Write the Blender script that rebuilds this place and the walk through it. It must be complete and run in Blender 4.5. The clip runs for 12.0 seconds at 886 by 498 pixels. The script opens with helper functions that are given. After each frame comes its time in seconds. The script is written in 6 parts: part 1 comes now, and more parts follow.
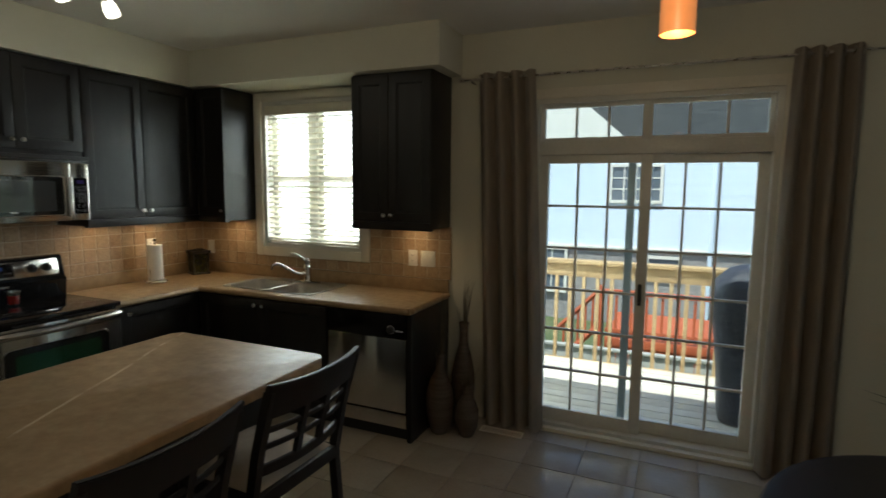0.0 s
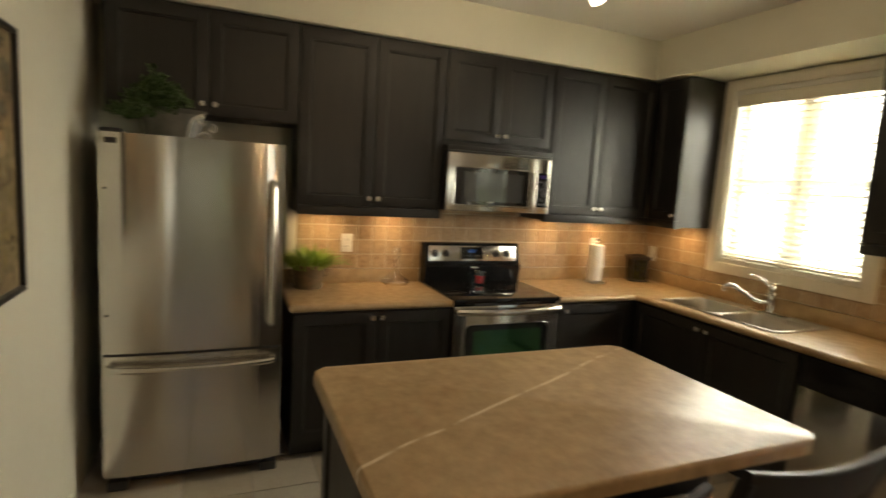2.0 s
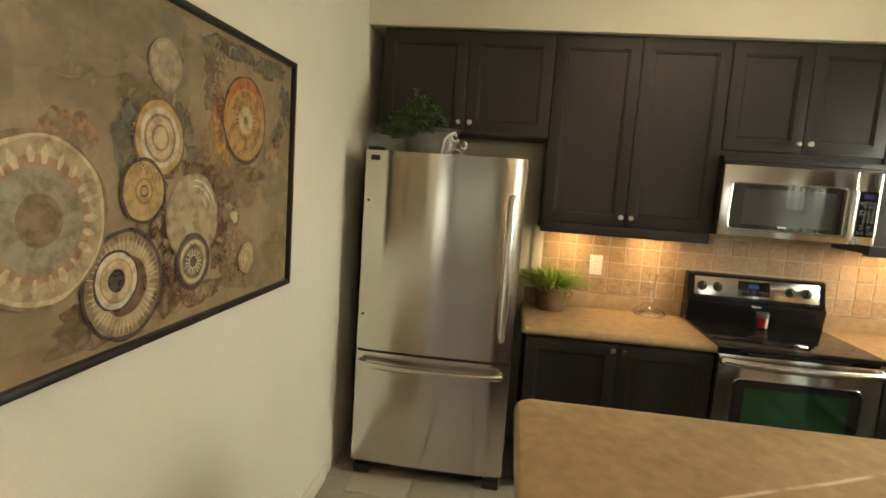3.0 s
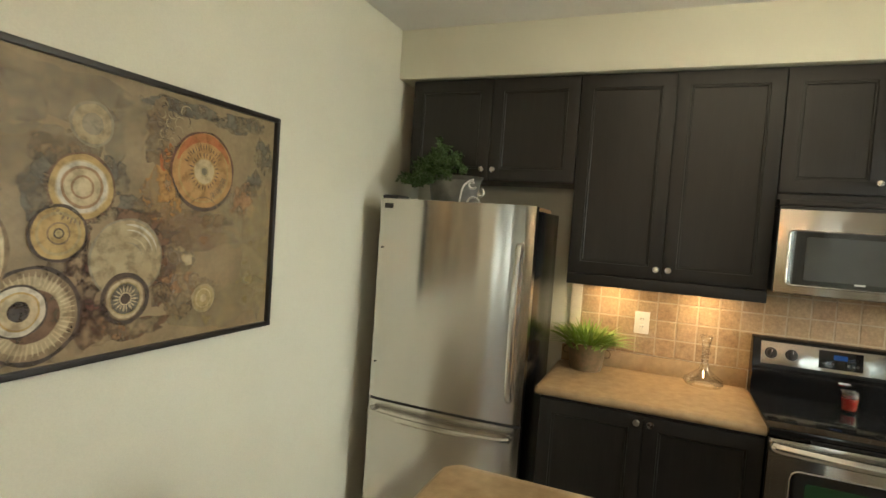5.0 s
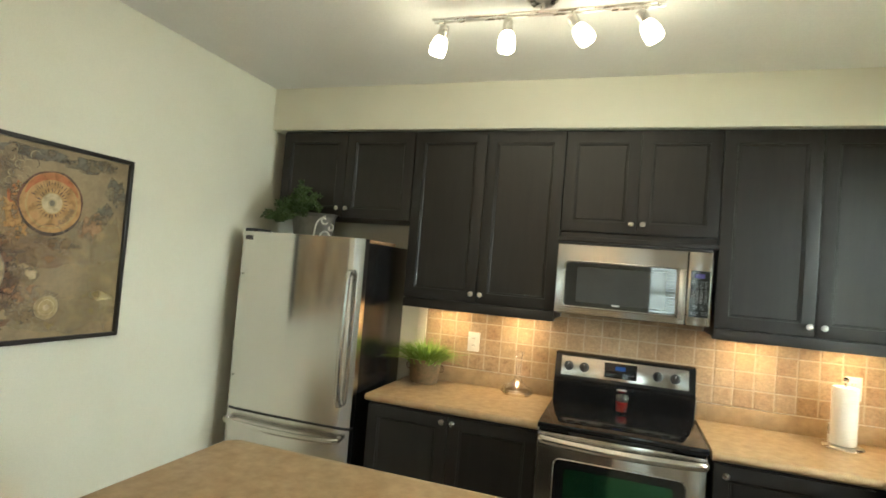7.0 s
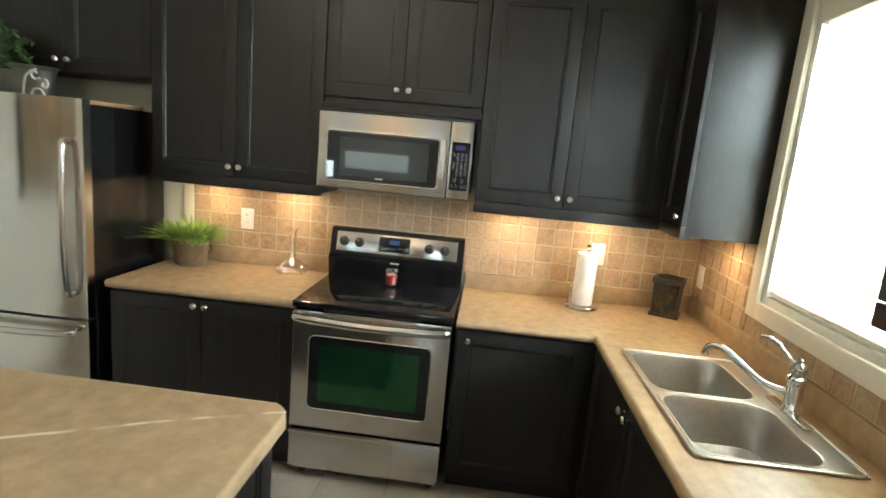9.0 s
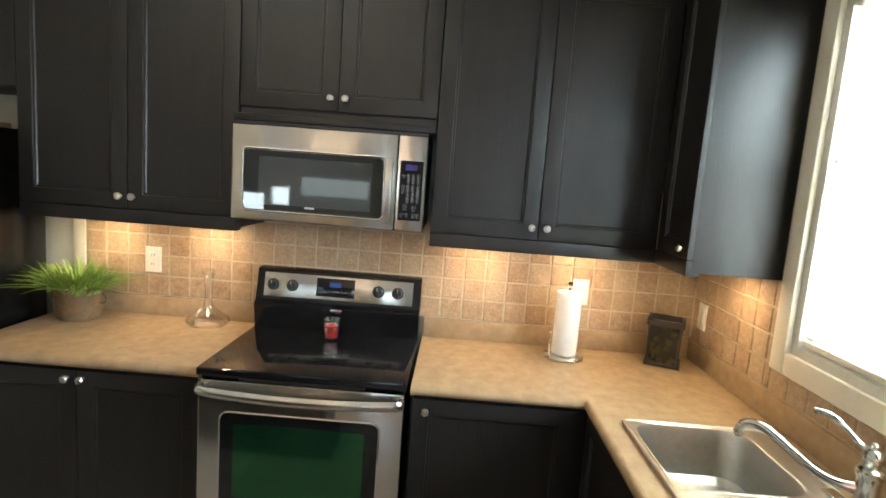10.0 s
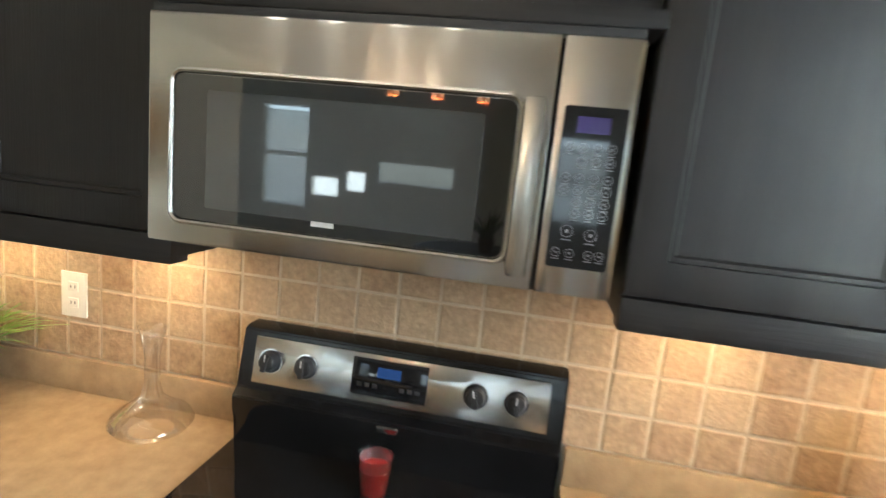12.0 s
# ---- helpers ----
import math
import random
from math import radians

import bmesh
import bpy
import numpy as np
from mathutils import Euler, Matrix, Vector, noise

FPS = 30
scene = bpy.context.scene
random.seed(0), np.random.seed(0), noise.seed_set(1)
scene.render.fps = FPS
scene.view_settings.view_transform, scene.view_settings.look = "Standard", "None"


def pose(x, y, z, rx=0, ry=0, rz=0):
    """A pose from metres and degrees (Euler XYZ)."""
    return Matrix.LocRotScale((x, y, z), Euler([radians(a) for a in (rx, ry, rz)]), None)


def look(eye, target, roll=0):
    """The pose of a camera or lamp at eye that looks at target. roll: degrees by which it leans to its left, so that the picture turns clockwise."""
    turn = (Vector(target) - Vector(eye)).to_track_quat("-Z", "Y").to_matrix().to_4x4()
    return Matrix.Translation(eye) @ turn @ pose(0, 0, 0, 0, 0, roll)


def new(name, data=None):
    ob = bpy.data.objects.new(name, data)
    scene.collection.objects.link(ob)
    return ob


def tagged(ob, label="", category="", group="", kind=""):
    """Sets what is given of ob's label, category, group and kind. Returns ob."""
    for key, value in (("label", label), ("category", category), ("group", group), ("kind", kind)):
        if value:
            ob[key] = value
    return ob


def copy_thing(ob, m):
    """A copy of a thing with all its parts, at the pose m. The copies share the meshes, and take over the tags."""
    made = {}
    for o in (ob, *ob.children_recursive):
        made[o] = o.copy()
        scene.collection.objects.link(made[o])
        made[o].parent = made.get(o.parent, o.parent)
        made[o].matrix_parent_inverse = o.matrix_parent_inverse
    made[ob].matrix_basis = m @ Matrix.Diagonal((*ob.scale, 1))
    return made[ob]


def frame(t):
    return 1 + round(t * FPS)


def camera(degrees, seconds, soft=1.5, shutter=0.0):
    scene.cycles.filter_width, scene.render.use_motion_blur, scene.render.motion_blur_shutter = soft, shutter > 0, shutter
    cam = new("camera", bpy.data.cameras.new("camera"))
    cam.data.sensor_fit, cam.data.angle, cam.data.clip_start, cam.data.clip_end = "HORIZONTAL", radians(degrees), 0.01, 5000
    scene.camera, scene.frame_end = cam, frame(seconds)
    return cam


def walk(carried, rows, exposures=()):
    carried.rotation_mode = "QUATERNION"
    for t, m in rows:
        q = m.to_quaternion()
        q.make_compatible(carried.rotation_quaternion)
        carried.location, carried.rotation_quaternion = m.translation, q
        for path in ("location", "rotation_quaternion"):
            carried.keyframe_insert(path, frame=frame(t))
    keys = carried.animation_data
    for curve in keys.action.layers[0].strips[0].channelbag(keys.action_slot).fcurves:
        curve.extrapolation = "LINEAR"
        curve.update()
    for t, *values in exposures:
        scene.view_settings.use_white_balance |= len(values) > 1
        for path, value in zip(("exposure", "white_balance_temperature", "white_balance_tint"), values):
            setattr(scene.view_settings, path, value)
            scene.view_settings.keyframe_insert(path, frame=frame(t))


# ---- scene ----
cam = camera(79.2, 12.0, 1.5, 0.4)
PATH = [
    (0, (0.48, 0.349, 1.668), (-0.317, 2.17, 1.447), 0.6),
    (0.5, (0.421, 0.358, 1.66), (-0.625, 2.05, 1.454), 0.8),
    (1, (0.356, 0.401, 1.634), (-1.077, 1.78, 1.429), 1.2),
    (1.5, (0.233, 0.483, 1.63), (-1.409, 1.602, 1.4), 2.6),
    (2, (0.04, 0.585, 1.621), (-1.788, 1.357, 1.372), 3.5),
    (2.5, (-0.05, 0.737, 1.646), (-2.025, 0.833, 1.344), 2.8),
    (2.7, (-0.074, 0.782, 1.626), (-2.048, 0.674, 1.326), 3.2),
    (4.3, (-0.417, 1.195, 1.597), (-2.36, 0.753, 1.432), 5.4),
    (4.5, (-0.442, 1.31, 1.625), (-2.359, 0.757, 1.48), 5.4),
    (5, (-0.356, 1.445, 1.64), (-2.206, 0.691, 1.548), 4.0),
    (5.5, (-0.201, 1.62, 1.656), (-2.049, 0.856, 1.599), 4.1),
    (6, (-0.168, 1.845, 1.638), (-2.076, 1.252, 1.571), 4.4),
    (6.5, (-0.22, 2.093, 1.63), (-2.095, 1.398, 1.63), 5.0),
    (7, (-0.16, 2.26, 1.622), (-2.051, 1.613, 1.697), 4.7),
    (7.5, (-0.063, 2.391, 1.622), (-2.002, 1.903, 1.69), 3.8),
    (7.7, (-0.051, 2.436, 1.611), (-2.008, 2.027, 1.655), 4.3),
    (9.3, (-0.627, 2.791, 1.68), (-2.585, 2.657, 1.294), 5.3),
    (9.5, (-0.725, 2.776, 1.682), (-2.699, 2.695, 1.367), 5.4),
    (10, (-1.004, 2.799, 1.656), (-2.987, 2.762, 1.399), 4.3),
    (10.5, (-1.367, 2.814, 1.652), (-3.35, 2.707, 1.409), 4.1),
    (11, (-1.705, 2.684, 1.644), (-3.687, 2.609, 1.389), 4.2),
    (11.5, (-1.984, 2.6, 1.628), (-3.962, 2.505, 1.346), 5.1),
    (12, (-2.303, 2.552, 1.622), (-4.25, 2.227, 1.299), 5.8),
]
EXPOSURES = [(0.0, 0.42, 5750, 4), (0.5, 0.5, 6100, 6), (1.0, 0.85, 6650, 8), (1.5, 1.25, 7200, 10), (2.0, 1.6, 7450, 10), (2.5, 2.1, 7400, 9), (4.5, 2.3, 6600, 5), (5.5, 2.25, 6250, 2), (6.5, 2.4, 6000, 0),
             (7.5, 2.5, 5850, -2), (9.5, 2.5, 5400, 6), (11.0, 2.4, 5500, 8), (12.0, 2.4, 5450, 7)]
walk(cam, [(t, look(eye, target, roll)) for t, eye, target, roll in PATH], EXPOSURES)
# strength of the sky, of the daylight in the two windows, and of the lamps (watts)
SKY_GLOW = 1.0
SKY, WINDOW_W, LIVING_W, TRACK_W, PUCK_W = 0.15, 98.0, 6.0, 0.38, 0.37
PENDANT_W = 2.3
# ---- world, sun and lamps ----
world = bpy.data.worlds.new("sky")
scene.world = world
world.use_nodes = True
wn = world.node_tree
sky = wn.nodes.new("ShaderNodeTexSky")
sky.sky_type, sky.sun_disc = "NISHITA", False
sky.sun_elevation, sky.sun_rotation = radians(66), radians(195)
wn.links.new(sky.outputs[0], wn.nodes["Background"].inputs[0])
wn.nodes["Background"].inputs[1].default_value = SKY


def lamp(name, kind, m, power, colour, size=0.1, size_y=None, **more):
    data = bpy.data.lights.new(name, kind)
    data.energy, data.color = power, colour
    if kind == "AREA":
        data.size = size
        data.shape = "RECTANGLE" if size_y else "DISK"
        if size_y:
            data.size_y = size_y
    elif kind == "SUN":
        data.angle = radians(0.5)
    else:
        data.shadow_soft_size = size
    for key, value in more.items():
        if key == "cone":
            data.spot_size, data.spot_blend = value, 0.5
    ob = new(name, data)
    ob.matrix_world = m
    return ob


lamp("sun", "SUN", look((-2.0, -7.5, 17.4), (0, 0, 0)), 5.0, (1.0, 0.94, 0.86))
# daylight standing in the openings of the kitchen window and the far living-room window
lamp("window_daylight", "AREA", look((-2.24, 4.21, 1.78), (-2.24, 0, 2.1)), WINDOW_W, (1.0, 0.96, 0.88), 2.3, 1.6)
lamp("living_daylight", "AREA", look((5.30, -1.85, 1.5), (0, -1.85, 1.5)), LIVING_W, (0.9, 0.96, 1.0), 1.2, 2.0)
lamp("side_daylight", "AREA", look((5.30, -0.89, 1.05), (0, -0.89, 1.05)), 3.5, (1.0, 0.96, 0.88), 1.1, 0.6)
lamp("dining_daylight", "AREA", look((5.30, 3.15, 1.5), (0, 3.15, 1.5)), 10.0, (0.95, 0.98, 1.0), 1.0, 1.5)

# ---- mesh helpers ----
base_of = {}


def thing(name, x, y, z, label, category, group="", kind=""):
    ob = new(name)
    ob.empty_display_size = 0.05
    ob.location = (x, y, z)
    base_of[ob] = Vector((x, y, z))
    return tagged(ob, label, category, group, kind)


def finish(bm, mats, smooth=True):
    me = bpy.data.meshes.new("mesh")
    bmesh.ops.recalc_face_normals(bm, faces=bm.faces)
    bm.to_mesh(me)
    bm.free()
    for m in mats if isinstance(mats, (list, tuple)) else [mats]:
        me.materials.append(m)
    if smooth:
        me.shade_smooth()
        me.set_sharp_from_angle(angle=radians(35))
    return me


def part(name, bm, material, parent=None, label="", kind=""):
    """Links a bmesh in world coordinates as one mesh object under a thing or a part."""
    me = finish(bm, material)
    ob = new(name, me)
    if parent is not None:
        base = base_of[parent]
        me.transform(Matrix.Translation(-base))
        base_of[ob] = base
        ob.parent = parent
    else:
        base_of[ob] = Vector((0, 0, 0))
    return tagged(ob, label, kind=kind)


def setting(name, bm, material, label, category):
    return tagged(part(name, bm, material), label, category, kind="structure")


def box(bm, x0, x1, y0, y1, z0, z1, bevel=0.0, index=0, turn=None):
    vs = [bm.verts.new((x, y, z)) for x in (x0, x1) for y in (y0, y1) for z in (z0, z1)]
    fs = [bm.faces.new([vs[i] for i in q]) for q in ((0, 1, 3, 2), (4, 6, 7, 5), (0, 4, 5, 1), (2, 3, 7, 6), (0, 2, 6, 4), (1, 5, 7, 3))]
    for f in fs:
        f.material_index = index
    if turn is not None:
        bmesh.ops.transform(bm, matrix=turn, verts=vs)
    if bevel > 0:
        es = list({e for f in fs for e in f.edges})
        bmesh.ops.bevel(bm, geom=es, offset=bevel, segments=2, profile=0.6, affect="EDGES")
    return bm


def abox(*a, **k):
    return box(bmesh.new(), *a, **k)


def lathe(bm, profile, centre, segs=24, axis="z", index=0, close=True):
    """Turns (radius, height) pairs round an axis through centre."""
    cx, cy, cz = centre
    rings = []
    for r, h in profile:
        ring = []
        for i in range(segs):
            a = 2 * math.pi * i / segs
            u, v = r * math.cos(a), r * math.sin(a)
            p = {"z": (cx + u, cy + v, cz + h), "x": (cx + h, cy + u, cz + v), "y": (cx + u, cy + h, cz + v)}[axis]
            ring.append(bm.verts.new(p))
        rings.append(ring)
    for a, b in zip(rings, rings[1:]):
        for i in range(segs):
            f = bm.faces.new((a[i], a[(i + 1) % segs], b[(i + 1) % segs], b[i]))
            f.material_index = index
    if close:
        for ring in (rings[0], rings[-1]):
            bm.faces.new(ring).material_index = index
    return bm


def alathe(*a, **k):
    return lathe(bmesh.new(), *a, **k)


def tube(bm, pts, radius, segs=10, index=0, flat=1.0):
    """A round rod through points; radius may be a list. flat squeezes it upright."""
    pts = [Vector(p) for p in pts]
    radii = radius if isinstance(radius, (list, tuple)) else [radius] * len(pts)
    rings = []
    side = None
    for i, p in enumerate(pts):
        d = (pts[min(i + 1, len(pts) - 1)] - pts[max(i - 1, 0)]).normalized()
        if side is None:
            side = d.cross(Vector((0, 0, 1)))
            if side.length < 0.1:
                side = d.cross(Vector((0, 1, 0)))
        side = (side - d * side.dot(d)).normalized()
        up = side.cross(d)
        rings.append([bm.verts.new(p + radii[i] * (math.cos(2 * math.pi * k / segs) * side + flat * math.sin(2 * math.pi * k / segs) * up)) for k in range(segs)])
    for a, b in zip(rings, rings[1:]):
        for k in range(segs):
            bm.faces.new((a[k], a[(k + 1) % segs], b[(k + 1) % segs], b[k])).material_index = index
    bm.faces.new(rings[0]).material_index = index
    bm.faces.new(rings[-1]).material_index = index
    return bm


def atube(*a, **k):
    return tube(bmesh.new(), *a, **k)


def curve_pts(pts, n=8):
    """A smooth line through control points."""
    ps = [Vector(p) for p in pts]
    out = []
    for i in range(len(ps) - 1):
        p0, p1, p2, p3 = ps[max(i - 1, 0)], ps[i], ps[i + 1], ps[min(i + 2, len(ps) - 1)]
        for k in range(n):
            t = k / n
            out.append(0.5 * (2 * p1 + (p2 - p0) * t + (2 * p0 - 5 * p1 + 4 * p2 - p3) * t * t + (3 * p1 - p0 - 3 * p2 + p3) * t ** 3))
    out.append(ps[-1])
    return out


def prism(bm, outline, z0, z1, bevel=0.0):
    """An upright prism over an outline of (x, y)."""
    lo = [bm.verts.new((x, y, z0)) for x, y in outline]
    hi = [bm.verts.new((x, y, z1)) for x, y in outline]
    n = len(outline)
    for i in range(n):
        bm.faces.new((lo[i], lo[(i + 1) % n], hi[(i + 1) % n], hi[i]))
    bm.faces.new(lo)
    top = bm.faces.new(hi)
    if bevel:
        es = list(top.edges)
        bmesh.ops.bevel(bm, geom=es, offset=bevel, segments=4, profile=0.5, affect="EDGES")
    return bm


# ---- materials ----
def mat(name, base, second=None, rough=0.5, metal=0.0, scale=6.0, stretch=(1, 1, 1), contrast=(0.35, 0.65), fine=80.0, bump=0.05, depth=0.002,
        fine_stretch=None, grain=(0.86, 1.1), third=None, rand=0.0, coat=0.0, rough_var=0.08, ior=1.5, trans=0.0, emit=None, power=0.0, detail=6.0, aniso=0.0):
    """A surface with colour and relief at two scales."""
    m = bpy.data.materials.new(name)
    m.use_nodes = True
    nt = m.node_tree
    N, L = nt.nodes.new, nt.links.new
    bsdf = nt.nodes["Principled BSDF"]
    co = N("ShaderNodeTexCoord")
    vec = co.outputs["Object"]
    info = N("ShaderNodeObjectInfo")
    if rand:
        add = N("ShaderNodeVectorMath")
        add.operation = "MULTIPLY_ADD"
        comb = N("ShaderNodeCombineXYZ")
        for i in range(3):
            L(info.outputs["Random"], comb.inputs[i])
        L(comb.outputs[0], add.inputs[0])
        add.inputs[1].default_value = (37.0, 91.0, 53.0)
        L(vec, add.inputs[2])
        vec = add.outputs[0]

    def noise_at(sc, st, det):
        mp = N("ShaderNodeMapping")
        mp.inputs["Scale"].default_value = st
        L(vec, mp.inputs[0])
        nz = N("ShaderNodeTexNoise")
        nz.inputs["Scale"].default_value = sc
        nz.inputs["Detail"].default_value = det
        nz.inputs["Roughness"].default_value = 0.6
        L(mp.outputs[0], nz.inputs["Vector"])
        return nz.outputs["Fac"]

    big = noise_at(scale, stretch, detail)
    small = noise_at(fine, fine_stretch or stretch, 4.0)
    second = second or tuple(c * 0.88 for c in base)
    ramp = N("ShaderNodeMapRange")
    ramp.inputs["From Min"].default_value, ramp.inputs["From Max"].default_value = contrast
    L(big, ramp.inputs["Value"])
    mix = N("ShaderNodeMix")
    mix.data_type = "RGBA"
    mix.inputs["A"].default_value, mix.inputs["B"].default_value = (*base, 1), (*second, 1)
    L(ramp.outputs[0], mix.inputs["Factor"])
    colour = mix.outputs["Result"]
    if rand and third:
        mix2 = N("ShaderNodeMix")
        mix2.data_type = "RGBA"
        mul = N("ShaderNodeMath")
        mul.operation = "MULTIPLY"
        mul.inputs[1].default_value = rand
        L(info.outputs["Random"], mul.inputs[0])
        L(mul.outputs[0], mix2.inputs["Factor"])
        L(colour, mix2.inputs["A"])
        mix2.inputs["B"].default_value = (*third, 1)
        colour = mix2.outputs["Result"]
    gm = N("ShaderNodeMix")
    gm.data_type, gm.blend_type = "RGBA", "MULTIPLY"
    gr = N("ShaderNodeMapRange")
    gr.inputs["To Min"].default_value, gr.inputs["To Max"].default_value = grain
    L(small, gr.inputs["Value"])
    gm.inputs["Factor"].default_value = 1.0
    L(colour, gm.inputs["A"])
    L(gr.outputs[0], gm.inputs["B"])
    L(gm.outputs["Result"], bsdf.inputs["Base Color"])
    rr = N("ShaderNodeMapRange")
    rr.inputs["To Min"].default_value, rr.inputs["To Max"].default_value = max(0.02, rough - rough_var), min(1, rough + rough_var)
    L(big, rr.inputs["Value"])
    L(rr.outputs[0], bsdf.inputs["Roughness"])
    bsdf.inputs["Metallic"].default_value = metal
    bsdf.inputs["IOR"].default_value = ior
    bsdf.inputs["Coat Weight"].default_value = coat
    bsdf.inputs["Coat Roughness"].default_value = 0.12
    bsdf.inputs["Transmission Weight"].default_value = trans
    if aniso:
        tg = N("ShaderNodeTangent")
        tg.direction_type, tg.axis = "RADIAL", "Z"
        L(tg.outputs[0], bsdf.inputs["Tangent"])
        bsdf.inputs["Anisotropic"].default_value = aniso
        bsdf.inputs["Anisotropic Rotation"].default_value = 0.25
    if emit:
        bsdf.inputs["Emission Color"].default_value = (*emit, 1)
        bsdf.inputs["Emission Strength"].default_value = power
    if bump:
        bp = N("ShaderNodeBump")
        bp.inputs["Strength"].default_value, bp.inputs["Distance"].default_value = bump, depth
        L(small, bp.inputs["Height"])
        L(bp.outputs[0], bsdf.inputs["Normal"])
    return m


def clear(name, tint=(0.95, 0.98, 0.97), gloss=0.08):
    """A thin pane: mostly see-through, with a mirror sheen that grows towards the edge."""
    m = bpy.data.materials.new(name)
    m.use_nodes = True
    nt = m.node_tree
    nt.nodes.remove(nt.nodes["Principled BSDF"])
    N, L = nt.nodes.new, nt.links.new
    tr, gl, mx, lw, mr = N("ShaderNodeBsdfTransparent"), N("ShaderNodeBsdfGlossy"), N("ShaderNodeMixShader"), N("ShaderNodeLayerWeight"), N("ShaderNodeMapRange")
    tr.inputs[0].default_value = (*tint, 1)
    gl.inputs["Roughness"].default_value = 0.02
    lw.inputs["Blend"].default_value = 0.25
    mr.inputs["To Min"].default_value, mr.inputs["To Max"].default_value = gloss * 0.5, gloss * 6
    L(lw.outputs["Facing"], mr.inputs["Value"])
    L(mr.outputs[0], mx.inputs[0])
    L(tr.outputs[0], mx.inputs[1])
    L(gl.outputs[0], mx.inputs[2])
    L(mx.outputs[0], nt.nodes["Material Output"].inputs[0])
    return m


def glow(name, colour, power):
    return mat(name, (0.9, 0.9, 0.88), rough=0.4, emit=colour, power=power, bump=0)


wall_paint = mat("wall_paint", (0.69, 0.68, 0.575), (0.65, 0.64, 0.535), rough=0.72, scale=1.3, fine=260, bump=0.12, depth=0.0015)
ceiling_paint = mat("ceiling_paint", (0.81, 0.81, 0.79), (0.77, 0.77, 0.75), rough=0.85, scale=1.1, fine=120, bump=0.25, depth=0.002)
trim_paint = mat("trim_paint", (0.77, 0.735, 0.63), (0.73, 0.695, 0.59), rough=0.4, scale=3, fine=90, bump=0.04)
screen_metal = mat("screen_metal", (0.42, 0.50, 0.53), (0.38, 0.46, 0.49), rough=0.45, scale=4, fine=60, bump=0.02)
vinyl = mat("vinyl", (0.72, 0.71, 0.65), (0.68, 0.67, 0.61), rough=0.35, scale=4, fine=60, bump=0.02)
wood = mat("espresso_wood", (0.0055, 0.0049, 0.0046), (0.0110, 0.0094, 0.0086), ior=1.5, rough=0.43, grain=(0.5, 1.6), scale=5, stretch=(4, 4, 0.5), fine=40, fine_stretch=(5, 5, 0.16), bump=0.6, depth=0.0015, rough_var=0.07)
wood_flat = mat("espresso_rail_wood", (0.0055, 0.0049, 0.0046), (0.0110, 0.0094, 0.0086), ior=1.5, rough=0.43, grain=(0.5, 1.6), scale=5, stretch=(0.5, 0.5, 4), fine=40, fine_stretch=(0.16, 0.16, 5), bump=0.6, depth=0.0015, rough_var=0.07)
chair_wood = mat("chair_wood", (0.010, 0.0085, 0.0085), (0.017, 0.014, 0.0135), ior=1.4, rough=0.5, scale=5, stretch=(3, 3, 0.6), fine=60, fine_stretch=(4, 4, 0.5), bump=0.15, depth=0.001)
laminate = mat("stone_laminate", (0.42, 0.30, 0.168), (0.29, 0.2, 0.108), rough=0.38, scale=19, contrast=(0.3, 0.7), fine=160, bump=0.03, depth=0.0006, detail=9)
travertine = mat("travertine", (0.43, 0.30, 0.175), (0.29, 0.185, 0.10), rough=0.5, scale=26, contrast=(0.34, 0.7), fine=75, bump=0.9, depth=0.0035, third=(0.50, 0.385, 0.245), rand=0.6, grain=(0.5, 1.38), detail=8)
grout = mat("grout", (0.54, 0.45, 0.32), (0.48, 0.39, 0.27), rough=0.85, scale=20, fine=300, bump=0.3)
steel = mat("brushed_steel", (0.66, 0.64, 0.61), (0.63, 0.61, 0.58), rough=0.15, metal=1.0, scale=1.5, stretch=(1, 1, 0.2), fine=220, fine_stretch=(1, 1, 0.01), bump=0.015, depth=0.0002, rough_var=0.012, grain=(0.96, 1.03), aniso=0.96)
steel_side = mat("brushed_steel_level", (0.66, 0.64, 0.61), (0.63, 0.61, 0.58), rough=0.15, metal=1.0, scale=1.5, stretch=(1, 0.2, 1), fine=220, fine_stretch=(1, 0.01, 1), bump=0.015, depth=0.0002, rough_var=0.012, grain=(0.96, 1.03), aniso=0.96)
sink_steel = mat("sink_steel", (0.50, 0.49, 0.46), (0.44, 0.43, 0.40), rough=0.36, metal=1.0, scale=6, stretch=(0.4, 6, 6), fine=200, fine_stretch=(0.05, 1, 1), bump=0.015, depth=0.0003, rough_var=0.015)
handle_steel = mat("handle_steel", (0.64, 0.62, 0.58), (0.60, 0.58, 0.54), rough=0.24, metal=1.0, scale=4, fine=60, bump=0.0, rough_var=0.02, grain=(0.98, 1.02))
chrome = mat("chrome", (0.72, 0.72, 0.72), (0.66, 0.66, 0.66), rough=0.1, metal=1.0, scale=12, fine=80, bump=0.0, rough_var=0.04)
nickel = mat("satin_nickel", (0.68, 0.65, 0.60), (0.6, 0.57, 0.53), rough=0.28, metal=1.0, scale=20, fine=90, bump=0.0)
black_gloss = mat("black_glass", (0.008, 0.008, 0.009), (0.011, 0.011, 0.012), rough=0.06, scale=5, fine=30, bump=0.0, rough_var=0.03)
black_enamel = mat("black_enamel", (0.006, 0.006, 0.0065), (0.010, 0.010, 0.0105), rough=0.17, ior=1.42, scale=6, fine=140, bump=0.03)
black_plastic = mat("black_plastic", (0.018, 0.018, 0.019), (0.026, 0.026, 0.027), rough=0.45, scale=9, fine=200, bump=0.08)
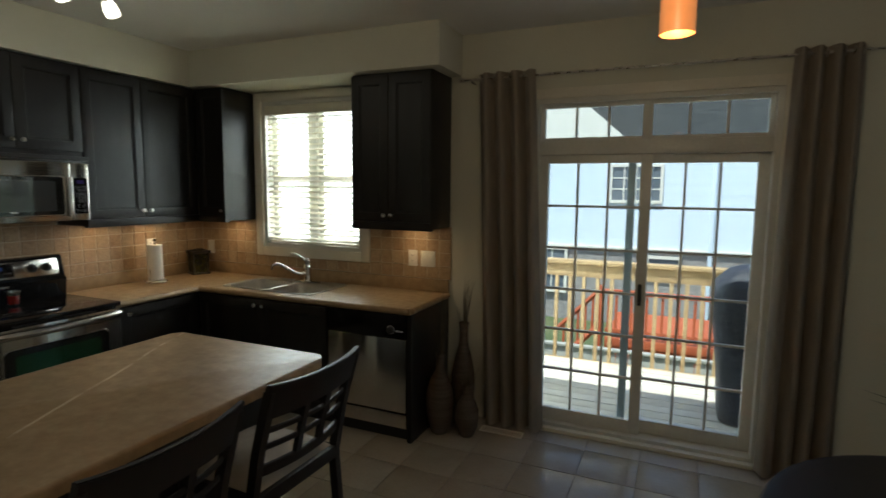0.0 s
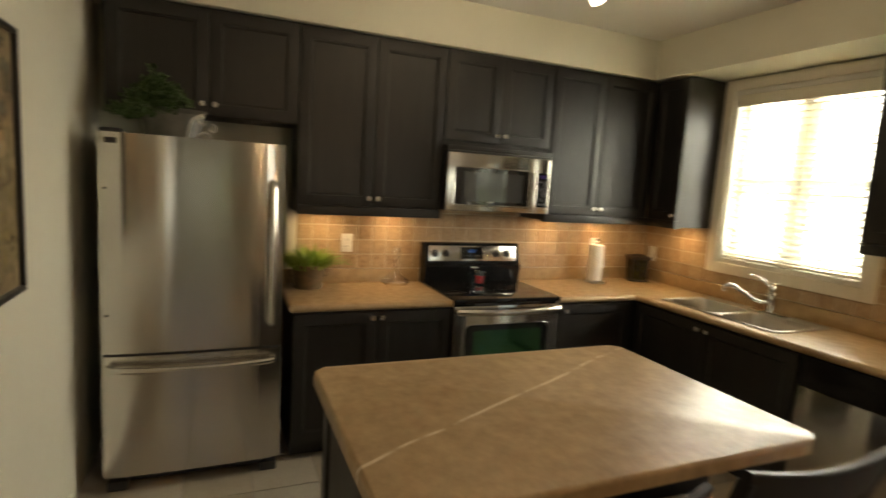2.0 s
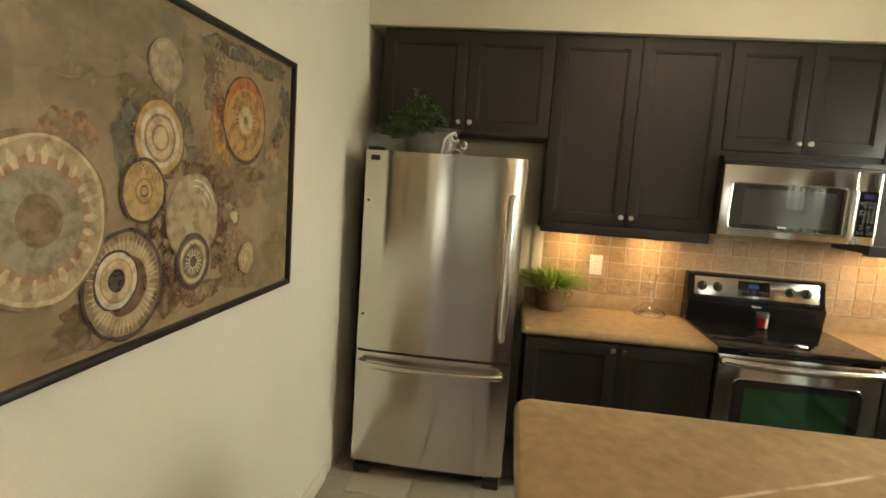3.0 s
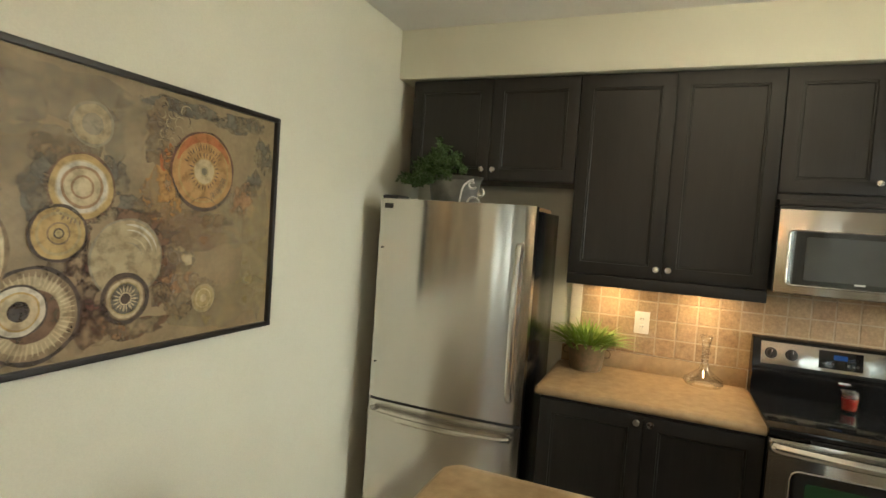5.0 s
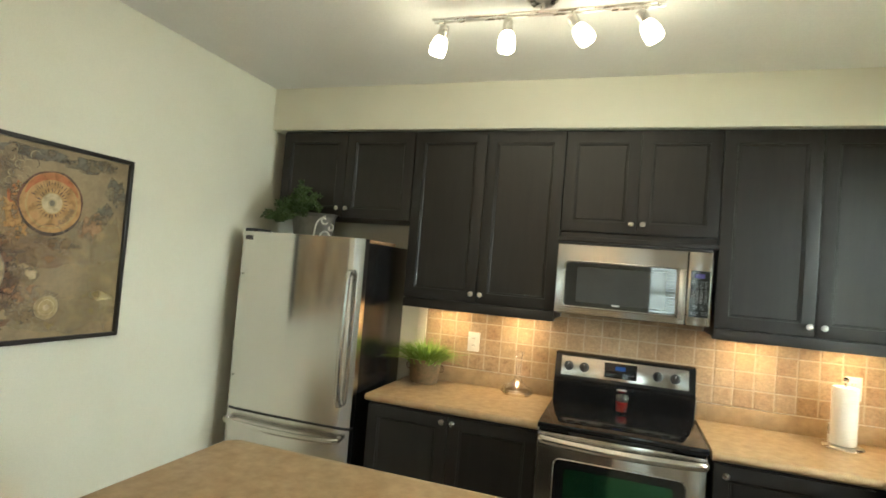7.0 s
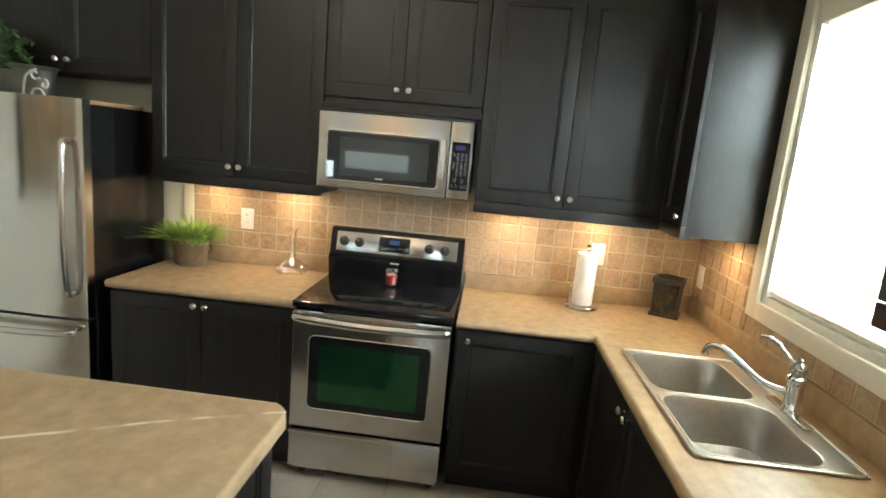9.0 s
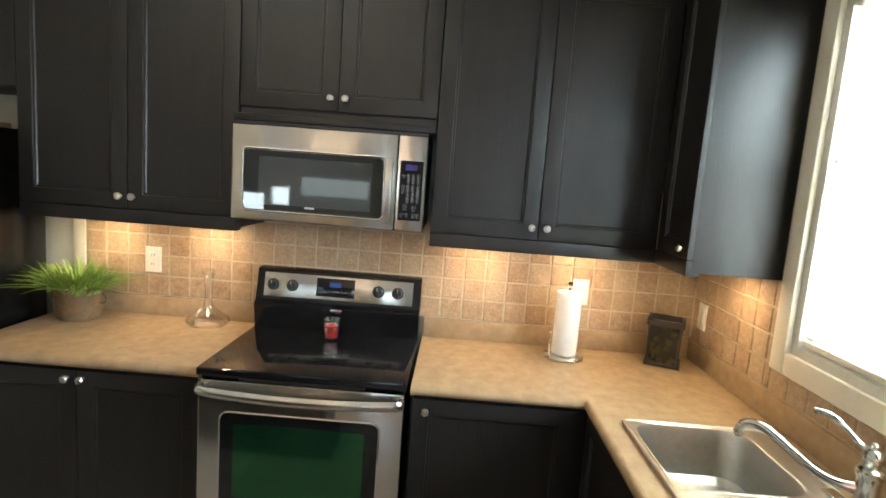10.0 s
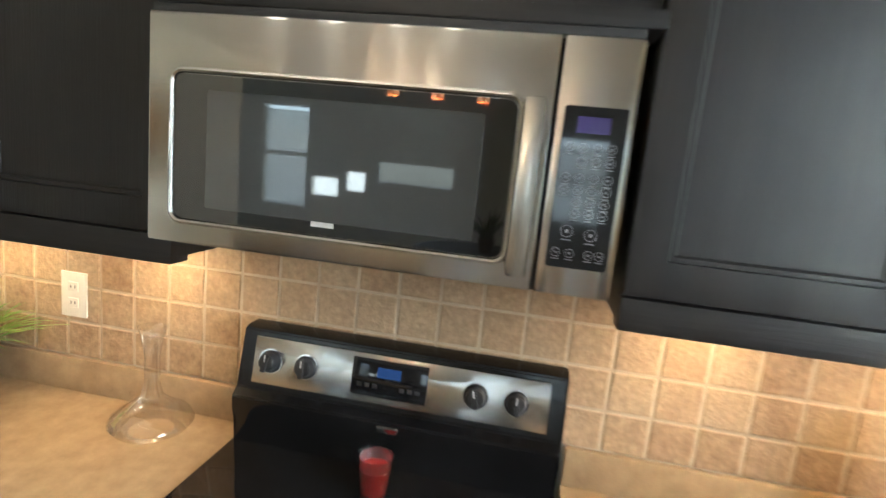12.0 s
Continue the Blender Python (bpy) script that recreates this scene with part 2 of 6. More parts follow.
mw_glass = mat("oven_glass", (0.014, 0.015, 0.016), (0.02, 0.021, 0.022), rough=0.025, scale=4, fine=40, bump=0.0, rough_var=0.005, ior=1.95)
mw_mesh = mat("door_screen", (0.045, 0.047, 0.047), (0.055, 0.057, 0.057), rough=0.03, scale=4, fine=700, bump=0.0, rough_var=0.005, ior=1.95)
green_glass = mat("coated_oven_glass", (0.006, 0.022, 0.011), (0.012, 0.04, 0.016), rough=0.07, scale=3, stretch=(1, 1, 2), fine=30, bump=0.0, ior=2.0, contrast=(0.4, 0.6))
green_glass.node_tree.nodes["Principled BSDF"].inputs["Specular Tint"].default_value = (0.42, 1.0, 0.52, 1)
white_plastic = mat("white_plastic", (0.78, 0.76, 0.70), (0.74, 0.72, 0.66), rough=0.35, scale=10, fine=80, bump=0.0)
paper = mat("paper_towel", (0.84, 0.82, 0.77), (0.80, 0.78, 0.73), rough=0.9, scale=30, fine=220, bump=0.4, depth=0.002)
blind_white = mat("blind_vinyl", (0.80, 0.765, 0.64), (0.76, 0.72, 0.60), rough=0.4, scale=6, stretch=(0.4, 3, 3), fine=60, bump=0.04)
fabric = mat("curtain_fabric", (0.50, 0.44, 0.355), (0.44, 0.385, 0.31), rough=0.85, scale=3, stretch=(4, 4, 0.4), fine=350, fine_stretch=(1, 1, 0.3), bump=0.35, depth=0.001)
cushion = mat("cushion_fabric", (0.50, 0.44, 0.36), (0.44, 0.38, 0.30), rough=0.9, scale=8, fine=400, bump=0.4, depth=0.001)
floor_tile = mat("porcelain_tile", (0.41, 0.365, 0.29), (0.34, 0.295, 0.23), rough=0.24, scale=5, contrast=(0.3, 0.7), fine=60, bump=0.12, depth=0.0015, third=(0.50, 0.46, 0.40), rand=0.5, detail=9)
floor_grout = mat("floor_grout", (0.34, 0.31, 0.27), (0.29, 0.26, 0.22), rough=0.9, scale=12, fine=200, bump=0.3)
deck_wood = mat("deck_wood", (0.62, 0.57, 0.46), (0.52, 0.46, 0.36), rough=0.75, scale=4, stretch=(0.4, 5, 5), fine=40, fine_stretch=(0.2, 6, 6), bump=0.3, third=(0.70, 0.66, 0.57), rand=0.6)
rail_wood = mat("rail_wood", (0.52, 0.37, 0.19), (0.40, 0.27, 0.13), rough=0.7, scale=4, stretch=(0.5, 4, 3), fine=40, fine_stretch=(0.3, 6, 4), bump=0.3)
red_stain = mat("red_stained_wood", (0.47, 0.11, 0.035), (0.36, 0.075, 0.025), rough=0.65, scale=4, stretch=(2, 2, 0.6), fine=40, bump=0.25)
fence_wood = mat("weathered_fence", (0.42, 0.41, 0.36), (0.34, 0.33, 0.28), rough=0.8, scale=3, stretch=(3, 3, 0.4), fine=30, bump=0.3)
cover = mat("grill_cover", (0.018, 0.019, 0.024), (0.04, 0.042, 0.054), rough=0.6, scale=5, fine=14, bump=0.9, depth=0.02)
siding = mat("siding", (0.70, 0.78, 0.85), (0.67, 0.75, 0.82), rough=0.6, scale=0.6, fine=9, fine_stretch=(0.02, 0.02, 1), bump=0.5, depth=0.02)
stone_base = mat("house_brick", (0.36, 0.33, 0.30), (0.24, 0.22, 0.20), rough=0.85, scale=7, stretch=(1, 1, 2.5), fine=14, fine_stretch=(1, 1, 3), bump=0.6, depth=0.02)
shingle = mat("shingles", (0.020, 0.021, 0.019), (0.038, 0.04, 0.036), rough=1.0, scale=3, stretch=(1, 3, 1), fine=12, bump=0.5, depth=0.02)
grass = mat("lawn", (0.07, 0.10, 0.035), (0.11, 0.12, 0.05), rough=0.95, scale=1.5, fine=40, bump=0.6, depth=0.02)
frame_black = mat("black_frame", (0.012, 0.011, 0.011), (0.018, 0.016, 0.016), rough=0.38, scale=8, fine=60, bump=0.05)
moss_pot = mat("mossy_tin", (0.21, 0.125, 0.065), (0.11, 0.09, 0.04), rough=0.75, scale=30, fine=90, bump=0.6, depth=0.003)
grass_leaf = mat("grass_leaf", (0.15, 0.27, 0.03), (0.26, 0.36, 0.07), rough=0.5, scale=25, fine=60, bump=0.05)
ivy_leaf = mat("ivy_leaf", (0.05, 0.105, 0.03), (0.09, 0.14, 0.05), rough=0.5, scale=25, fine=60, bump=0.05)
dark_leaf = mat("dark_leaf", (0.035, 0.055, 0.025), (0.05, 0.07, 0.03), rough=0.45, scale=25, fine=60, bump=0.05)
dry_grass = mat("dry_grass", (0.13, 0.105, 0.07), (0.075, 0.07, 0.045), rough=0.8, scale=25, fine=60, bump=0.05)
vase_clay = mat("banded_clay", (0.12, 0.088, 0.064), (0.07, 0.05, 0.036), rough=0.6, scale=5, stretch=(0.6, 0.6, 9), fine=70, bump=0.3, depth=0.002)
zinc = mat("galvanised_tin", (0.30, 0.30, 0.28), (0.22, 0.22, 0.21), rough=0.35, metal=0.8, scale=12, fine=60, bump=0.1)
white_iron = mat("white_iron", (0.75, 0.74, 0.70), (0.68, 0.67, 0.62), rough=0.45, scale=15, fine=60, bump=0.1)
board_wood = mat("board_wood", (0.38, 0.25, 0.13), (0.30, 0.19, 0.09), rough=0.5, scale=5, stretch=(4, 0.5, 4), fine=60, bump=0.1)
bronze = mat("lantern_metal", (0.02, 0.017, 0.014), (0.035, 0.028, 0.022), rough=0.5, scale=20, fine=90, bump=0.3)
lantern_glass = mat("painted_glass", (0.010, 0.012, 0.007), (0.05, 0.048, 0.014), rough=0.15, scale=24, contrast=(0.5, 0.6), fine=60, bump=0.1)
amber = mat("amber_glass", (0.75, 0.28, 0.08), (0.68, 0.24, 0.06), rough=0.35, scale=10, fine=40, bump=0.0, emit=(1.0, 0.36, 0.11), power=0.3)
shade_glow = glow("lamp_glass", (1.0, 0.86, 0.62), 3.0)
puck_glow = glow("puck_lens", (1.0, 0.72, 0.40), 6.0)
blue_glow = mat("blue_display", (0.01, 0.02, 0.06), rough=0.15, emit=(0.05, 0.22, 0.7), power=0.03, bump=0.0)
violet_glow = mat("violet_display", (0.03, 0.02, 0.08), rough=0.15, emit=(0.16, 0.10, 0.45), power=0.01, bump=0.0)
print_grey = mat("printed_grey", (0.2, 0.2, 0.2), rough=0.4, fine=60, bump=0.0)
print_white = mat("printed_white", (0.6, 0.6, 0.6), rough=0.4, fine=60, bump=0.0)
pane = clear("window_glass")
clear_glass = clear("thin_glass", (0.99, 0.99, 0.985), 0.2)
red_wax = mat("red_gel", (0.42, 0.015, 0.012), (0.34, 0.01, 0.01), rough=0.15, scale=20, fine=60, bump=0.0)


def pale_lined(name):
    """The island's stone laminate with one broken paler line across its colour."""
    m = laminate.copy()
    m.name = name
    nt = m.node_tree
    N, L = nt.nodes.new, nt.links.new
    bsdf = nt.nodes["Principled BSDF"]
    src = bsdf.inputs["Base Color"].links[0].from_socket
    co, dot, nz, add, ab, rg = N("ShaderNodeTexCoord"), N("ShaderNodeVectorMath"), N("ShaderNodeTexNoise"), N("ShaderNodeMath"), N("ShaderNodeMath"), N("ShaderNodeMapRange")
    dot.operation, add.operation, ab.operation = "DOT_PRODUCT", "MULTIPLY_ADD", "ABSOLUTE"
    dot.inputs[1].default_value = (0.902, 0.432, 0.0)
    nz.inputs["Scale"].default_value = 2.2
    off = N("ShaderNodeMath")
    off.operation, off.inputs[1].default_value = "SUBTRACT", 0.049
    add.inputs[1].default_value = 0.05
    rg.inputs["From Min"].default_value, rg.inputs["From Max"].default_value, rg.inputs["To Min"].default_value, rg.inputs["To Max"].default_value = 0.002, 0.009, 1.0, 0.0
    gate, gr_, mul, mx = N("ShaderNodeTexNoise"), N("ShaderNodeMapRange"), N("ShaderNodeMath"), N("ShaderNodeMix")
    gate.inputs["Scale"].default_value = 6.0
    gr_.inputs["From Min"].default_value, gr_.inputs["From Max"].default_value, gr_.inputs["To Max"].default_value = 0.44, 0.56, 0.8
    mul.operation, mx.data_type = "MULTIPLY", "RGBA"
    L(co.outputs["Object"], dot.inputs[0])
    L(co.outputs["Object"], nz.inputs["Vector"])
    L(co.outputs["Object"], gate.inputs["Vector"])
    L(nz.outputs["Fac"], add.inputs[0])
    L(dot.outputs["Value"], off.inputs[0])
    L(off.outputs[0], add.inputs[2])
    L(add.outputs[0], ab.inputs[0])
    L(ab.outputs[0], rg.inputs["Value"])
    L(gate.outputs["Fac"], gr_.inputs["Value"])
    L(rg.outputs[0], mul.inputs[0])
    L(gr_.outputs[0], mul.inputs[1])
    L(mul.outputs[0], mx.inputs["Factor"])
    L(src, mx.inputs["A"])
    mx.inputs["B"].default_value = (0.78, 0.69, 0.55, 1)
    L(mx.outputs["Result"], bsdf.inputs["Base Color"])
    return m


island_laminate = pale_lined("island_laminate")

# ---- the room ----
WX, WY, SY, EX, CZ = -3.51, 3.96, -0.04, 5.0, 2.74   # range wall, window wall, picture wall, far wall, ceiling
WIN = (-2.78, -1.80, 1.165, 2.38)                    # kitchen window opening
DOOR = (-0.44, 1.00, 0.0, 2.27)                      # patio opening
LY = -3.4                                            # living-room side wall
FAR = ((-2.3, -1.48, 0.6, 2.35), (-1.38, -0.88, 0.82, 1.14), (-0.76, -0.4, 0.95, 1.28), (-0.2, 1.12, 1.16, 1.5), (2.75, 3.55, 0.85, 2.2))   # living-room windows (y, y, z, z)

bm = bmesh.new()
x0, x1, z0, z1 = WIN
d0, d1, _, dz = DOOR
ya, yb = WY, WY + 0.16
box(bm, WX - 0.15, x0, ya, yb, -0.2, CZ)
box(bm, x0, x1, ya, yb, -0.2, z0)
box(bm, x0, x1, ya, yb, z1, CZ)
box(bm, x1, d0, ya, yb, -0.2, CZ)
box(bm, d0, d1, ya, yb, dz, CZ)
box(bm, d0, d1, ya, yb, -0.2, -0.005)
box(bm, d1, EX, ya, yb, -0.2, CZ)
setting("wall_north", bm, wall_paint, "cream painted wall with a window and patio door opening", "wall")
setting("wall_west", abox(WX - 0.15, WX, SY - 0.15, WY - 0.001, -0.2, CZ), wall_paint, "cream painted wall behind the range and cabinets", "wall")
bm = bmesh.new()
box(bm, WX + 0.001, 0.45, SY - 0.15, SY, -0.2, CZ)
box(bm, 0.30, 0.45, LY, SY - 0.1505, -0.2, CZ)
setting("wall_south", bm, wall_paint, "plain cream painted wall beside the refrigerator", "wall")
setting("wall_living", abox(0.3, EX + 0.15, LY - 0.15, LY - 0.0005, -0.2, CZ), wall_paint, "cream painted wall of the living side", "wall")
bm = bmesh.new()
y = LY - 0.15
for f0, f1, f2, f3 in FAR:
    box(bm, EX, EX + 0.15, y, f0, -0.2, CZ)
    box(bm, EX, EX + 0.15, f0, f1, -0.2, f2)
    box(bm, EX, EX + 0.15, f0, f1, f3, CZ)
    y = f1
box(bm, EX, EX + 0.15, y, WY + 0.16, -0.2, CZ)
setting("wall_east", bm, wall_paint, "cream painted far wall with a window", "wall")
setting("ceiling", abox(WX - 0.15, EX + 0.15, LY - 0.15, WY + 0.16, CZ, CZ + 0.12), ceiling_paint, "white ceiling with a fine texture", "ceiling")
SOX, SOY, SOZ = -3.15, 3.56, 2.46
bm = bmesh.new()
box(bm, WX, SOX, SY, WY, SOZ, CZ - 0.0005, bevel=0.004)
box(bm, SOX, -0.965, SOY, WY, SOZ, CZ - 0.0005, bevel=0.004)
setting("soffit", bm, wall_paint, "cream painted bulkhead above the wall cabinets", "soffit")
bm = bmesh.new()
box(bm, -2.72, 0.45, SY, SY + 0.014, 0.0, 0.09, bevel=0.004)
setting("baseboard_south", bm, trim_paint, "off-white painted baseboard", "baseboard")
bm = bmesh.new()
box(bm, -1.0, DOOR[0] - 0.07, WY - 0.014, WY, 0.0, 0.09, bevel=0.004)
box(bm, DOOR[1] + 0.07, EX, WY - 0.014, WY, 0.0, 0.09, bevel=0.004)
setting("baseboard_north", bm, trim_paint, "off-white painted baseboard", "baseboard")
floor = setting("floor", abox(WX, EX, LY, WY + 0.02, -0.06, -0.004), floor_grout, "beige ceramic tiled floor with grey joints", "floor")

# ---- kitchen window ----
win = thing("window_1", -2.29, WY, 1.09, "white double casement window with off-white casing above the sink", "window", kind="structure")
cx0, cx1, cz0, cz1 = -2.855, -1.725, 1.09, 2.45
for nm, b in (("casing", (cx0, x0, cz0, cz1)), ("casing", (x1, cx1, cz0, cz1)), ("casing", (x0, x1, z1, cz1)), ("casing", (x0, x1, cz0, z0))):
    bm = abox(b[0], b[1], WY - 0.022, WY - 0.001, b[2], b[3], bevel=0.005)
    part(nm, bm, trim_paint, win)
bm = bmesh.new()
for b in ((x0, x0 + 0.03, z0, z1), (x1 - 0.03, x1, z0, z1)):
    box(bm, b[0], b[1], WY, WY + 0.15, b[2], b[3])
box(bm, x0 + 0.03, x1 - 0.03, WY, WY + 0.15, z1 - 0.03, z1)
box(bm, x0 + 0.03, x1 - 0.03, WY, WY + 0.15, z0, z0 + 0.03)
part("jamb", bm, vinyl, win)
part("mullion", abox(-2.325, -2.275, WY + 0.07, WY + 0.15, z0 + 0.03, z1 - 0.03, bevel=0.003), vinyl, win)
for a, b in ((x0 + 0.03, -2.325), (-2.275, x1 - 0.03)):
    bm = bmesh.new()
    s, y = 0.055, WY + 0.09
    box(bm, a, a + s, y, y + 0.04, z0 + 0.03, z1 - 0.03, bevel=0.003)
    box(bm, b - s, b, y, y + 0.04, z0 + 0.03, z1 - 0.03, bevel=0.003)
    box(bm, a + s, b - s, y, y + 0.04, z0 + 0.03, z0 + 0.03 + s, bevel=0.003)
    box(bm, a + s, b - s, y, y + 0.04, z1 - 0.03 - s, z1 - 0.03, bevel=0.003)
    sash = part("sash", bm, vinyl, win)
    g = part("pane", abox(a + s, b - s, y + 0.012, y + 0.016, z0 + 0.03 + s, z1 - 0.03 - s), pane, sash)
    g.visible_shadow = False
    part("meeting_rail", abox(a + s, b - s, y - 0.004, y + 0.036, 1.725, 1.77, bevel=0.003), vinyl, win)
part("window_latch", alathe([(0.0, 0.0), (0.028, 0.0), (0.03, 0.006), (0.02, 0.014), (0.0, 0.016)], (-2.56, WY + 0.04, z0 + 0.03), 16), vinyl, win, "white crank handle")

sky_card = mat("sky_glow", (0.8, 0.85, 0.9), rough=0.9, emit=(1.0, 0.975, 0.91), power=SKY_GLOW, bump=0.0)
setting("backdrop", abox(-5.2, -1.1, 5.4, 5.41, 0.2, 3.6), sky_card, "bright hazy daylight outside the kitchen window", "sky")

blind = thing("window_blind", -2.29, WY + 0.03, 1.2, "white slatted blind, lowered, with bright daylight behind it", "blind")
part("headrail", abox(x0 + 0.035, x1 - 0.035, WY - 0.012, WY + 0.05, 2.27, 2.345, bevel=0.004), blind_white, blind)
slat_bm = bmesh.new()
n = 6
ring = []
for k in range(n + 1):
    u = k / n - 0.5
    ring.append((0.05 * u, 0.004 * (1 - 4 * u * u)))
top = [[slat_bm.verts.new((x, yy, zz + dz_)) for yy, zz in ring] for x in (x0 + 0.04, x1 - 0.04) for dz_ in (0, -0.0025)]
for k in range(n):
    slat_bm.faces.new((top[0][k], top[0][k + 1], top[2][k + 1], top[2][k]))
    slat_bm.faces.new((top[1][k], top[3][k], top[3][k + 1], top[1][k + 1]))
    slat_bm.faces.new((top[0][k], top[1][k], top[1][k + 1], top[0][k + 1]))
    slat_bm.faces.new((top[2][k], top[2][k + 1], top[3][k + 1], top[3][k]))
for k in (0, n):
    slat_bm.faces.new((top[0][k], top[2][k], top[3][k], top[1][k]))
slat_me = finish(slat_bm, blind_white)
for i in range(24):
    s = new("slat", slat_me)
    s.parent = blind
    s.location = (0.0 - base_of[blind].x, 0.0, 1.245 + 0.0435 * i - 1.2)
    s.rotation_euler = (radians(20 + random.uniform(-1.5, 1.5)), 0, 0)
part("bottom_rail", abox(x0 + 0.04, x1 - 0.04, WY + 0.006, WY + 0.054, 1.203, 1.222, bevel=0.004), blind_white, blind)
for x in (x0 + 0.17, x1 - 0.17):
    part("ladder_tape", abox(x - 0.002, x + 0.002, WY + 0.003, WY + 0.005, 1.21, 2.28), blind_white, blind)
part("tilt_wand", atube([(x0 + 0.08, WY - 0.004, 2.28), (x0 + 0.078, WY - 0.006, 1.75)], 0.004, 8), blind_white, blind)

# ---- patio door with transom ----
pd = thing("door_1", 0.28, WY + 0.05, 0.0, "white sliding glass patio door with grilles and a transom", "patio door", kind="structure")
bm = bmesh.new()
yo0, yo1 = WY + 0.0, WY + 0.15
box(bm, d0, d0 + 0.035, yo0, yo1, 0.0, dz)
box(bm, d1 - 0.035, d1, yo0, yo1, 0.0, dz)
box(bm, d0 + 0.035, d1 - 0.035, yo0, yo1, dz - 0.03, dz)
box(bm, d0 + 0.035, d1 - 0.035, yo0 + 0.02, yo1, 1.905, 1.995, bevel=0.006)
box(bm, d0 + 0.035, d1 - 0.035, yo0, yo1, 0.0, 0.05, bevel=0.006)
part("door_frame", bm, vinyl, pd)
for b in ((d0 - 0.065, d0, 0.0, dz + 0.065), (d1, d1 + 0.065, 0.0, dz + 0.065), (d0, d1, dz, dz + 0.065)):
    part("casing", abox(b[0], b[1], WY - 0.022, WY - 0.001, b[2], b[3], bevel=0.005), trim_paint, pd)
part("threshold", abox(d0, d1, WY - 0.05, WY - 0.001, 0.0, 0.028, bevel=0.006), trim_paint, pd)


def glazed(name, a, b, z_lo, z_hi, y, cols, rows, stile, rail_lo, rail_hi, parent):
    bm = bmesh.new()
    box(bm, a, a + stile, y, y + 0.04, z_lo, z_hi, bevel=0.004)
    box(bm, b - stile, b, y, y + 0.04, z_lo, z_hi, bevel=0.004)
    box(bm, a + stile, b - stile, y, y + 0.04, z_lo, z_lo + rail_lo, bevel=0.004)
    box(bm, a + stile, b - stile, y, y + 0.04, z_hi - rail_hi, z_hi, bevel=0.004)
    leaf = part(name, bm, vinyl, parent)
    ga, gb, g0, g1 = a + stile, b - stile, z_lo + rail_lo, z_hi - rail_hi
    g = part("pane", abox(ga, gb, y + 0.018, y + 0.022, g0, g1), pane, leaf)
    g.visible_shadow = False
    for i in range(1, cols):
        x = ga + (gb - ga) * i / cols
        part("muntin", abox(x - 0.008, x + 0.008, y + 0.01, y + 0.03, g0, g1, bevel=0.002), vinyl, leaf)
    for i in range(1, rows):
        z = g0 + (g1 - g0) * i / rows
        part("muntin", abox(ga, gb, y + 0.0095, y + 0.0305, z - 0.008, z + 0.008, bevel=0.002), vinyl, leaf)
    return leaf


slide = glazed("sliding_leaf", d0 + 0.03, 0.315, 0.05, 1.905, WY + 0.045, 3, 6, 0.068, 0.09, 0.055, pd)
fixed = glazed("fixed_leaf", 0.245, d1 - 0.03, 0.05, 1.905, WY + 0.09, 3, 6, 0.068, 0.09, 0.055, pd)
glazed("transom_light", d0 + 0.035, 0.275, 1.995, dz - 0.03, WY + 0.05, 3, 1, 0.03, 0.025, 0.025, pd)
glazed("transom_light", 0.275, d1 - 0.035, 1.995, dz - 0.03, WY + 0.05, 3, 1, 0.03, 0.025, 0.025, pd)
screen = part("screen_frame", box(box(box(abox(0.165, 0.215, WY + 0.132, WY + 0.149, 0.06, 1.9, bevel=0.003), d0 + 0.04, d0 + 0.085, WY + 0.132, WY + 0.149, 0.06, 1.9), d0 + 0.085, 0.165, WY + 0.133, WY + 0.148, 0.06, 0.1), d0 + 0.085, 0.165, WY + 0.133, WY + 0.148, 1.865, 1.9), screen_metal, pd, "pale blue-grey metal screen door frame")
part("screen_stop", abox(0.905, 0.94, WY + 0.132, WY + 0.149, 0.06, 1.9, bevel=0.003), black_plastic, pd, "dark weather strip")
part("door_handle", abox(0.265, 0.29, WY + 0.02, WY + 0.05, 0.93, 1.07, bevel=0.006), black_plastic, slide, "black pull handle")
part("door_lock", atube(curve_pts([(-0.385, WY + 0.045, 1.1), (-0.385, WY - 0.0, 1.07), (-0.385, WY - 0.0, 0.93), (-0.385, WY + 0.045, 0.9)]), 0.011, 8), white_plastic, slide, "white pull handle")

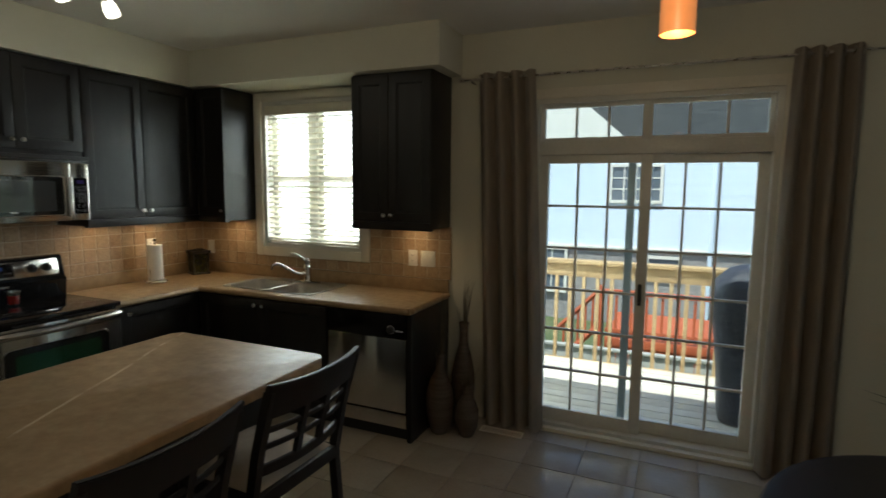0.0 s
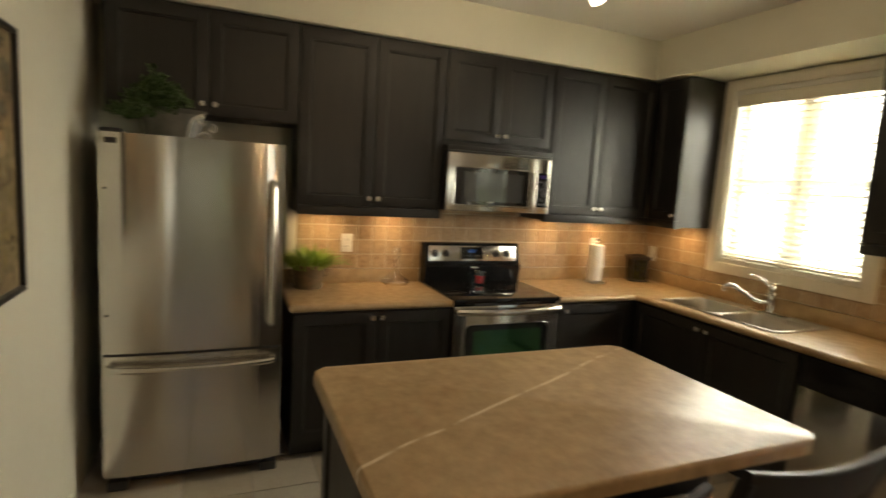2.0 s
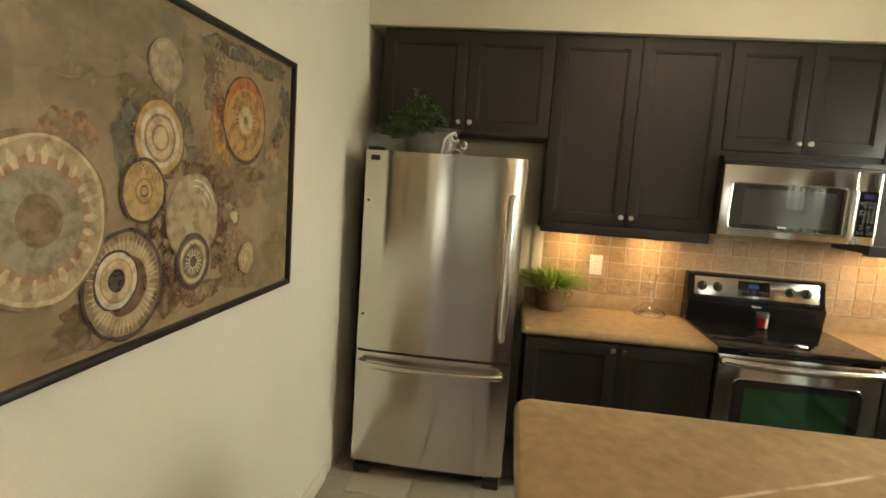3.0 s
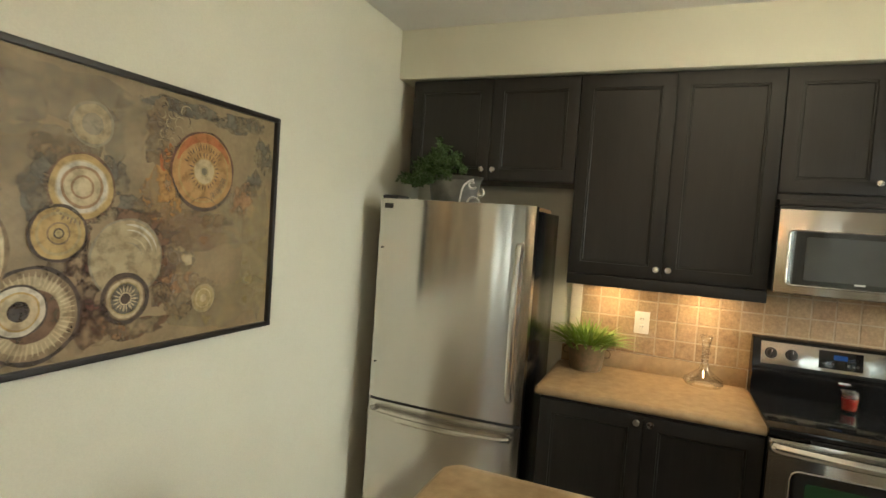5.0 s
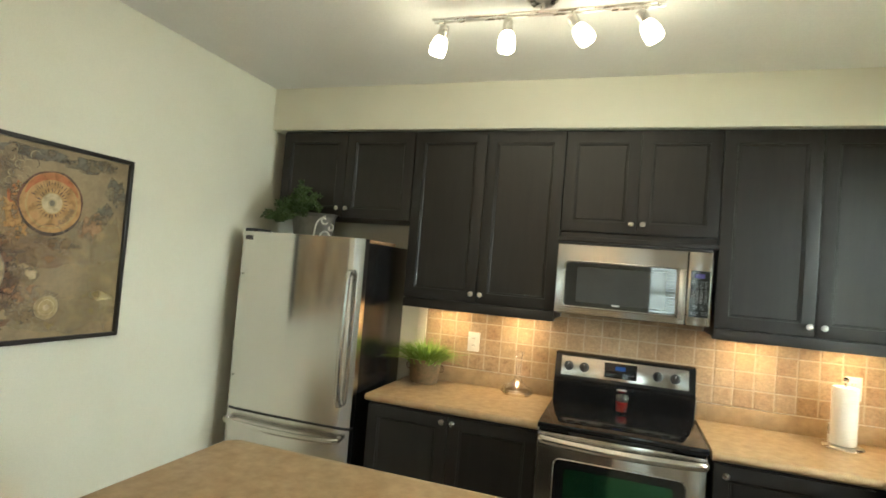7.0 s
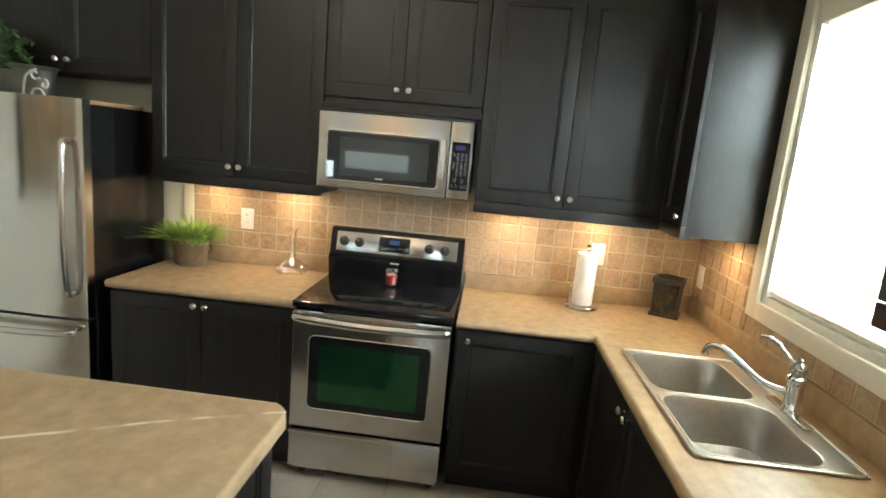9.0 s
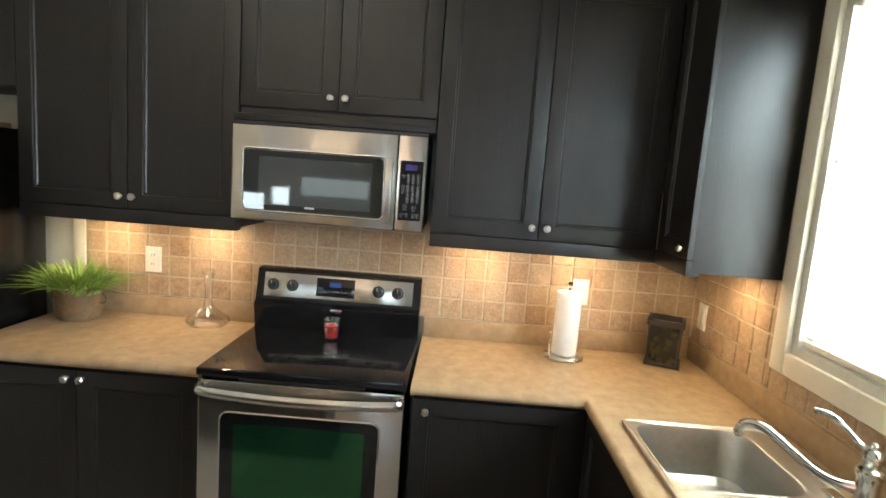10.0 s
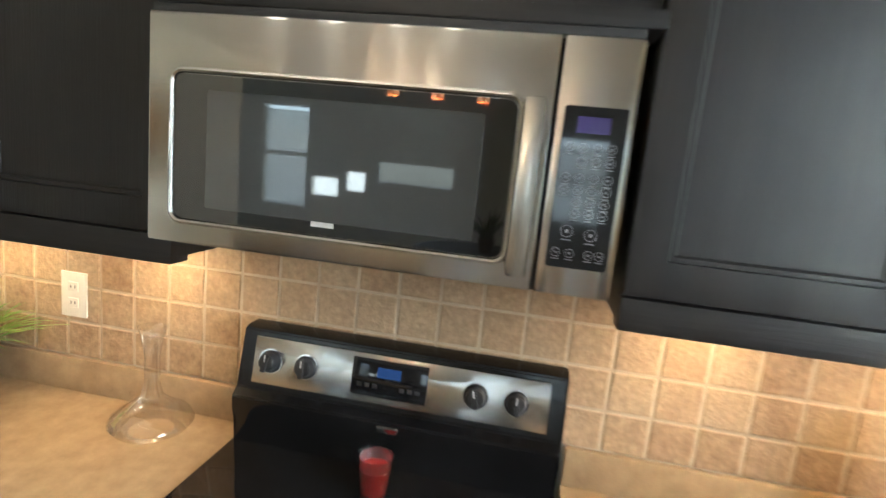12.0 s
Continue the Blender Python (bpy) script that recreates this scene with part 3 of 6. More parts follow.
# ---- far living-room window, seen mirrored in the microwave ----
for number, (f0, f1, f2, f3) in enumerate(FAR):
    ym = (f0 + f1) / 2
    fw = thing("window_" + str(number + 2), EX, ym, f2, "white window in the far wall of the living side", "window", kind="structure")
    for b in ((f0 - 0.045, f0, f2 - 0.045, f3 + 0.045), (f1, f1 + 0.045, f2 - 0.045, f3 + 0.045), (f0, f1, f3, f3 + 0.045), (f0, f1, f2 - 0.045, f2)):
        part("casing", abox(EX - 0.022, EX - 0.001, b[0], b[1], b[2], b[3], bevel=0.004), trim_paint, fw)
    if f3 > 2:
        part("meeting_rail", abox(EX + 0.07, EX + 0.12, f0, f1, (f2 + f3) / 2 - 0.03, (f2 + f3) / 2 + 0.03, bevel=0.004), vinyl, fw)
    g = part("pane", abox(EX + 0.09, EX + 0.095, f0, f1, f2, f3), pane, fw)
    g.visible_shadow = False
    if f3 < 2:
        continue
    fb = thing("window_blind", EX + 0.04, ym, f2, "white slatted blind lowered in the far window", "blind")
    me = finish(abox(-0.025, 0.025, f0 + 0.01 - ym, f1 - 0.01 - ym, -0.002, 0.002), blind_white)
    for i in range(int((f3 - f2 - 0.1) / 0.058)):
        s = new("slat", me)
        s.parent = fb
        s.location = (0, 0, 0.04 + i * 0.058)
        s.rotation_euler = (0, radians(52), 0)
    part("headrail", abox(EX + 0.01, EX + 0.07, f0 + 0.01, f1 - 0.01, f3 - 0.06, f3, bevel=0.003), blind_white, fb)

# ---- curtains ----
def curtain(xa, xb, xc, xd, folds, label, phase):
    """A pleated drape: xa..xb at the rod, xc..xd at the hem."""
    ob = thing("curtain", (xa + xb) / 2, 3.865, 0.02, label, "curtain", "patio door curtains")
    bm = bmesh.new()
    nu, nv = folds * 14, 30
    rows = []
    for j in range(nv + 1):
        v = j / nv
        z = 2.45 - v * 2.43
        row = []
        for i in range(nu + 1):
            u = i / nu
            x = (xa + (xb - xa) * u) * (1 - v) + (xc + (xd - xc) * u) * v
            amp = 0.034 + 0.02 * v
            ang = 2 * math.pi * folds * u + phase + 0.5 * math.sin(3 * v + 5 * u)
            y = 3.868 - 0.012 * v + amp * math.sin(ang) + 0.006 * noise.noise((x * 9, z * 2.5, phase))
            row.append((x + 0.008 * math.cos(ang) * (0.4 + v), y, z))
        rows.append(row)
    front = [[bm.verts.new(p) for p in row] for row in rows]
    for a, b in zip(front, front[1:]):
        for i in range(nu):
            bm.faces.new((a[i], a[i + 1], b[i + 1], b[i]))
    bmesh.ops.solidify(bm, geom=bm.faces[:], thickness=0.004)
    part("drape", bm, fabric, ob)
    for k in range(folds * 2):
        u = (k + 0.5) / (folds * 2)
        x = xa + (xb - xa) * u
        rg = bmesh.new()
        tube(rg, [(x, 3.868 + 0.022 * math.cos(a), 2.415 + 0.022 * math.sin(a)) for a in [2 * math.pi * q / 16 for q in range(17)]], 0.004, 6)
        part("grommet", rg, nickel, ob, "metal eyelet")
    return ob


curtain(-0.81, -0.42, -0.74, -0.31, 4, "taupe fabric curtain, drawn open, hanging from eyelets", 0.6)
curtain(1.02, 1.34, 0.98, 1.36, 4, "taupe fabric curtain gathered beside the patio door", 2.2)
rod = thing("curtain_rod", 0.5, 3.868, 2.415, "thin metal curtain rod with ball finials above the patio door", "curtain rod")
part("rod", atube([(-0.90, 3.868, 2.415), (1.95, 3.868, 2.415)], 0.0085, 12), nickel, rod)
for x, s in ((-0.90, -1), (1.95, 1)):
    part("finial", alathe([(0.0, 0.0), (0.012, 0.002 * s), (0.012, 0.012 * s), (0.007, 0.016 * s), (0.017, 0.028 * s), (0.019, 0.036 * s), (0.014, 0.048 * s), (0.0, 0.052 * s)], (x, 3.868, 2.415), 16, "x"), nickel, rod)
for x in (-0.865, 1.5):
    part("bracket", atube([(x, 3.868, 2.403), (x, 3.93, 2.40), (x, 3.958, 2.40)], 0.006, 8), nickel, rod)

# ---- cabinets ----
def door_mesh(bm, F, u0, u1, v0, v1, t=0.02, rail=0.06):
    """A shaker door on a plane: frame, bead and sunk panel in one sheet."""
    g = 0.0015
    vs = [bm.verts.new(F(u, v, w)) for u in (u0 + g, u1 - g) for v in (v0 + g, v1 - g) for w in (0, t)]
    fs = [bm.faces.new([vs[i] for i in q]) for q in ((0, 1, 3, 2), (4, 6, 7, 5), (0, 4, 5, 1), (2, 3, 7, 6), (0, 2, 6, 4), (1, 5, 7, 3))]
    bmesh.ops.recalc_face_normals(bm, faces=fs)
    front = fs[5]
    bmesh.ops.bevel(bm, geom=list(front.edges), offset=0.003, segments=2, profile=0.6, affect="EDGES")
    out = Vector(F(0, 0, 1)) - Vector(F(0, 0, 0))
    front = max((f for f in bm.faces if f.normal.dot(out) > 0.99), key=lambda f: f.calc_area())
    for thick, deep in ((rail - 0.003, 0.0), (0.002, -0.006), (0.007, 0.0), (0.004, -0.005)):
        bmesh.ops.inset_region(bm, faces=[front], thickness=thick, depth=deep, use_even_offset=True)
    return bm


KNOB = [(0.006, 0.0), (0.005, 0.012), (0.0135, 0.017), (0.0155, 0.023), (0.012, 0.029), (0.0, 0.031)]


def knob(F, u, v, t, parent, side):
    p = F(u, v, t)
    prof = KNOB if side == "x" else [(r, -h) for r, h in KNOB]
    part("knob", alathe(prof, p, 16, "x" if side == "x" else "y"), nickel, parent, "round satin metal knob")


def on_x(x):
    return lambda u, v, w: (x + w, u, v)


def on_y(y):
    return lambda u, v, w: (u, y - w, v)


def cabinet(name, side, face, back, u0, u1, v0, v1, doors, label, group, rail_z=None, toe=0.0, inside=None):
    """doors: (u0, u1, knob_u, knob_v). side 'x' faces the room along x, 'y' along -y. inside: height at which a sink base is open."""
    F = on_x(face) if side == "x" else on_y(face)
    if side == "x":
        ob = thing(name, (face + back) / 2, (u0 + u1) / 2, v0, label, "cabinet", group)
        bm = abox(back, face, u0 + 0.0005, u1 - 0.0005, v0 + toe, v1, bevel=0.0015)
        if toe:
            box(bm, back, face - 0.06, u0 + 0.002, u1 - 0.002, v0, v0 + toe)
    else:
        ob = thing(name, (u0 + u1) / 2, (face + back) / 2, v0, label, "cabinet", group)
        bm = abox(u0 + 0.0005, u1 - 0.0005, face, back, v0 + toe, inside or v1, bevel=0.0015)
        if inside:
            box(bm, u0 + 0.0005, u1 - 0.0005, face, face + 0.02, inside, v1)
        if toe:
            box(bm, u0 + 0.002, u1 - 0.002, face + 0.06, back, v0, v0 + toe)
    part("body", bm, wood, ob)
    lo = rail_z if rail_z is not None else v0 + toe + 0.004
    for a, b, ku, kv in doors:
        d = part("door", door_mesh(bmesh.new(), F, a, b, lo, v1 - 0.012), wood, ob)
        if ku is not None:
            knob(F, ku, kv, 0.02, d, side)
    if rail_z is not None:
        if side == "x":
            bm = abox(face - 0.03, face + 0.021, u0 + 0.0008, u1 - 0.0008, v0 - 0.012, rail_z - 0.002, bevel=0.004)
        else:
            bm = abox(u0 + 0.0008, u1 - 0.0008, face - 0.021, face + 0.03, v0 - 0.012, rail_z - 0.002, bevel=0.004)
        part("light_rail", bm, wood_flat, ob)
    return ob


UF = -3.19      # carcass front of the range-wall uppers; their doors stand 2 cm proud
UY = 3.635
UT = 2.455
G = "espresso wall cabinets"
cabinet("wall_cabinet", "x", UF, WX, 0.045, 0.998, 1.895, UT, [(0.05, 0.53, 0.495, 1.955), (0.53, 0.998, 0.56, 1.955)], "espresso-stained wall cabinet with two doors above the refrigerator", G)
cabinet("wall_cabinet", "x", UF, WX, 1.0, 1.905, 1.395, UT, [(1.0, 1.4525, 1.425, 1.492), (1.4525, 1.905, 1.48, 1.492)], "tall espresso-stained wall cabinet with two shaker doors", G, 1.44)
over = cabinet("wall_cabinet", "x", UF, WX, 1.907, 2.698, 1.885, UT, [(1.907, 2.302, 2.272, 1.94), (2.302, 2.698, 2.332, 1.94)], "espresso-stained wall cabinet with two doors above the microwave", G)
part("light_rail", box(abox(UF - 0.02, -3.114, 1.908, 2.697, 1.829, 1.856, bevel=0.004), UF - 0.02, UF + 0.006, 1.909, 2.696, 1.856, 1.884), wood_flat, over)
cabinet("wall_cabinet", "x", UF, WX, 2.70, 3.617, 1.395, UT, [(2.70, 3.137, 3.107, 1.49), (3.137, 3.617, 3.168, 1.49)], "tall espresso-stained wall cabinet in the corner, two shaker doors", G, 1.44)
cabinet("wall_cabinet", "y", UY, WY, -3.188, -2.875, 1.395, UT, [(-3.165, -2.875, -2.905, 1.48)], "narrow espresso-stained wall cabinet beside the window", G, 1.44)
cabinet("wall_cabinet", "y", UY, WY, -1.665, -1.045, 1.395, UT, [(-1.665, -1.37, -1.398, 1.485), (-1.37, -1.045, -1.342, 1.485)], "espresso-stained wall cabinet with two doors over the dishwasher", G, 1.44)
BF, BY, BT = -2.905, 3.355, 0.865
G = "espresso base cabinets"
cabinet("base_cabinet", "x", BF, WX, 0.965, 1.903, 0.0, BT, [(0.965, 1.434, 1.403, 0.822), (1.434, 1.903, 1.462, 0.822)], "espresso-stained base cabinet with two shaker doors", G, None, 0.1)
cabinet("base_cabinet", "x", BF, WX, 2.695, 3.36, 0.0, BT, [(2.695, 3.30, 2.742, 0.81)], "espresso-stained corner base cabinet with one door", G, None, 0.1)
cabinet("base_cabinet", "y", BY, WY - 0.02, -2.90, -1.70, 0.0, BT, [(-2.88, -2.29, -2.325, 0.81), (-2.29, -1.70, -2.255, 0.81)], "espresso-stained sink base cabinet with two doors", G, None, 0.1, 0.7)
tagged(part("cabinet_end_panel", abox(-1.078, -1.048, BY - 0.005, WY - 0.001, 0.0, BT, bevel=0.002), wood), "espresso-stained end panel beside the dishwasher", "panel")

# ---- worktops ----
CT = 0.905
def worktop(name, boxes, nose, label):
    ob = thing(name, boxes[0][0], boxes[0][2], CT, label, "worktop")
    xs = sorted({v for b in boxes for v in b[:2]})
    ys = sorted({v for b in boxes for v in b[2:]})
    def full(i, j):
        if not (0 <= i < len(xs) - 1 and 0 <= j < len(ys) - 1):
            return False
        mx_, my_ = (xs[i] + xs[i + 1]) / 2, (ys[j] + ys[j + 1]) / 2
        return any(b[0] < mx_ < b[1] and b[2] < my_ < b[3] for b in boxes)
    bm = bmesh.new()
    grid = {}
    def at(i, j, z):
        if (i, j, z) not in grid:
            grid[i, j, z] = bm.verts.new((xs[i], ys[j], z))
        return grid[i, j, z]
    for i in range(len(xs) - 1):
        for j in range(len(ys) - 1):
            if full(i, j):
                for z in (CT, CT - 0.04):
                    bm.faces.new([at(i, j, z), at(i + 1, j, z), at(i + 1, j + 1, z), at(i, j + 1, z)])
                for di, dj, p, q in ((-1, 0, (i, j), (i, j + 1)), (1, 0, (i + 1, j), (i + 1, j + 1)), (0, -1, (i, j), (i + 1, j)), (0, 1, (i, j + 1), (i + 1, j + 1))):
                    if not full(i + di, j + dj):
                        bm.faces.new([at(*p, CT), at(*q, CT), at(*q, CT - 0.04), at(*p, CT - 0.04)])
    part("top", bm, laminate, ob)
    for line in nose:
        part("front_edge", atube(line, 0.0198, 14), laminate, ob)
    return ob


wt = worktop("worktop", [(WX + 0.001, -2.885, 0.955, 1.903)], [[(-2.885, 0.955, CT - 0.02), (-2.885, 1.903, CT - 0.02)], [(WX + 0.03, 0.957, CT - 0.02), (-2.885, 0.957, CT - 0.02)]], "tan stone-look laminate worktop with rounded edge beside the range")
part("upstand", abox(WX + 0.001, WX + 0.021, 0.955, 1.903, CT, 1.0, bevel=0.006), laminate, wt)
sx0, sx1, sy0, sy1 = -2.705, -1.895, 3.415, 3.84
CE = -1.055
wt = worktop("worktop", [(WX + 0.001, -2.885, 2.685, 3.335), (WX + 0.001, sx0, 3.335, WY - 0.001), (sx0, sx1, 3.335, sy0), (sx0, sx1, sy1, WY - 0.001), (sx1, CE, 3.335, WY - 0.001)],
             [[(-2.885, 2.685, CT - 0.02), (-2.885, 3.345, CT - 0.02)], [(-2.895, 3.335, CT - 0.02), (CE - 0.03, 3.335, CT - 0.02), (CE, 3.365, CT - 0.02), (CE, WY - 0.002, CT - 0.02)]], "tan stone-look laminate corner worktop with rounded edge")
part("upstand", abox(WX + 0.001, WX + 0.021, 2.685, WY - 0.001, CT, 1.0, bevel=0.006), laminate, wt)
part("upstand", abox(WX + 0.021, CE + 0.01, WY - 0.021, WY - 0.001, CT, 1.0, bevel=0.006), laminate, wt)

# ---- sink and tap ----
sink = thing("sink", -2.3, 3.63, CT, "double-bowl stainless steel sink set into the worktop", "sink")
bm = bmesh.new()
rim_z = CT + 0.006
bowls = ((-2.695, -2.317), (-2.283, -1.905))
by0, by1 = 3.425, 3.785
xs = [-2.715, bowls[0][0], bowls[0][1], bowls[1][0], bowls[1][1], -1.885]
ys = [3.405, by0, by1, 3.868]
for i in range(5):
    for j in range(3):
        if j == 1 and i in (1, 3):
            continue
        box(bm, xs[i], xs[i + 1], ys[j], ys[j + 1], rim_z - 0.005, rim_z)
part("rim", bm, sink_steel, sink)
for a, b in bowls:
    bm = bmesh.new()
    def loop(inset, z, rad):
        pts = []
        for cx, cy, st in ((b - inset - rad, by1 - inset - rad, 0), (a + inset + rad, by1 - inset - rad, 90), (a + inset + rad, by0 + inset + rad, 180), (b - inset - rad, by0 + inset + rad, 270)):
            for k in range(6):
                an = radians(st + 18 * k)
                pts.append(bm.verts.new((cx + rad * math.cos(an), cy + rad * math.sin(an), z)))
        return pts
    loops = [loop(-0.009, rim_z + 0.0008, 0.003), loop(-0.007, rim_z + 0.003, 0.06), loop(0.0, rim_z + 0.001, 0.07), loop(0.004, rim_z - 0.012, 0.07), loop(0.012, CT - 0.15, 0.07), loop(0.03, CT - 0.172, 0.06), loop(0.06, CT - 0.178, 0.045), loop(0.13, CT - 0.182, 0.02)]
    for p, q in zip(loops, loops[1:]):
        for k in range(24):
            bm.faces.new((p[k], p[(k + 1) % 24], q[(k + 1) % 24], q[k]))
    bm.faces.new(loops[-1])
    bowl = part("bowl", bm, sink_steel, sink)
    part("strainer", alathe([(0.0, 0.0), (0.038, 0.0), (0.042, 0.004), (0.036, 0.006), (0.012, 0.003), (0.0, 0.008)], ((a + b) / 2, 3.61, CT - 0.181), 20), chrome, bowl, "steel strainer")
rim_pts = []
for cx, cy, st in ((-1.915, 3.838, 0), (-2.685, 3.838, 90), (-2.685, 3.435, 180), (-1.915, 3.435, 270)):
    rim_pts += [(cx + 0.03 * math.cos(radians(st + 15 * k)), cy + 0.03 * math.sin(radians(st + 15 * k)), rim_z + 0.0005) for k in range(7)]
part("rolled_edge", atube(rim_pts + rim_pts[:1], 0.0055, 8, flat=0.8), sink_steel, sink, "rolled steel edge")
TX, TY = -2.245, 3.845
tap = thing("tap", TX, TY, rim_z, "chrome kitchen tap with curved spout and lever", "tap")
part("base_plate", abox(TX - 0.12, TX + 0.12, TY - 0.024, TY + 0.012, rim_z, rim_z + 0.012, bevel=0.006), chrome, tap)
part("body", alathe([(0.0, 0.0), (0.03, 0.0), (0.032, 0.01), (0.027, 0.02), (0.025, 0.1), (0.029, 0.108), (0.031, 0.116), (0.029, 0.126), (0.021, 0.132), (0.021, 0.142), (0.025, 0.15), (0.024, 0.162), (0.016, 0.174), (0.009, 0.178), (0.01, 0.186), (0.005, 0.192), (0.0, 0.193)], (TX, TY, rim_z + 0.004), 24), chrome, tap)
sp = curve_pts([(TX - 0.01, TY - 0.012, 0.985), (TX - 0.03, TY - 0.04, 0.982), (TX - 0.055, TY - 0.085, 0.995), (TX - 0.09, TY - 0.14, 1.035), (TX - 0.12, TY - 0.185, 1.068), (TX - 0.14, TY - 0.21, 1.075), (TX - 0.155, TY - 0.228, 1.066), (TX - 0.16, TY - 0.236, 1.048)])
part("spout", atube(sp, [0.0145 - 0.004 * i / len(sp) for i in range(len(sp))], 12), chrome, tap)
part("spout_tip", alathe([(0.0, -0.012), (0.011, -0.012), (0.0135, -0.006), (0.0125, 0.004), (0.0, 0.008)], (TX - 0.16, TY - 0.236, 1.042), 14), chrome, tap)
lv = curve_pts([(TX - 0.005, TY - 0.006, 1.082), (TX - 0.025, TY - 0.02, 1.096), (TX - 0.045, TY - 0.045, 1.125), (TX - 0.07, TY - 0.07, 1.143), (TX - 0.095, TY - 0.09, 1.142)])
part("lever", atube(lv, [0.011, 0.008] + [0.0075] * (len(lv) - 4) + [0.0085, 0.006], 10), chrome, tap)

# ---- refrigerator ----
fr = thing("refrigerator", -3.12, 0.48, 0.0, "stainless steel refrigerator with bottom freezer drawer and black sides", "refrigerator")
FX = -2.805
part("body", abox(-3.46, FX - 0.075, 0.085, 0.885, 0.05, 1.735, bevel=0.006), black_enamel, fr, "black textured side panels")
def slab(y0, y1, z0, z1):
    bm = bmesh.new()
    n = 14
    sec = []
    for i in range(n + 1):
        u = i / n
        y = y0 + (y1 - y0) * u
        bow = 0.012 * (1 - (2 * u - 1) ** 2)
        edge = min(u, 1 - u) * (y1 - y0)
        drop = 0.008 * max(0.0, 1 - edge / 0.02) ** 2
        sec.append((FX - 0.012 + bow - drop, y))
    back = FX - 0.07
    lo = [bm.verts.new((x, y, z0)) for x, y in sec] + [bm.verts.new((back, y1, z0)), bm.verts.new((back, y0, z0))]
    hi = [bm.verts.new((x, y, z1)) for x, y in sec] + [bm.verts.new((back, y1, z1)), bm.verts.new((back, y0, z1))]
    m = len(lo)
    for i in range(m):
        bm.faces.new((lo[i], lo[(i + 1) % m], hi[(i + 1) % m], hi[i]))
    bm.faces.new(lo)
    bm.faces.new(hi)
    return bm
fd = part("door", slab(0.075, 0.895, 0.712, 1.755), steel, fr, "brushed stainless door")
dr = part("freezer_drawer", slab(0.075, 0.895, 0.085, 0.698), steel, fr, "brushed stainless drawer front")
part("gasket", abox(FX - 0.07, FX - 0.02, 0.082, 0.888, 0.698, 0.712), black_plastic, fr)
hp = curve_pts([(FX, 0.838, 1.56), (FX + 0.04, 0.838, 1.545), (FX + 0.055, 0.838, 1.38), (FX + 0.06, 0.838, 1.2), (FX + 0.055, 0.838, 1.0), (FX + 0.04, 0.838, 0.855), (FX, 0.838, 0.84)])
part("handle", atube(hp, 0.0165, 10), handle_steel, fd, "curved bar handle")
hp = curve_pts([(FX, 0.115, 0.655), (FX + 0.04, 0.125, 0.648), (FX + 0.058, 0.3, 0.642), (FX + 0.062, 0.48, 0.64), (FX + 0.058, 0.66, 0.642), (FX + 0.04, 0.835, 0.648), (FX, 0.845, 0.655)])
part("handle", atube(hp, 0.0165, 10), handle_steel, dr, "curved bar handle")
part("hinge_cover", abox(FX - 0.16, FX - 0.02, 0.08, 0.17, 1.735, 1.775, bevel=0.01), black_plastic, fr)
part("badge", abox(FX - 0.012, FX - 0.0035, 0.105, 0.15, 1.705, 1.73), black_plastic, fd, "small dark badge")
part("kick_plate", abox(FX - 0.12, FX - 0.09, 0.1, 0.87, 0.02, 0.085), black_plastic, fr)
for y in (0.13, 0.84):
    part("foot", abox(FX - 0.12, FX - 0.03, y - 0.045, y + 0.045, 0.0, 0.05, bevel=0.01), black_plastic, fr)
for z in (1.5, 0.9):
    part("screw_cap", alathe([(0.0, 0.0), (0.005, 0.0), (0.0, 0.002)], (FX - 0.0095, 0.1, z), 10, "x"), black_plastic, fd)

# things on top of the refrigerator
tray = tagged(part("cutting_board", abox(-3.3, FX - 0.1, 0.54, 0.87, 1.735, 1.757, bevel=0.006), board_wood), "light wooden board lying on the refrigerator", "board")
TZ = 1.736
tin = thing("tin_planter", -3.12, 0.33, TZ, "oval galvanised tin planter on the refrigerator", "planter")
bm = bmesh.new()
lathe(bm, [(0.0, 0.004), (0.1, 0.004), (0.11, 0.012), (0.13, 0.15), (0.14, 0.168), (0.145, 0.17), (0.138, 0.16), (0.124, 0.14), (0.0, 0.13)], (0, 0, 0), 28, close=False)
bmesh.ops.transform(bm, matrix=Matrix.Translation((-3.12, 0.36, TZ)) @ Matrix.Diagonal((0.75, 1.15, 1, 1)), verts=bm.verts)
part("tub", bm, zinc, tin)


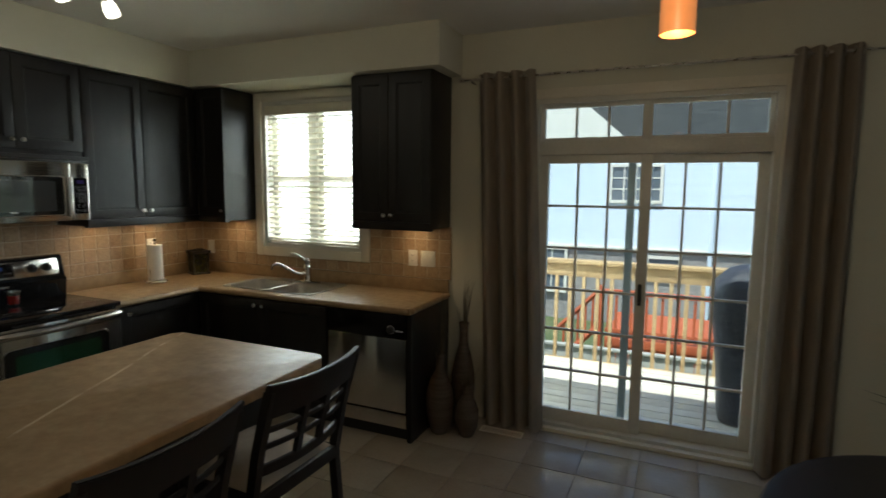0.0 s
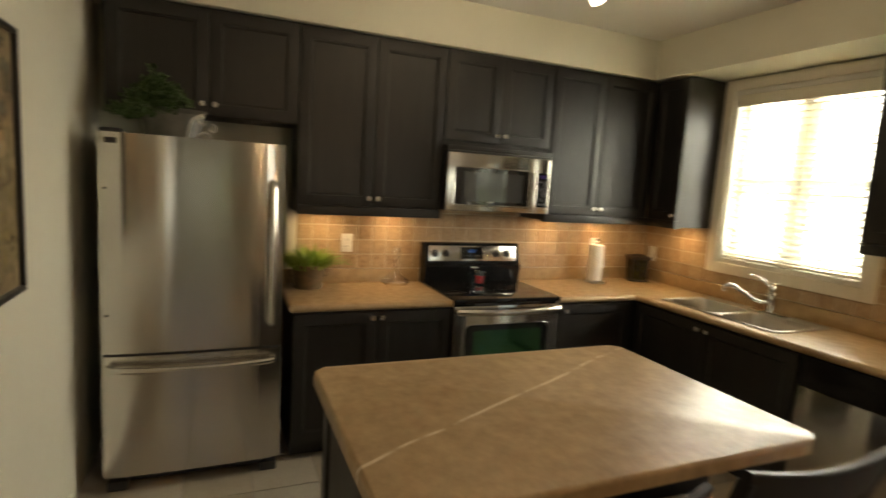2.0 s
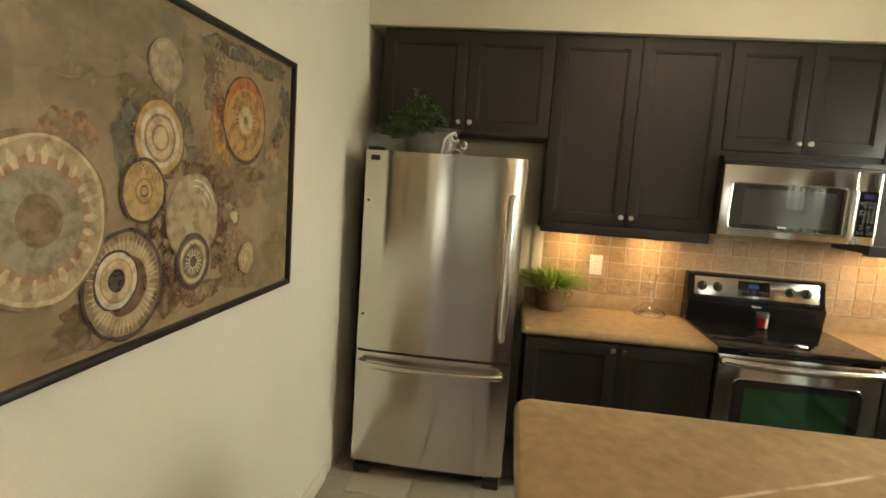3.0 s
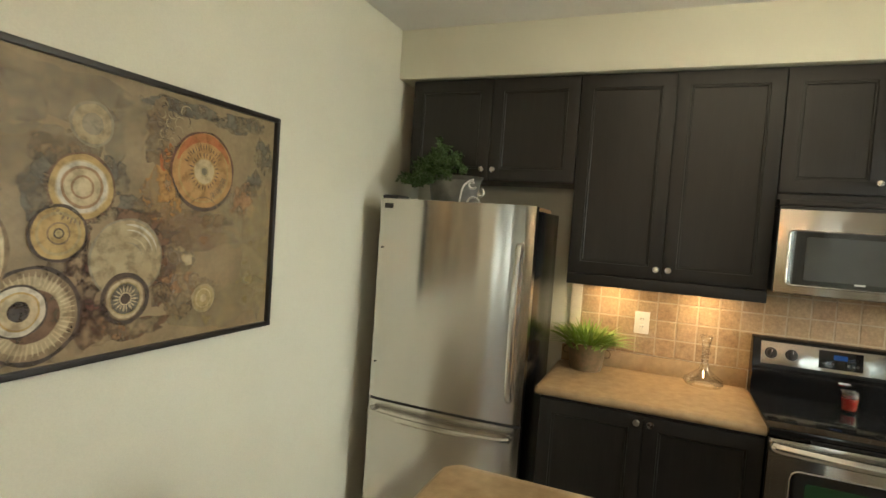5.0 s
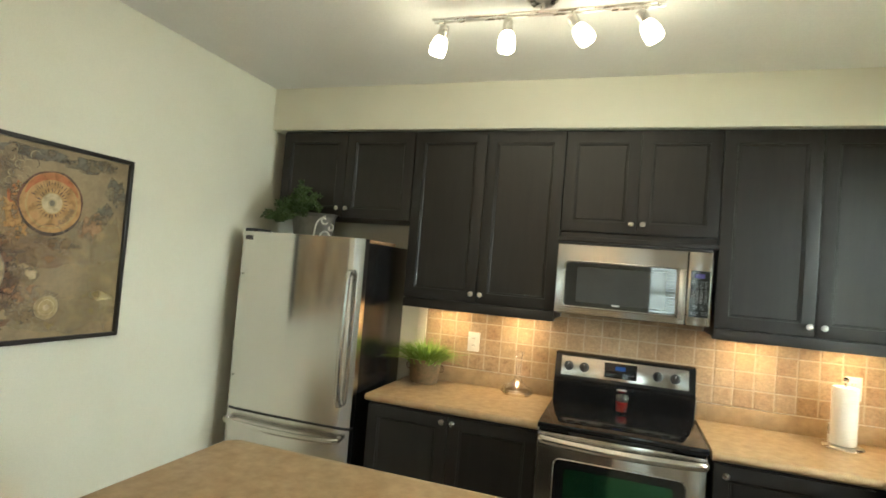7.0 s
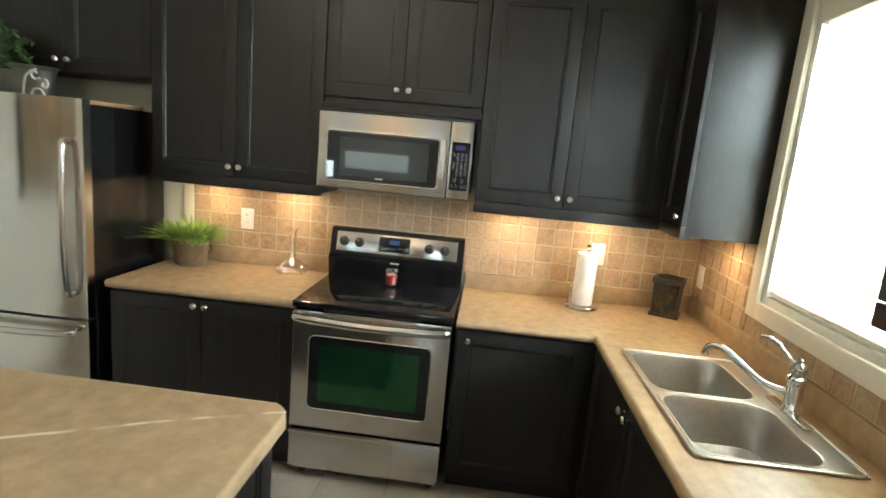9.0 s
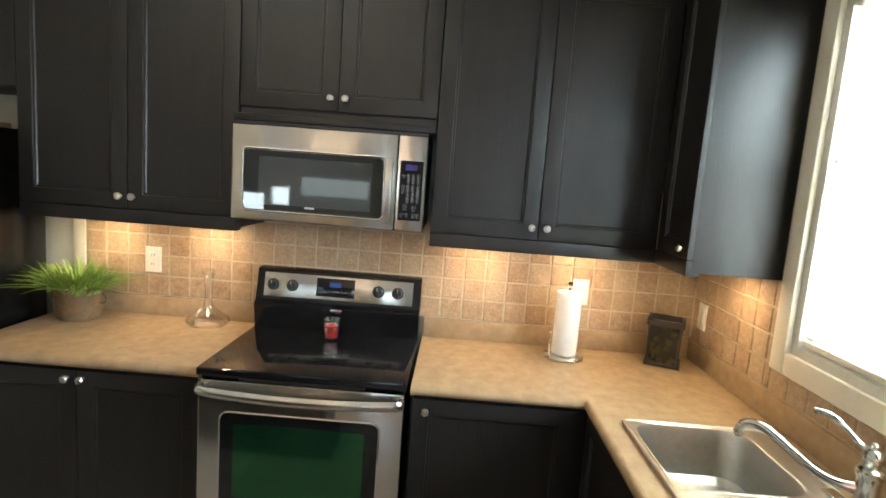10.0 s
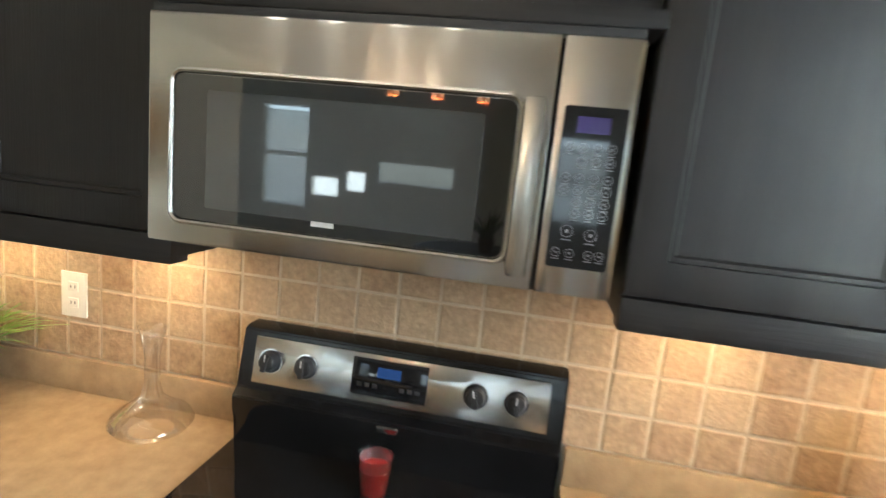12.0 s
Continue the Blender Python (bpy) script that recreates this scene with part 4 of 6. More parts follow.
def leaf_cloud(centre, spread, count, size, material_seed, lift=0.6):
    """Sprigs with small folded leaves along bent stems."""
    rnd = random.Random(material_seed)
    bm = bmesh.new()
    for s in range(count):
        a = rnd.uniform(0, 2 * math.pi)
        r = rnd.uniform(0.15, 1.0)
        tip = Vector((centre[0] + spread[0] * r * math.cos(a), centre[1] + spread[1] * r * math.sin(a), centre[2] + spread[2] * rnd.uniform(0.1, 1.0) * (1.15 - 0.7 * r)))
        rootp = Vector(centre) + Vector((rnd.uniform(-0.02, 0.02), rnd.uniform(-0.03, 0.03), 0))
        mid = (tip + rootp) / 2 + Vector((0, 0, lift * spread[2] * 0.5))
        pts = curve_pts([rootp, mid, tip], 5)
        tube(bm, pts, 0.0012, 4)
        for p in pts[2:]:
            for _ in range(4):
                d = Vector((rnd.uniform(-1, 1), rnd.uniform(-1, 1), rnd.uniform(-0.5, 0.8))).normalized()
                w = d.cross(Vector((rnd.uniform(-1, 1), rnd.uniform(-1, 1), 0.9))).normalized()
                L_ = size * rnd.uniform(0.6, 1.25)
                up = d.cross(w) * L_ * 0.12
                b0 = p + d * 0.003
                vs = [bm.verts.new(q) for q in (b0, b0 + d * L_ * 0.45 + w * L_ * 0.3 + up, b0 + d * L_, b0 + d * L_ * 0.45 - w * L_ * 0.3 + up, b0 + d * L_ * 0.5)]
                bm.faces.new((vs[0], vs[1], vs[4]))
                bm.faces.new((vs[1], vs[2], vs[4]))
                bm.faces.new((vs[2], vs[3], vs[4]))
                bm.faces.new((vs[3], vs[0], vs[4]))
    return bm


part("foliage", leaf_cloud((-3.08, 0.30, TZ + 0.12), (0.14, 0.17, 0.25), 60, 0.026, 5), ivy_leaf, tin, "trailing green ivy leaves")
part("foliage", leaf_cloud((-2.99, 0.20, TZ + 0.10), (0.08, 0.13, 0.12), 34, 0.024, 6, 0.3), ivy_leaf, tin, "trailing green ivy leaves")
sc = thing("scroll_stand", -3.05, 0.52, TZ, "white wrought-iron scroll stand on the refrigerator", "stand")
def spiral(cy, cz, r0, turns, a0, grow):
    return [(-3.02, cy + (r0 + grow * k) * math.cos(a0 + k * 0.35), cz + (r0 + grow * k) * math.sin(a0 + k * 0.35)) for k in range(int(turns * 18))]
part("scroll", atube(spiral(0.5, TZ + 0.125, 0.008, 0.9, 0.4, 0.0013), 0.0055, 8), white_iron, sc)
part("scroll", atube(spiral(0.545, TZ + 0.078, 0.006, 0.9, 2.4, 0.0013), 0.0055, 8), white_iron, sc)
part("leg", atube(curve_pts([(-3.02, 0.505, TZ + 0.15), (-3.02, 0.45, TZ + 0.11), (-3.02, 0.43, TZ + 0.006)]), 0.0055, 8), white_iron, sc)
part("leg", atube(curve_pts([(-3.02, 0.47, TZ + 0.006), (-3.02, 0.49, TZ + 0.05), (-3.02, 0.53, TZ + 0.05), (-3.02, 0.555, TZ + 0.006)]), 0.0055, 8), white_iron, sc)

# ---- range ----
rg = thing("range", -3.15, 2.285, 0.0, "stainless and black electric range with glass cooktop", "range")
R0, R1 = 1.907, 2.667
part("body", abox(-3.49, -2.885, R0 + 0.002, R1 - 0.002, 0.04, 0.885, bevel=0.003), black_enamel, rg)
ck = part("cooktop", abox(-3.43, -2.845, R0 - 0.004, R1 + 0.004, 0.888, 0.918, bevel=0.008), black_gloss, rg, "black ceramic glass cooktop")
bm = bmesh.new()
prof = [(-3.495, 0.9), (-3.40, 0.9), (-3.40, 0.975), (-3.385, 1.005), (-3.385, 1.035), (-3.41, 1.05), (-3.435, 1.185), (-3.45, 1.192), (-3.495, 1.192)]
lo = [bm.verts.new((x, R0, z)) for x, z in prof]
hi = [bm.verts.new((x, R1, z)) for x, z in prof]
for i in range(len(prof)):
    bm.faces.new((lo[i], lo[(i + 1) % len(prof)], hi[(i + 1) % len(prof)], hi[i]))
bm.faces.new(lo)
bm.faces.new(hi)
bmesh.ops.bevel(bm, geom=bm.edges[:], offset=0.003, segments=2, affect="EDGES")
bg = part("backguard", bm, black_enamel, rg, "black backguard")
LEAN_M = Matrix.Translation((-3.4215, 0, 1.119)) @ Matrix.Rotation(radians(-10.5), 4, "Y")
def on_guard(u0, u1, v0, v1, w0, w1, bevel=0.0):
    """A plate on the leaning control face: u along the range, v up the face, w out of it."""
    return box(bmesh.new(), w0, w1, u0, u1, v0, v1, bevel, turn=LEAN_M)
cp = part("control_panel", on_guard(R0 + 0.035, R1 - 0.035, -0.055, 0.055, -0.002, 0.004, 0.002), steel_side, bg, "stainless control panel")
disp = part("clock_panel", on_guard(2.185, 2.362, -0.04, 0.045, 0.003, 0.006, 0.001), black_gloss, cp)
part("display", on_guard(2.245, 2.3, 0.005, 0.028, 0.005, 0.007), blue_glow, cp, "small lit blue clock display")
for k in range(6):
    u = 2.2 + (k % 3) * 0.018 + (0.1 if k > 2 else 0)
    part("button", on_guard(u, u + 0.011, -0.02, -0.011, 0.005, 0.0072, 0.001), black_plastic, cp)
part("badge", abox(-3.388, -3.382, 2.262, 2.312, 1.012, 1.028, bevel=0.0025), chrome, bg, "small oval chrome badge")
for y in (1.985, 2.073, 2.472, 2.562):
    c = LEAN_M @ Vector((0.004, y, 0.0))
    bm = alathe([(0.0, 0.0), (0.026, 0.0), (0.027, 0.003), (0.022, 0.006), (0.019, 0.024), (0.016, 0.027), (0.0, 0.028)], (0, 0, 0), 20, "x")
    bmesh.ops.transform(bm, matrix=Matrix.Translation(c) @ Matrix.Rotation(radians(-10.5), 4, "Y"), verts=bm.verts)
    kb = part("control_knob", bm, black_plastic, bg, "black control knob")
    bm = abox(0.0335, 0.0348, -0.0015, 0.0015, 0.004, 0.019)
    bmesh.ops.transform(bm, matrix=Matrix.Translation(c) @ Matrix.Rotation(radians(-10.5), 4, "Y") @ Matrix.Rotation(random.uniform(-0.3, 0.3), 4, "X"), verts=bm.verts)
    part("pointer", bm, print_white, kb, "white pointer mark")
    bm = abox(0.024, 0.034, -0.0055, 0.0055, -0.021, 0.021, bevel=0.002)
    bmesh.ops.transform(bm, matrix=Matrix.Translation(c) @ Matrix.Rotation(radians(-10.5), 4, "Y") @ Matrix.Rotation(random.uniform(-0.25, 0.25), 4, "X"), verts=bm.verts)
    part("grip", bm, black_plastic, kb)
    bm = alathe([(0.027, 0.0), (0.0295, 0.0), (0.0295, 0.002), (0.027, 0.002)], (0, 0, 0), 24, "x", close=False)
    bmesh.ops.transform(bm, matrix=Matrix.Translation(c) @ Matrix.Rotation(radians(-10.5), 4, "Y"), verts=bm.verts)
    part("knob_ring", bm, chrome, kb, "thin chrome ring")
od = part("oven_door", abox(-2.885, -2.853, R0 + 0.002, R1 - 0.002, 0.278, 0.872, bevel=0.006), steel_side, rg, "stainless oven door")
bm = bmesh.new()
def rounded(y0, y1, z0, z1, rad, n=6):
    pts = []
    for cy, cz, st in ((y1 - rad, z1 - rad, 0), (y0 + rad, z1 - rad, 90), (y0 + rad, z0 + rad, 180), (y1 - rad, z0 + rad, 270)):
        for k in range(n + 1):
            an = radians(st + 90 * k / n)
            pts.append((cy + rad * math.cos(an), cz + rad * math.sin(an)))
    return pts
def plate(bm, pts, x0, x1, bevel=0.0):
    a = [bm.verts.new((x0, y, z)) for y, z in pts]
    b = [bm.verts.new((x1, y, z)) for y, z in pts]
    for i in range(len(pts)):
        bm.faces.new((a[i], a[(i + 1) % len(pts)], b[(i + 1) % len(pts)], b[i]))
    bm.faces.new(a)
    f = bm.faces.new(b)
    if bevel:
        bmesh.ops.bevel(bm, geom=list(f.edges), offset=bevel, segments=2, affect="EDGES")
    return bm
ow = part("window_frame", plate(bm, rounded(1.995, 2.578, 0.385, 0.752, 0.03), -2.856, -2.8495, 0.002), black_gloss, od, "black glass border")
part("rim", atube([(-2.8515, y, z) for y, z in rounded(1.992, 2.581, 0.382, 0.755, 0.032)] + [(-2.8515, 2.581, 0.723)], 0.003, 6), chrome, od)
part("oven_window", plate(bmesh.new(), rounded(2.045, 2.528, 0.425, 0.715, 0.012), -2.852, -2.8475, 0.001), green_glass, od, "green-tinted oven window")
hp = curve_pts([(-2.853, R0 + 0.02, 0.845), (-2.815, R0 + 0.03, 0.845), (-2.795, R0 + 0.2, 0.842), (-2.79, 2.285, 0.84), (-2.795, R1 - 0.2, 0.842), (-2.815, R1 - 0.03, 0.845), (-2.853, R1 - 0.02, 0.845)])
part("handle", atube(hp, 0.016, 10, flat=1.25), handle_steel, od, "broad steel bar handle")
part("vent", abox(-2.888, -2.86, R0 + 0.15, R1 - 0.15, 0.876, 0.886), black_plastic, rg)
dw_ = part("storage_drawer", abox(-2.885, -2.853, R0 + 0.002, R1 - 0.002, 0.055, 0.262, bevel=0.006), steel_side, rg, "stainless storage drawer")
part("drawer_lip", abox(-2.856, -2.838, R0 + 0.002, R1 - 0.002, 0.248, 0.268, bevel=0.006), steel_side, dw_)
for y in (R0 + 0.05, R1 - 0.05):
    part("foot", alathe([(0.0, 0.0), (0.022, 0.0), (0.02, 0.012), (0.012, 0.04), (0.0, 0.04)], (-2.93, y, 0.0), 14), black_plastic, rg)

# candle glass on the cooktop
cg = thing("candle_glass", -3.3, 2.29, 0.919, "small clear glass with red gel on the cooktop", "candle")
g = part("glass", alathe([(0.0, 0.0), (0.029, 0.0), (0.031, 0.004), (0.038, 0.09), (0.0365, 0.09), (0.0295, 0.008), (0.0, 0.008)], (-3.3, 2.29, 0.919), 24, close=False), clear_glass, cg, "clear glass")
part("gel", alathe([(0.0, 0.009), (0.0285, 0.009), (0.034, 0.062), (0.0, 0.062)], (-3.3, 2.29, 0.919), 24, close=False), red_wax, cg, "red gel")

# ---- microwave ----
mw = thing("microwave", -3.3, 2.29, 1.43, "stainless over-range microwave with black glass door", "microwave")
M0, M1, MF = 1.911, 2.672, -3.098
part("body", abox(-3.5, MF - 0.03, M0 + 0.002, M1 - 0.002, 1.45, 1.827, bevel=0.003), black_plastic, mw)
gr = part("vent_grille", abox(MF - 0.03, MF - 0.006, M0 + 0.003, M1 - 0.003, 1.8125, 1.826, bevel=0.003), black_plastic, mw, "black vent grille")
md = part("door", abox(MF - 0.03, MF, M0, 2.558, 1.443, 1.812, bevel=0.006), steel_side, mw, "stainless microwave door")
part("door_glass", plate(bmesh.new(), rounded(1.962, 2.508, 1.487, 1.718, 0.016), MF - 0.004, MF + 0.003, 0.001), mw_glass, md, "black door glass")
part("screen", plate(bmesh.new(), rounded(2.02, 2.462, 1.508, 1.695, 0.004), MF + 0.001, MF + 0.0042), mw_mesh, md)
loop_pts = rounded(1.956, 2.514, 1.481, 1.724, 0.02)
part("window_rim", atube([(MF + 0.002, y, z) for y, z in loop_pts] + [(MF + 0.002, *loop_pts[0])], 0.0045, 8), handle_steel, md, "raised silver rim")
part("handle", box(box(bmesh.new(), MF + 0.022, MF + 0.036, 2.517, 2.547, 1.468, 1.722, bevel=0.006), MF - 0.001, MF + 0.024, 2.524, 2.54, 1.474, 1.716, bevel=0.003), handle_steel, md, "vertical bar handle")
part("logo_bar", abox(MF + 0.003, MF + 0.0045, 2.205, 2.243, 1.5, 1.508), print_white, md, "small pale maker's mark")
pn = part("control_side", abox(MF - 0.03, MF, 2.561, M1, 1.443, 1.812, bevel=0.006), steel_side, mw, "stainless control column")
kp = part("keypad", plate(bmesh.new(), rounded(2.573, 2.661, 1.486, 1.717, 0.004), MF - 0.003, MF + 0.003, 0.001), black_gloss, pn, "glossy black keypad")
part("display", abox(MF + 0.0025, MF + 0.0036, 2.592, 2.638, 1.68, 1.703), violet_glow, pn, "violet lit display")
def ring_button(y, z, r):
    bm = alathe([(r - 0.0009, 0.0), (r - 0.0009, 0.0012), (r, 0.0012), (r, 0.0)], (MF + 0.0028, y, z), 16, "x", close=False)
    part("button", bm, print_grey, pn)
    part("button_label", abox(MF + 0.0025, MF + 0.0036, y - r * 0.22, y + r * 0.22, z - r * 0.26, z + r * 0.26), print_grey, pn)
    part("button_label", abox(MF + 0.0025, MF + 0.0036, y - r * 0.75, y + r * 0.75, z - r * 1.5, z - r * 1.3), print_grey, pn)
for j, (zz, cols) in enumerate(((1.66, (0, 1, 2, 3)), (1.641, (1, 2, 3)), (1.617, (0, 1, 2, 3)), (1.6, (0, 1, 2, 3)), (1.583, (1, 2, 3)), (1.566, (1, 2, 3)), (1.508, (0, 1, 2.4, 3.2)))):
    for c in cols:
        ring_button(2.586 + c * 0.0195, zz, 0.0068)
ring_button(2.598, 1.54, 0.009)
ring_button(2.632, 1.537, 0.009)
part("underside", abox(-3.48, MF - 0.03, M0 + 0.02, M1 - 0.02, 1.44, 1.45), black_plastic, mw)

# ---- dishwasher ----
dw = thing("dishwasher", -1.385, 3.6, 0.0, "built-in dishwasher with stainless front and black controls", "dishwasher")
part("body", abox(-1.69, -1.08, BY + 0.02, WY - 0.05, 0.09, 0.863), black_plastic, dw)
cpn = part("control_strip", abox(-1.69, -1.08, BY - 0.022, BY + 0.019, 0.7, 0.862, bevel=0.005), black_enamel, dw, "black control strip")
part("dial", alathe([(0.0, 0.0), (0.024, 0.0), (0.022, -0.014), (0.014, -0.018), (0.0, -0.018)], (-1.195, BY - 0.022, 0.755), 20, "y"), black_plastic, cpn)
part("dial_ring", atube([(-1.195 + 0.028 * math.cos(a), BY - 0.0225, 0.755 + 0.028 * math.sin(a)) for a in [2 * math.pi * q / 20 for q in range(21)]], 0.0012, 5), print_white, cpn)
for k in range(3):
    part("button", abox(-1.155 + k * 0.018, -1.142 + k * 0.018, BY - 0.025, BY - 0.021, 0.748, 0.757, bevel=0.001), print_white, cpn)
part("door_panel", abox(-1.688, -1.082, BY - 0.02, BY + 0.019, 0.205, 0.698, bevel=0.005), steel, dw, "stainless door panel")
part("lower_panel", abox(-1.688, -1.082, BY - 0.012, BY + 0.019, 0.095, 0.193, bevel=0.004), steel, dw, "stainless lower panel")
part("kick_plate", abox(-1.688, -1.082, BY + 0.04, BY + 0.05, 0.0, 0.09), black_plastic, dw)

# ---- island ----
isl = thing("kitchen_island", -1.5, 1.58, 0.0, "kitchen island with tan stone-look top on an espresso base", "island")
I0, I1, J0, J1, IT = -1.862, -0.915, 0.895, 2.285, 0.925
c = 0.07
def soft_corner(px, py, ax, ay, bx, by):
    """A cut corner with eased ends."""
    p, a, b = Vector((px, py)), Vector((ax, ay)), Vector((bx, by))
    s, e = p + a * c, p + b * c
    ctrl = p + (a + b) * c * 0.28
    return [tuple((1 - t) ** 2 * s + 2 * t * (1 - t) * ctrl + t * t * e) for t in [k / 6 for k in range(7)]]
outline = soft_corner(I0, J0, 0, 1, 1, 0) + soft_corner(I1, J0, -1, 0, 0, 1) + soft_corner(I1, J1, 0, -1, -1, 0) + soft_corner(I0, J1, 1, 0, 0, -1)
part("top", prism(bmesh.new(), outline, IT - 0.04, IT, 0.012), island_laminate, isl, "mottled tan laminate top with a broken pale line")
B0, B1, K0, K1 = -1.815, -1.26, 0.955, 2.225
body = part("body", box(abox(B0, B1, K0, K1, 0.09, IT - 0.041, bevel=0.002), B0 + 0.05, B1 - 0.03, K0 + 0.03, K1 - 0.03, 0.0, 0.09), wood, isl)
for k in range(3):
    w = (K1 - K0) / 3
    d = part("door", door_mesh(bmesh.new(), lambda u, v, w_: (B0 - w_, u, v), K0 + k * w, K0 + (k + 1) * w, 0.1, 0.87), wood, isl)
    part("knob", alathe([(r, -h) for r, h in KNOB], (B0 - 0.02, K0 + k * w + (0.06 if k else w - 0.06), 0.8), 14, "x"), nickel, d, "round satin metal knob")
part("end_panel", door_mesh(bmesh.new(), lambda u, v, w_: (u, K1 + w_, v), B0, B1, 0.09, 0.882, 0.016, 0.07), wood, isl)
part("end_panel", door_mesh(bmesh.new(), lambda u, v, w_: (u, K0 - w_, v), B0, B1, 0.09, 0.882, 0.016, 0.07), wood, isl)
part("back_panel", abox(B1, B1 + 0.012, K0, K1, 0.0, 0.882, bevel=0.002), wood, isl)

# ---- chairs at the island ----
def counter_chair():
    ch = thing("counter_chair", 0, 0, 0, "dark-stained wooden counter chair with lattice back and beige seat", "chair", "counter chairs at the island")
    # local: seat centre at the origin, back towards +x
    w = 0.235
    def xb(z):
        return 0.165 + 0.115 * max(0, (z - 0.55) / 0.47) ** 1.3
    for s in (-1, 1):
        pts = [(0.215, s * w, 0.0), (0.185, s * w, 0.3), (xb(0.55), s * w, 0.55), (xb(0.75), s * w, 0.75), (xb(0.9), s * w, 0.9), (xb(0.99), s * w, 0.99)]
        bm = bmesh.new()
        for (ax, ay, az), (bx, by, bz) in zip(pts, pts[1:]):
            vs = [bm.verts.new(p) for p in ((ax - 0.018, ay - 0.016, az), (ax + 0.018, ay - 0.016, az), (ax + 0.018, ay + 0.016, az), (ax - 0.018, ay + 0.016, az), (bx - 0.018, by - 0.016, bz), (bx + 0.018, by - 0.016, bz), (bx + 0.018, by + 0.016, bz), (bx - 0.018, by + 0.016, bz))]
            for q in ((0, 1, 5, 4), (1, 2, 6, 5), (2, 3, 7, 6), (3, 0, 4, 7)):
                bm.faces.new([vs[i] for i in q])
            if az == 0.0:
                bm.faces.new(vs[:4])
            if bz == 0.99:
                bm.faces.new(vs[4:])
        bmesh.ops.remove_doubles(bm, verts=bm.verts, dist=0.0001)
        part("back_post", bm, chair_wood, ch)
        part("leg", box(abox(-0.225, -0.187, s * w - 0.019, s * w + 0.019, 0.0, 0.56, bevel=0.003), -0.19, 0.18, s * w - 0.01, s * w + 0.01, 0.2, 0.235, bevel=0.003), chair_wood, ch)
    def bowed(z0, z1, t, ylim, sag, lift0=0.0):
        bm = bmesh.new()
        n = 12
        rings = []
        for i in range(n + 1):
            y = -ylim + 2 * ylim * i / n
            k = 1 - (y / ylim) ** 2
            off = sag * k
            zt = z1 - lift0 * k
            rings.append([bm.verts.new((xb((z0 + z1) / 2) + off + dx + (xb(zz) - xb((z0 + z1) / 2)), y, zz)) for dx, zz in ((-t / 2, z0), (t / 2, z0), (t / 2, zt), (-t / 2, zt))])
        for a, b in zip(rings, rings[1:]):
            for q in range(4):
                bm.faces.new((a[q], a[(q + 1) % 4], b[(q + 1) % 4], b[q]))
        bm.faces.new(rings[0])
        bm.faces.new(rings[-1])
        bmesh.ops.bevel(bm, geom=[e for e in bm.edges if abs(e.verts[0].co.y - e.verts[1].co.y) > 0.01], offset=0.004, segments=2, affect="EDGES")
        return bm
    part("top_rail", bowed(0.885, 1.02, 0.024, w + 0.018, 0.035, 0.012), chair_wood, ch)
    part("lower_rail", bowed(0.655, 0.70, 0.022, w - 0.016, 0.035), chair_wood, ch)
    for z in (0.758, 0.822):
        part("lattice_rail", bowed(z, z + 0.024, 0.014, w - 0.016, 0.035), chair_wood, ch)
    for y in (-0.062, 0.062):
        bm = bmesh.new()
        off = 0.035 * (1 - (y / w) ** 2)
        prev = None
        for z in (0.69, 0.76, 0.83, 0.895):
            x = xb(z) + off
            ring = [bm.verts.new(p) for p in ((x - 0.009, y - 0.014, z), (x + 0.009, y - 0.014, z), (x + 0.009, y + 0.014, z), (x - 0.009, y + 0.014, z))]
            if prev:
                for q in range(4):
                    bm.faces.new((prev[q], prev[(q + 1) % 4], ring[(q + 1) % 4], ring[q]))
            else:
                bm.faces.new(ring)
            prev = ring
        bm.faces.new(prev)
        part("slat", bm, chair_wood, ch)
    part("seat_frame", abox(-0.225, 0.185, -w + 0.0005, w - 0.0005, 0.525, 0.58, bevel=0.004), chair_wood, ch)
    bm = bmesh.new()
    n = 12
    grid = []
    for i in range(n + 1):
        row = []
        for j in range(n + 1):
            u, v = 2 * i / n - 1, 2 * j / n - 1
            h = (1 - abs(u) ** 5) * (1 - abs(v) ** 5)
            row.append(bm.verts.new((-0.035 + u * 0.2, v * (w - 0.02), 0.582 + 0.05 * h ** 0.5 + 0.006 * (1 - u * u) * (1 - v * v))))
        grid.append(row)
    for i in range(n):
        for j in range(n):
            bm.faces.new((grid[i][j], grid[i + 1][j], grid[i + 1][j + 1], grid[i][j + 1]))
    part("seat", bm, cushion, ch, "beige upholstered seat pad")
    part("front_stretcher", abox(-0.216, -0.196, -w + 0.02, w - 0.02, 0.2, 0.24, bevel=0.003), chair_wood, ch)
    part("rear_stretcher", abox(0.184, 0.204, -w + 0.017, w - 0.017, 0.26, 0.295, bevel=0.003), chair_wood, ch)
    return ch


ch = counter_chair()
ch.matrix_basis = pose(-0.985, 1.29, 0, 0, 0, 1.5)
copy_thing(ch, pose(-0.995, 1.945, 0, 0, 0, -2))

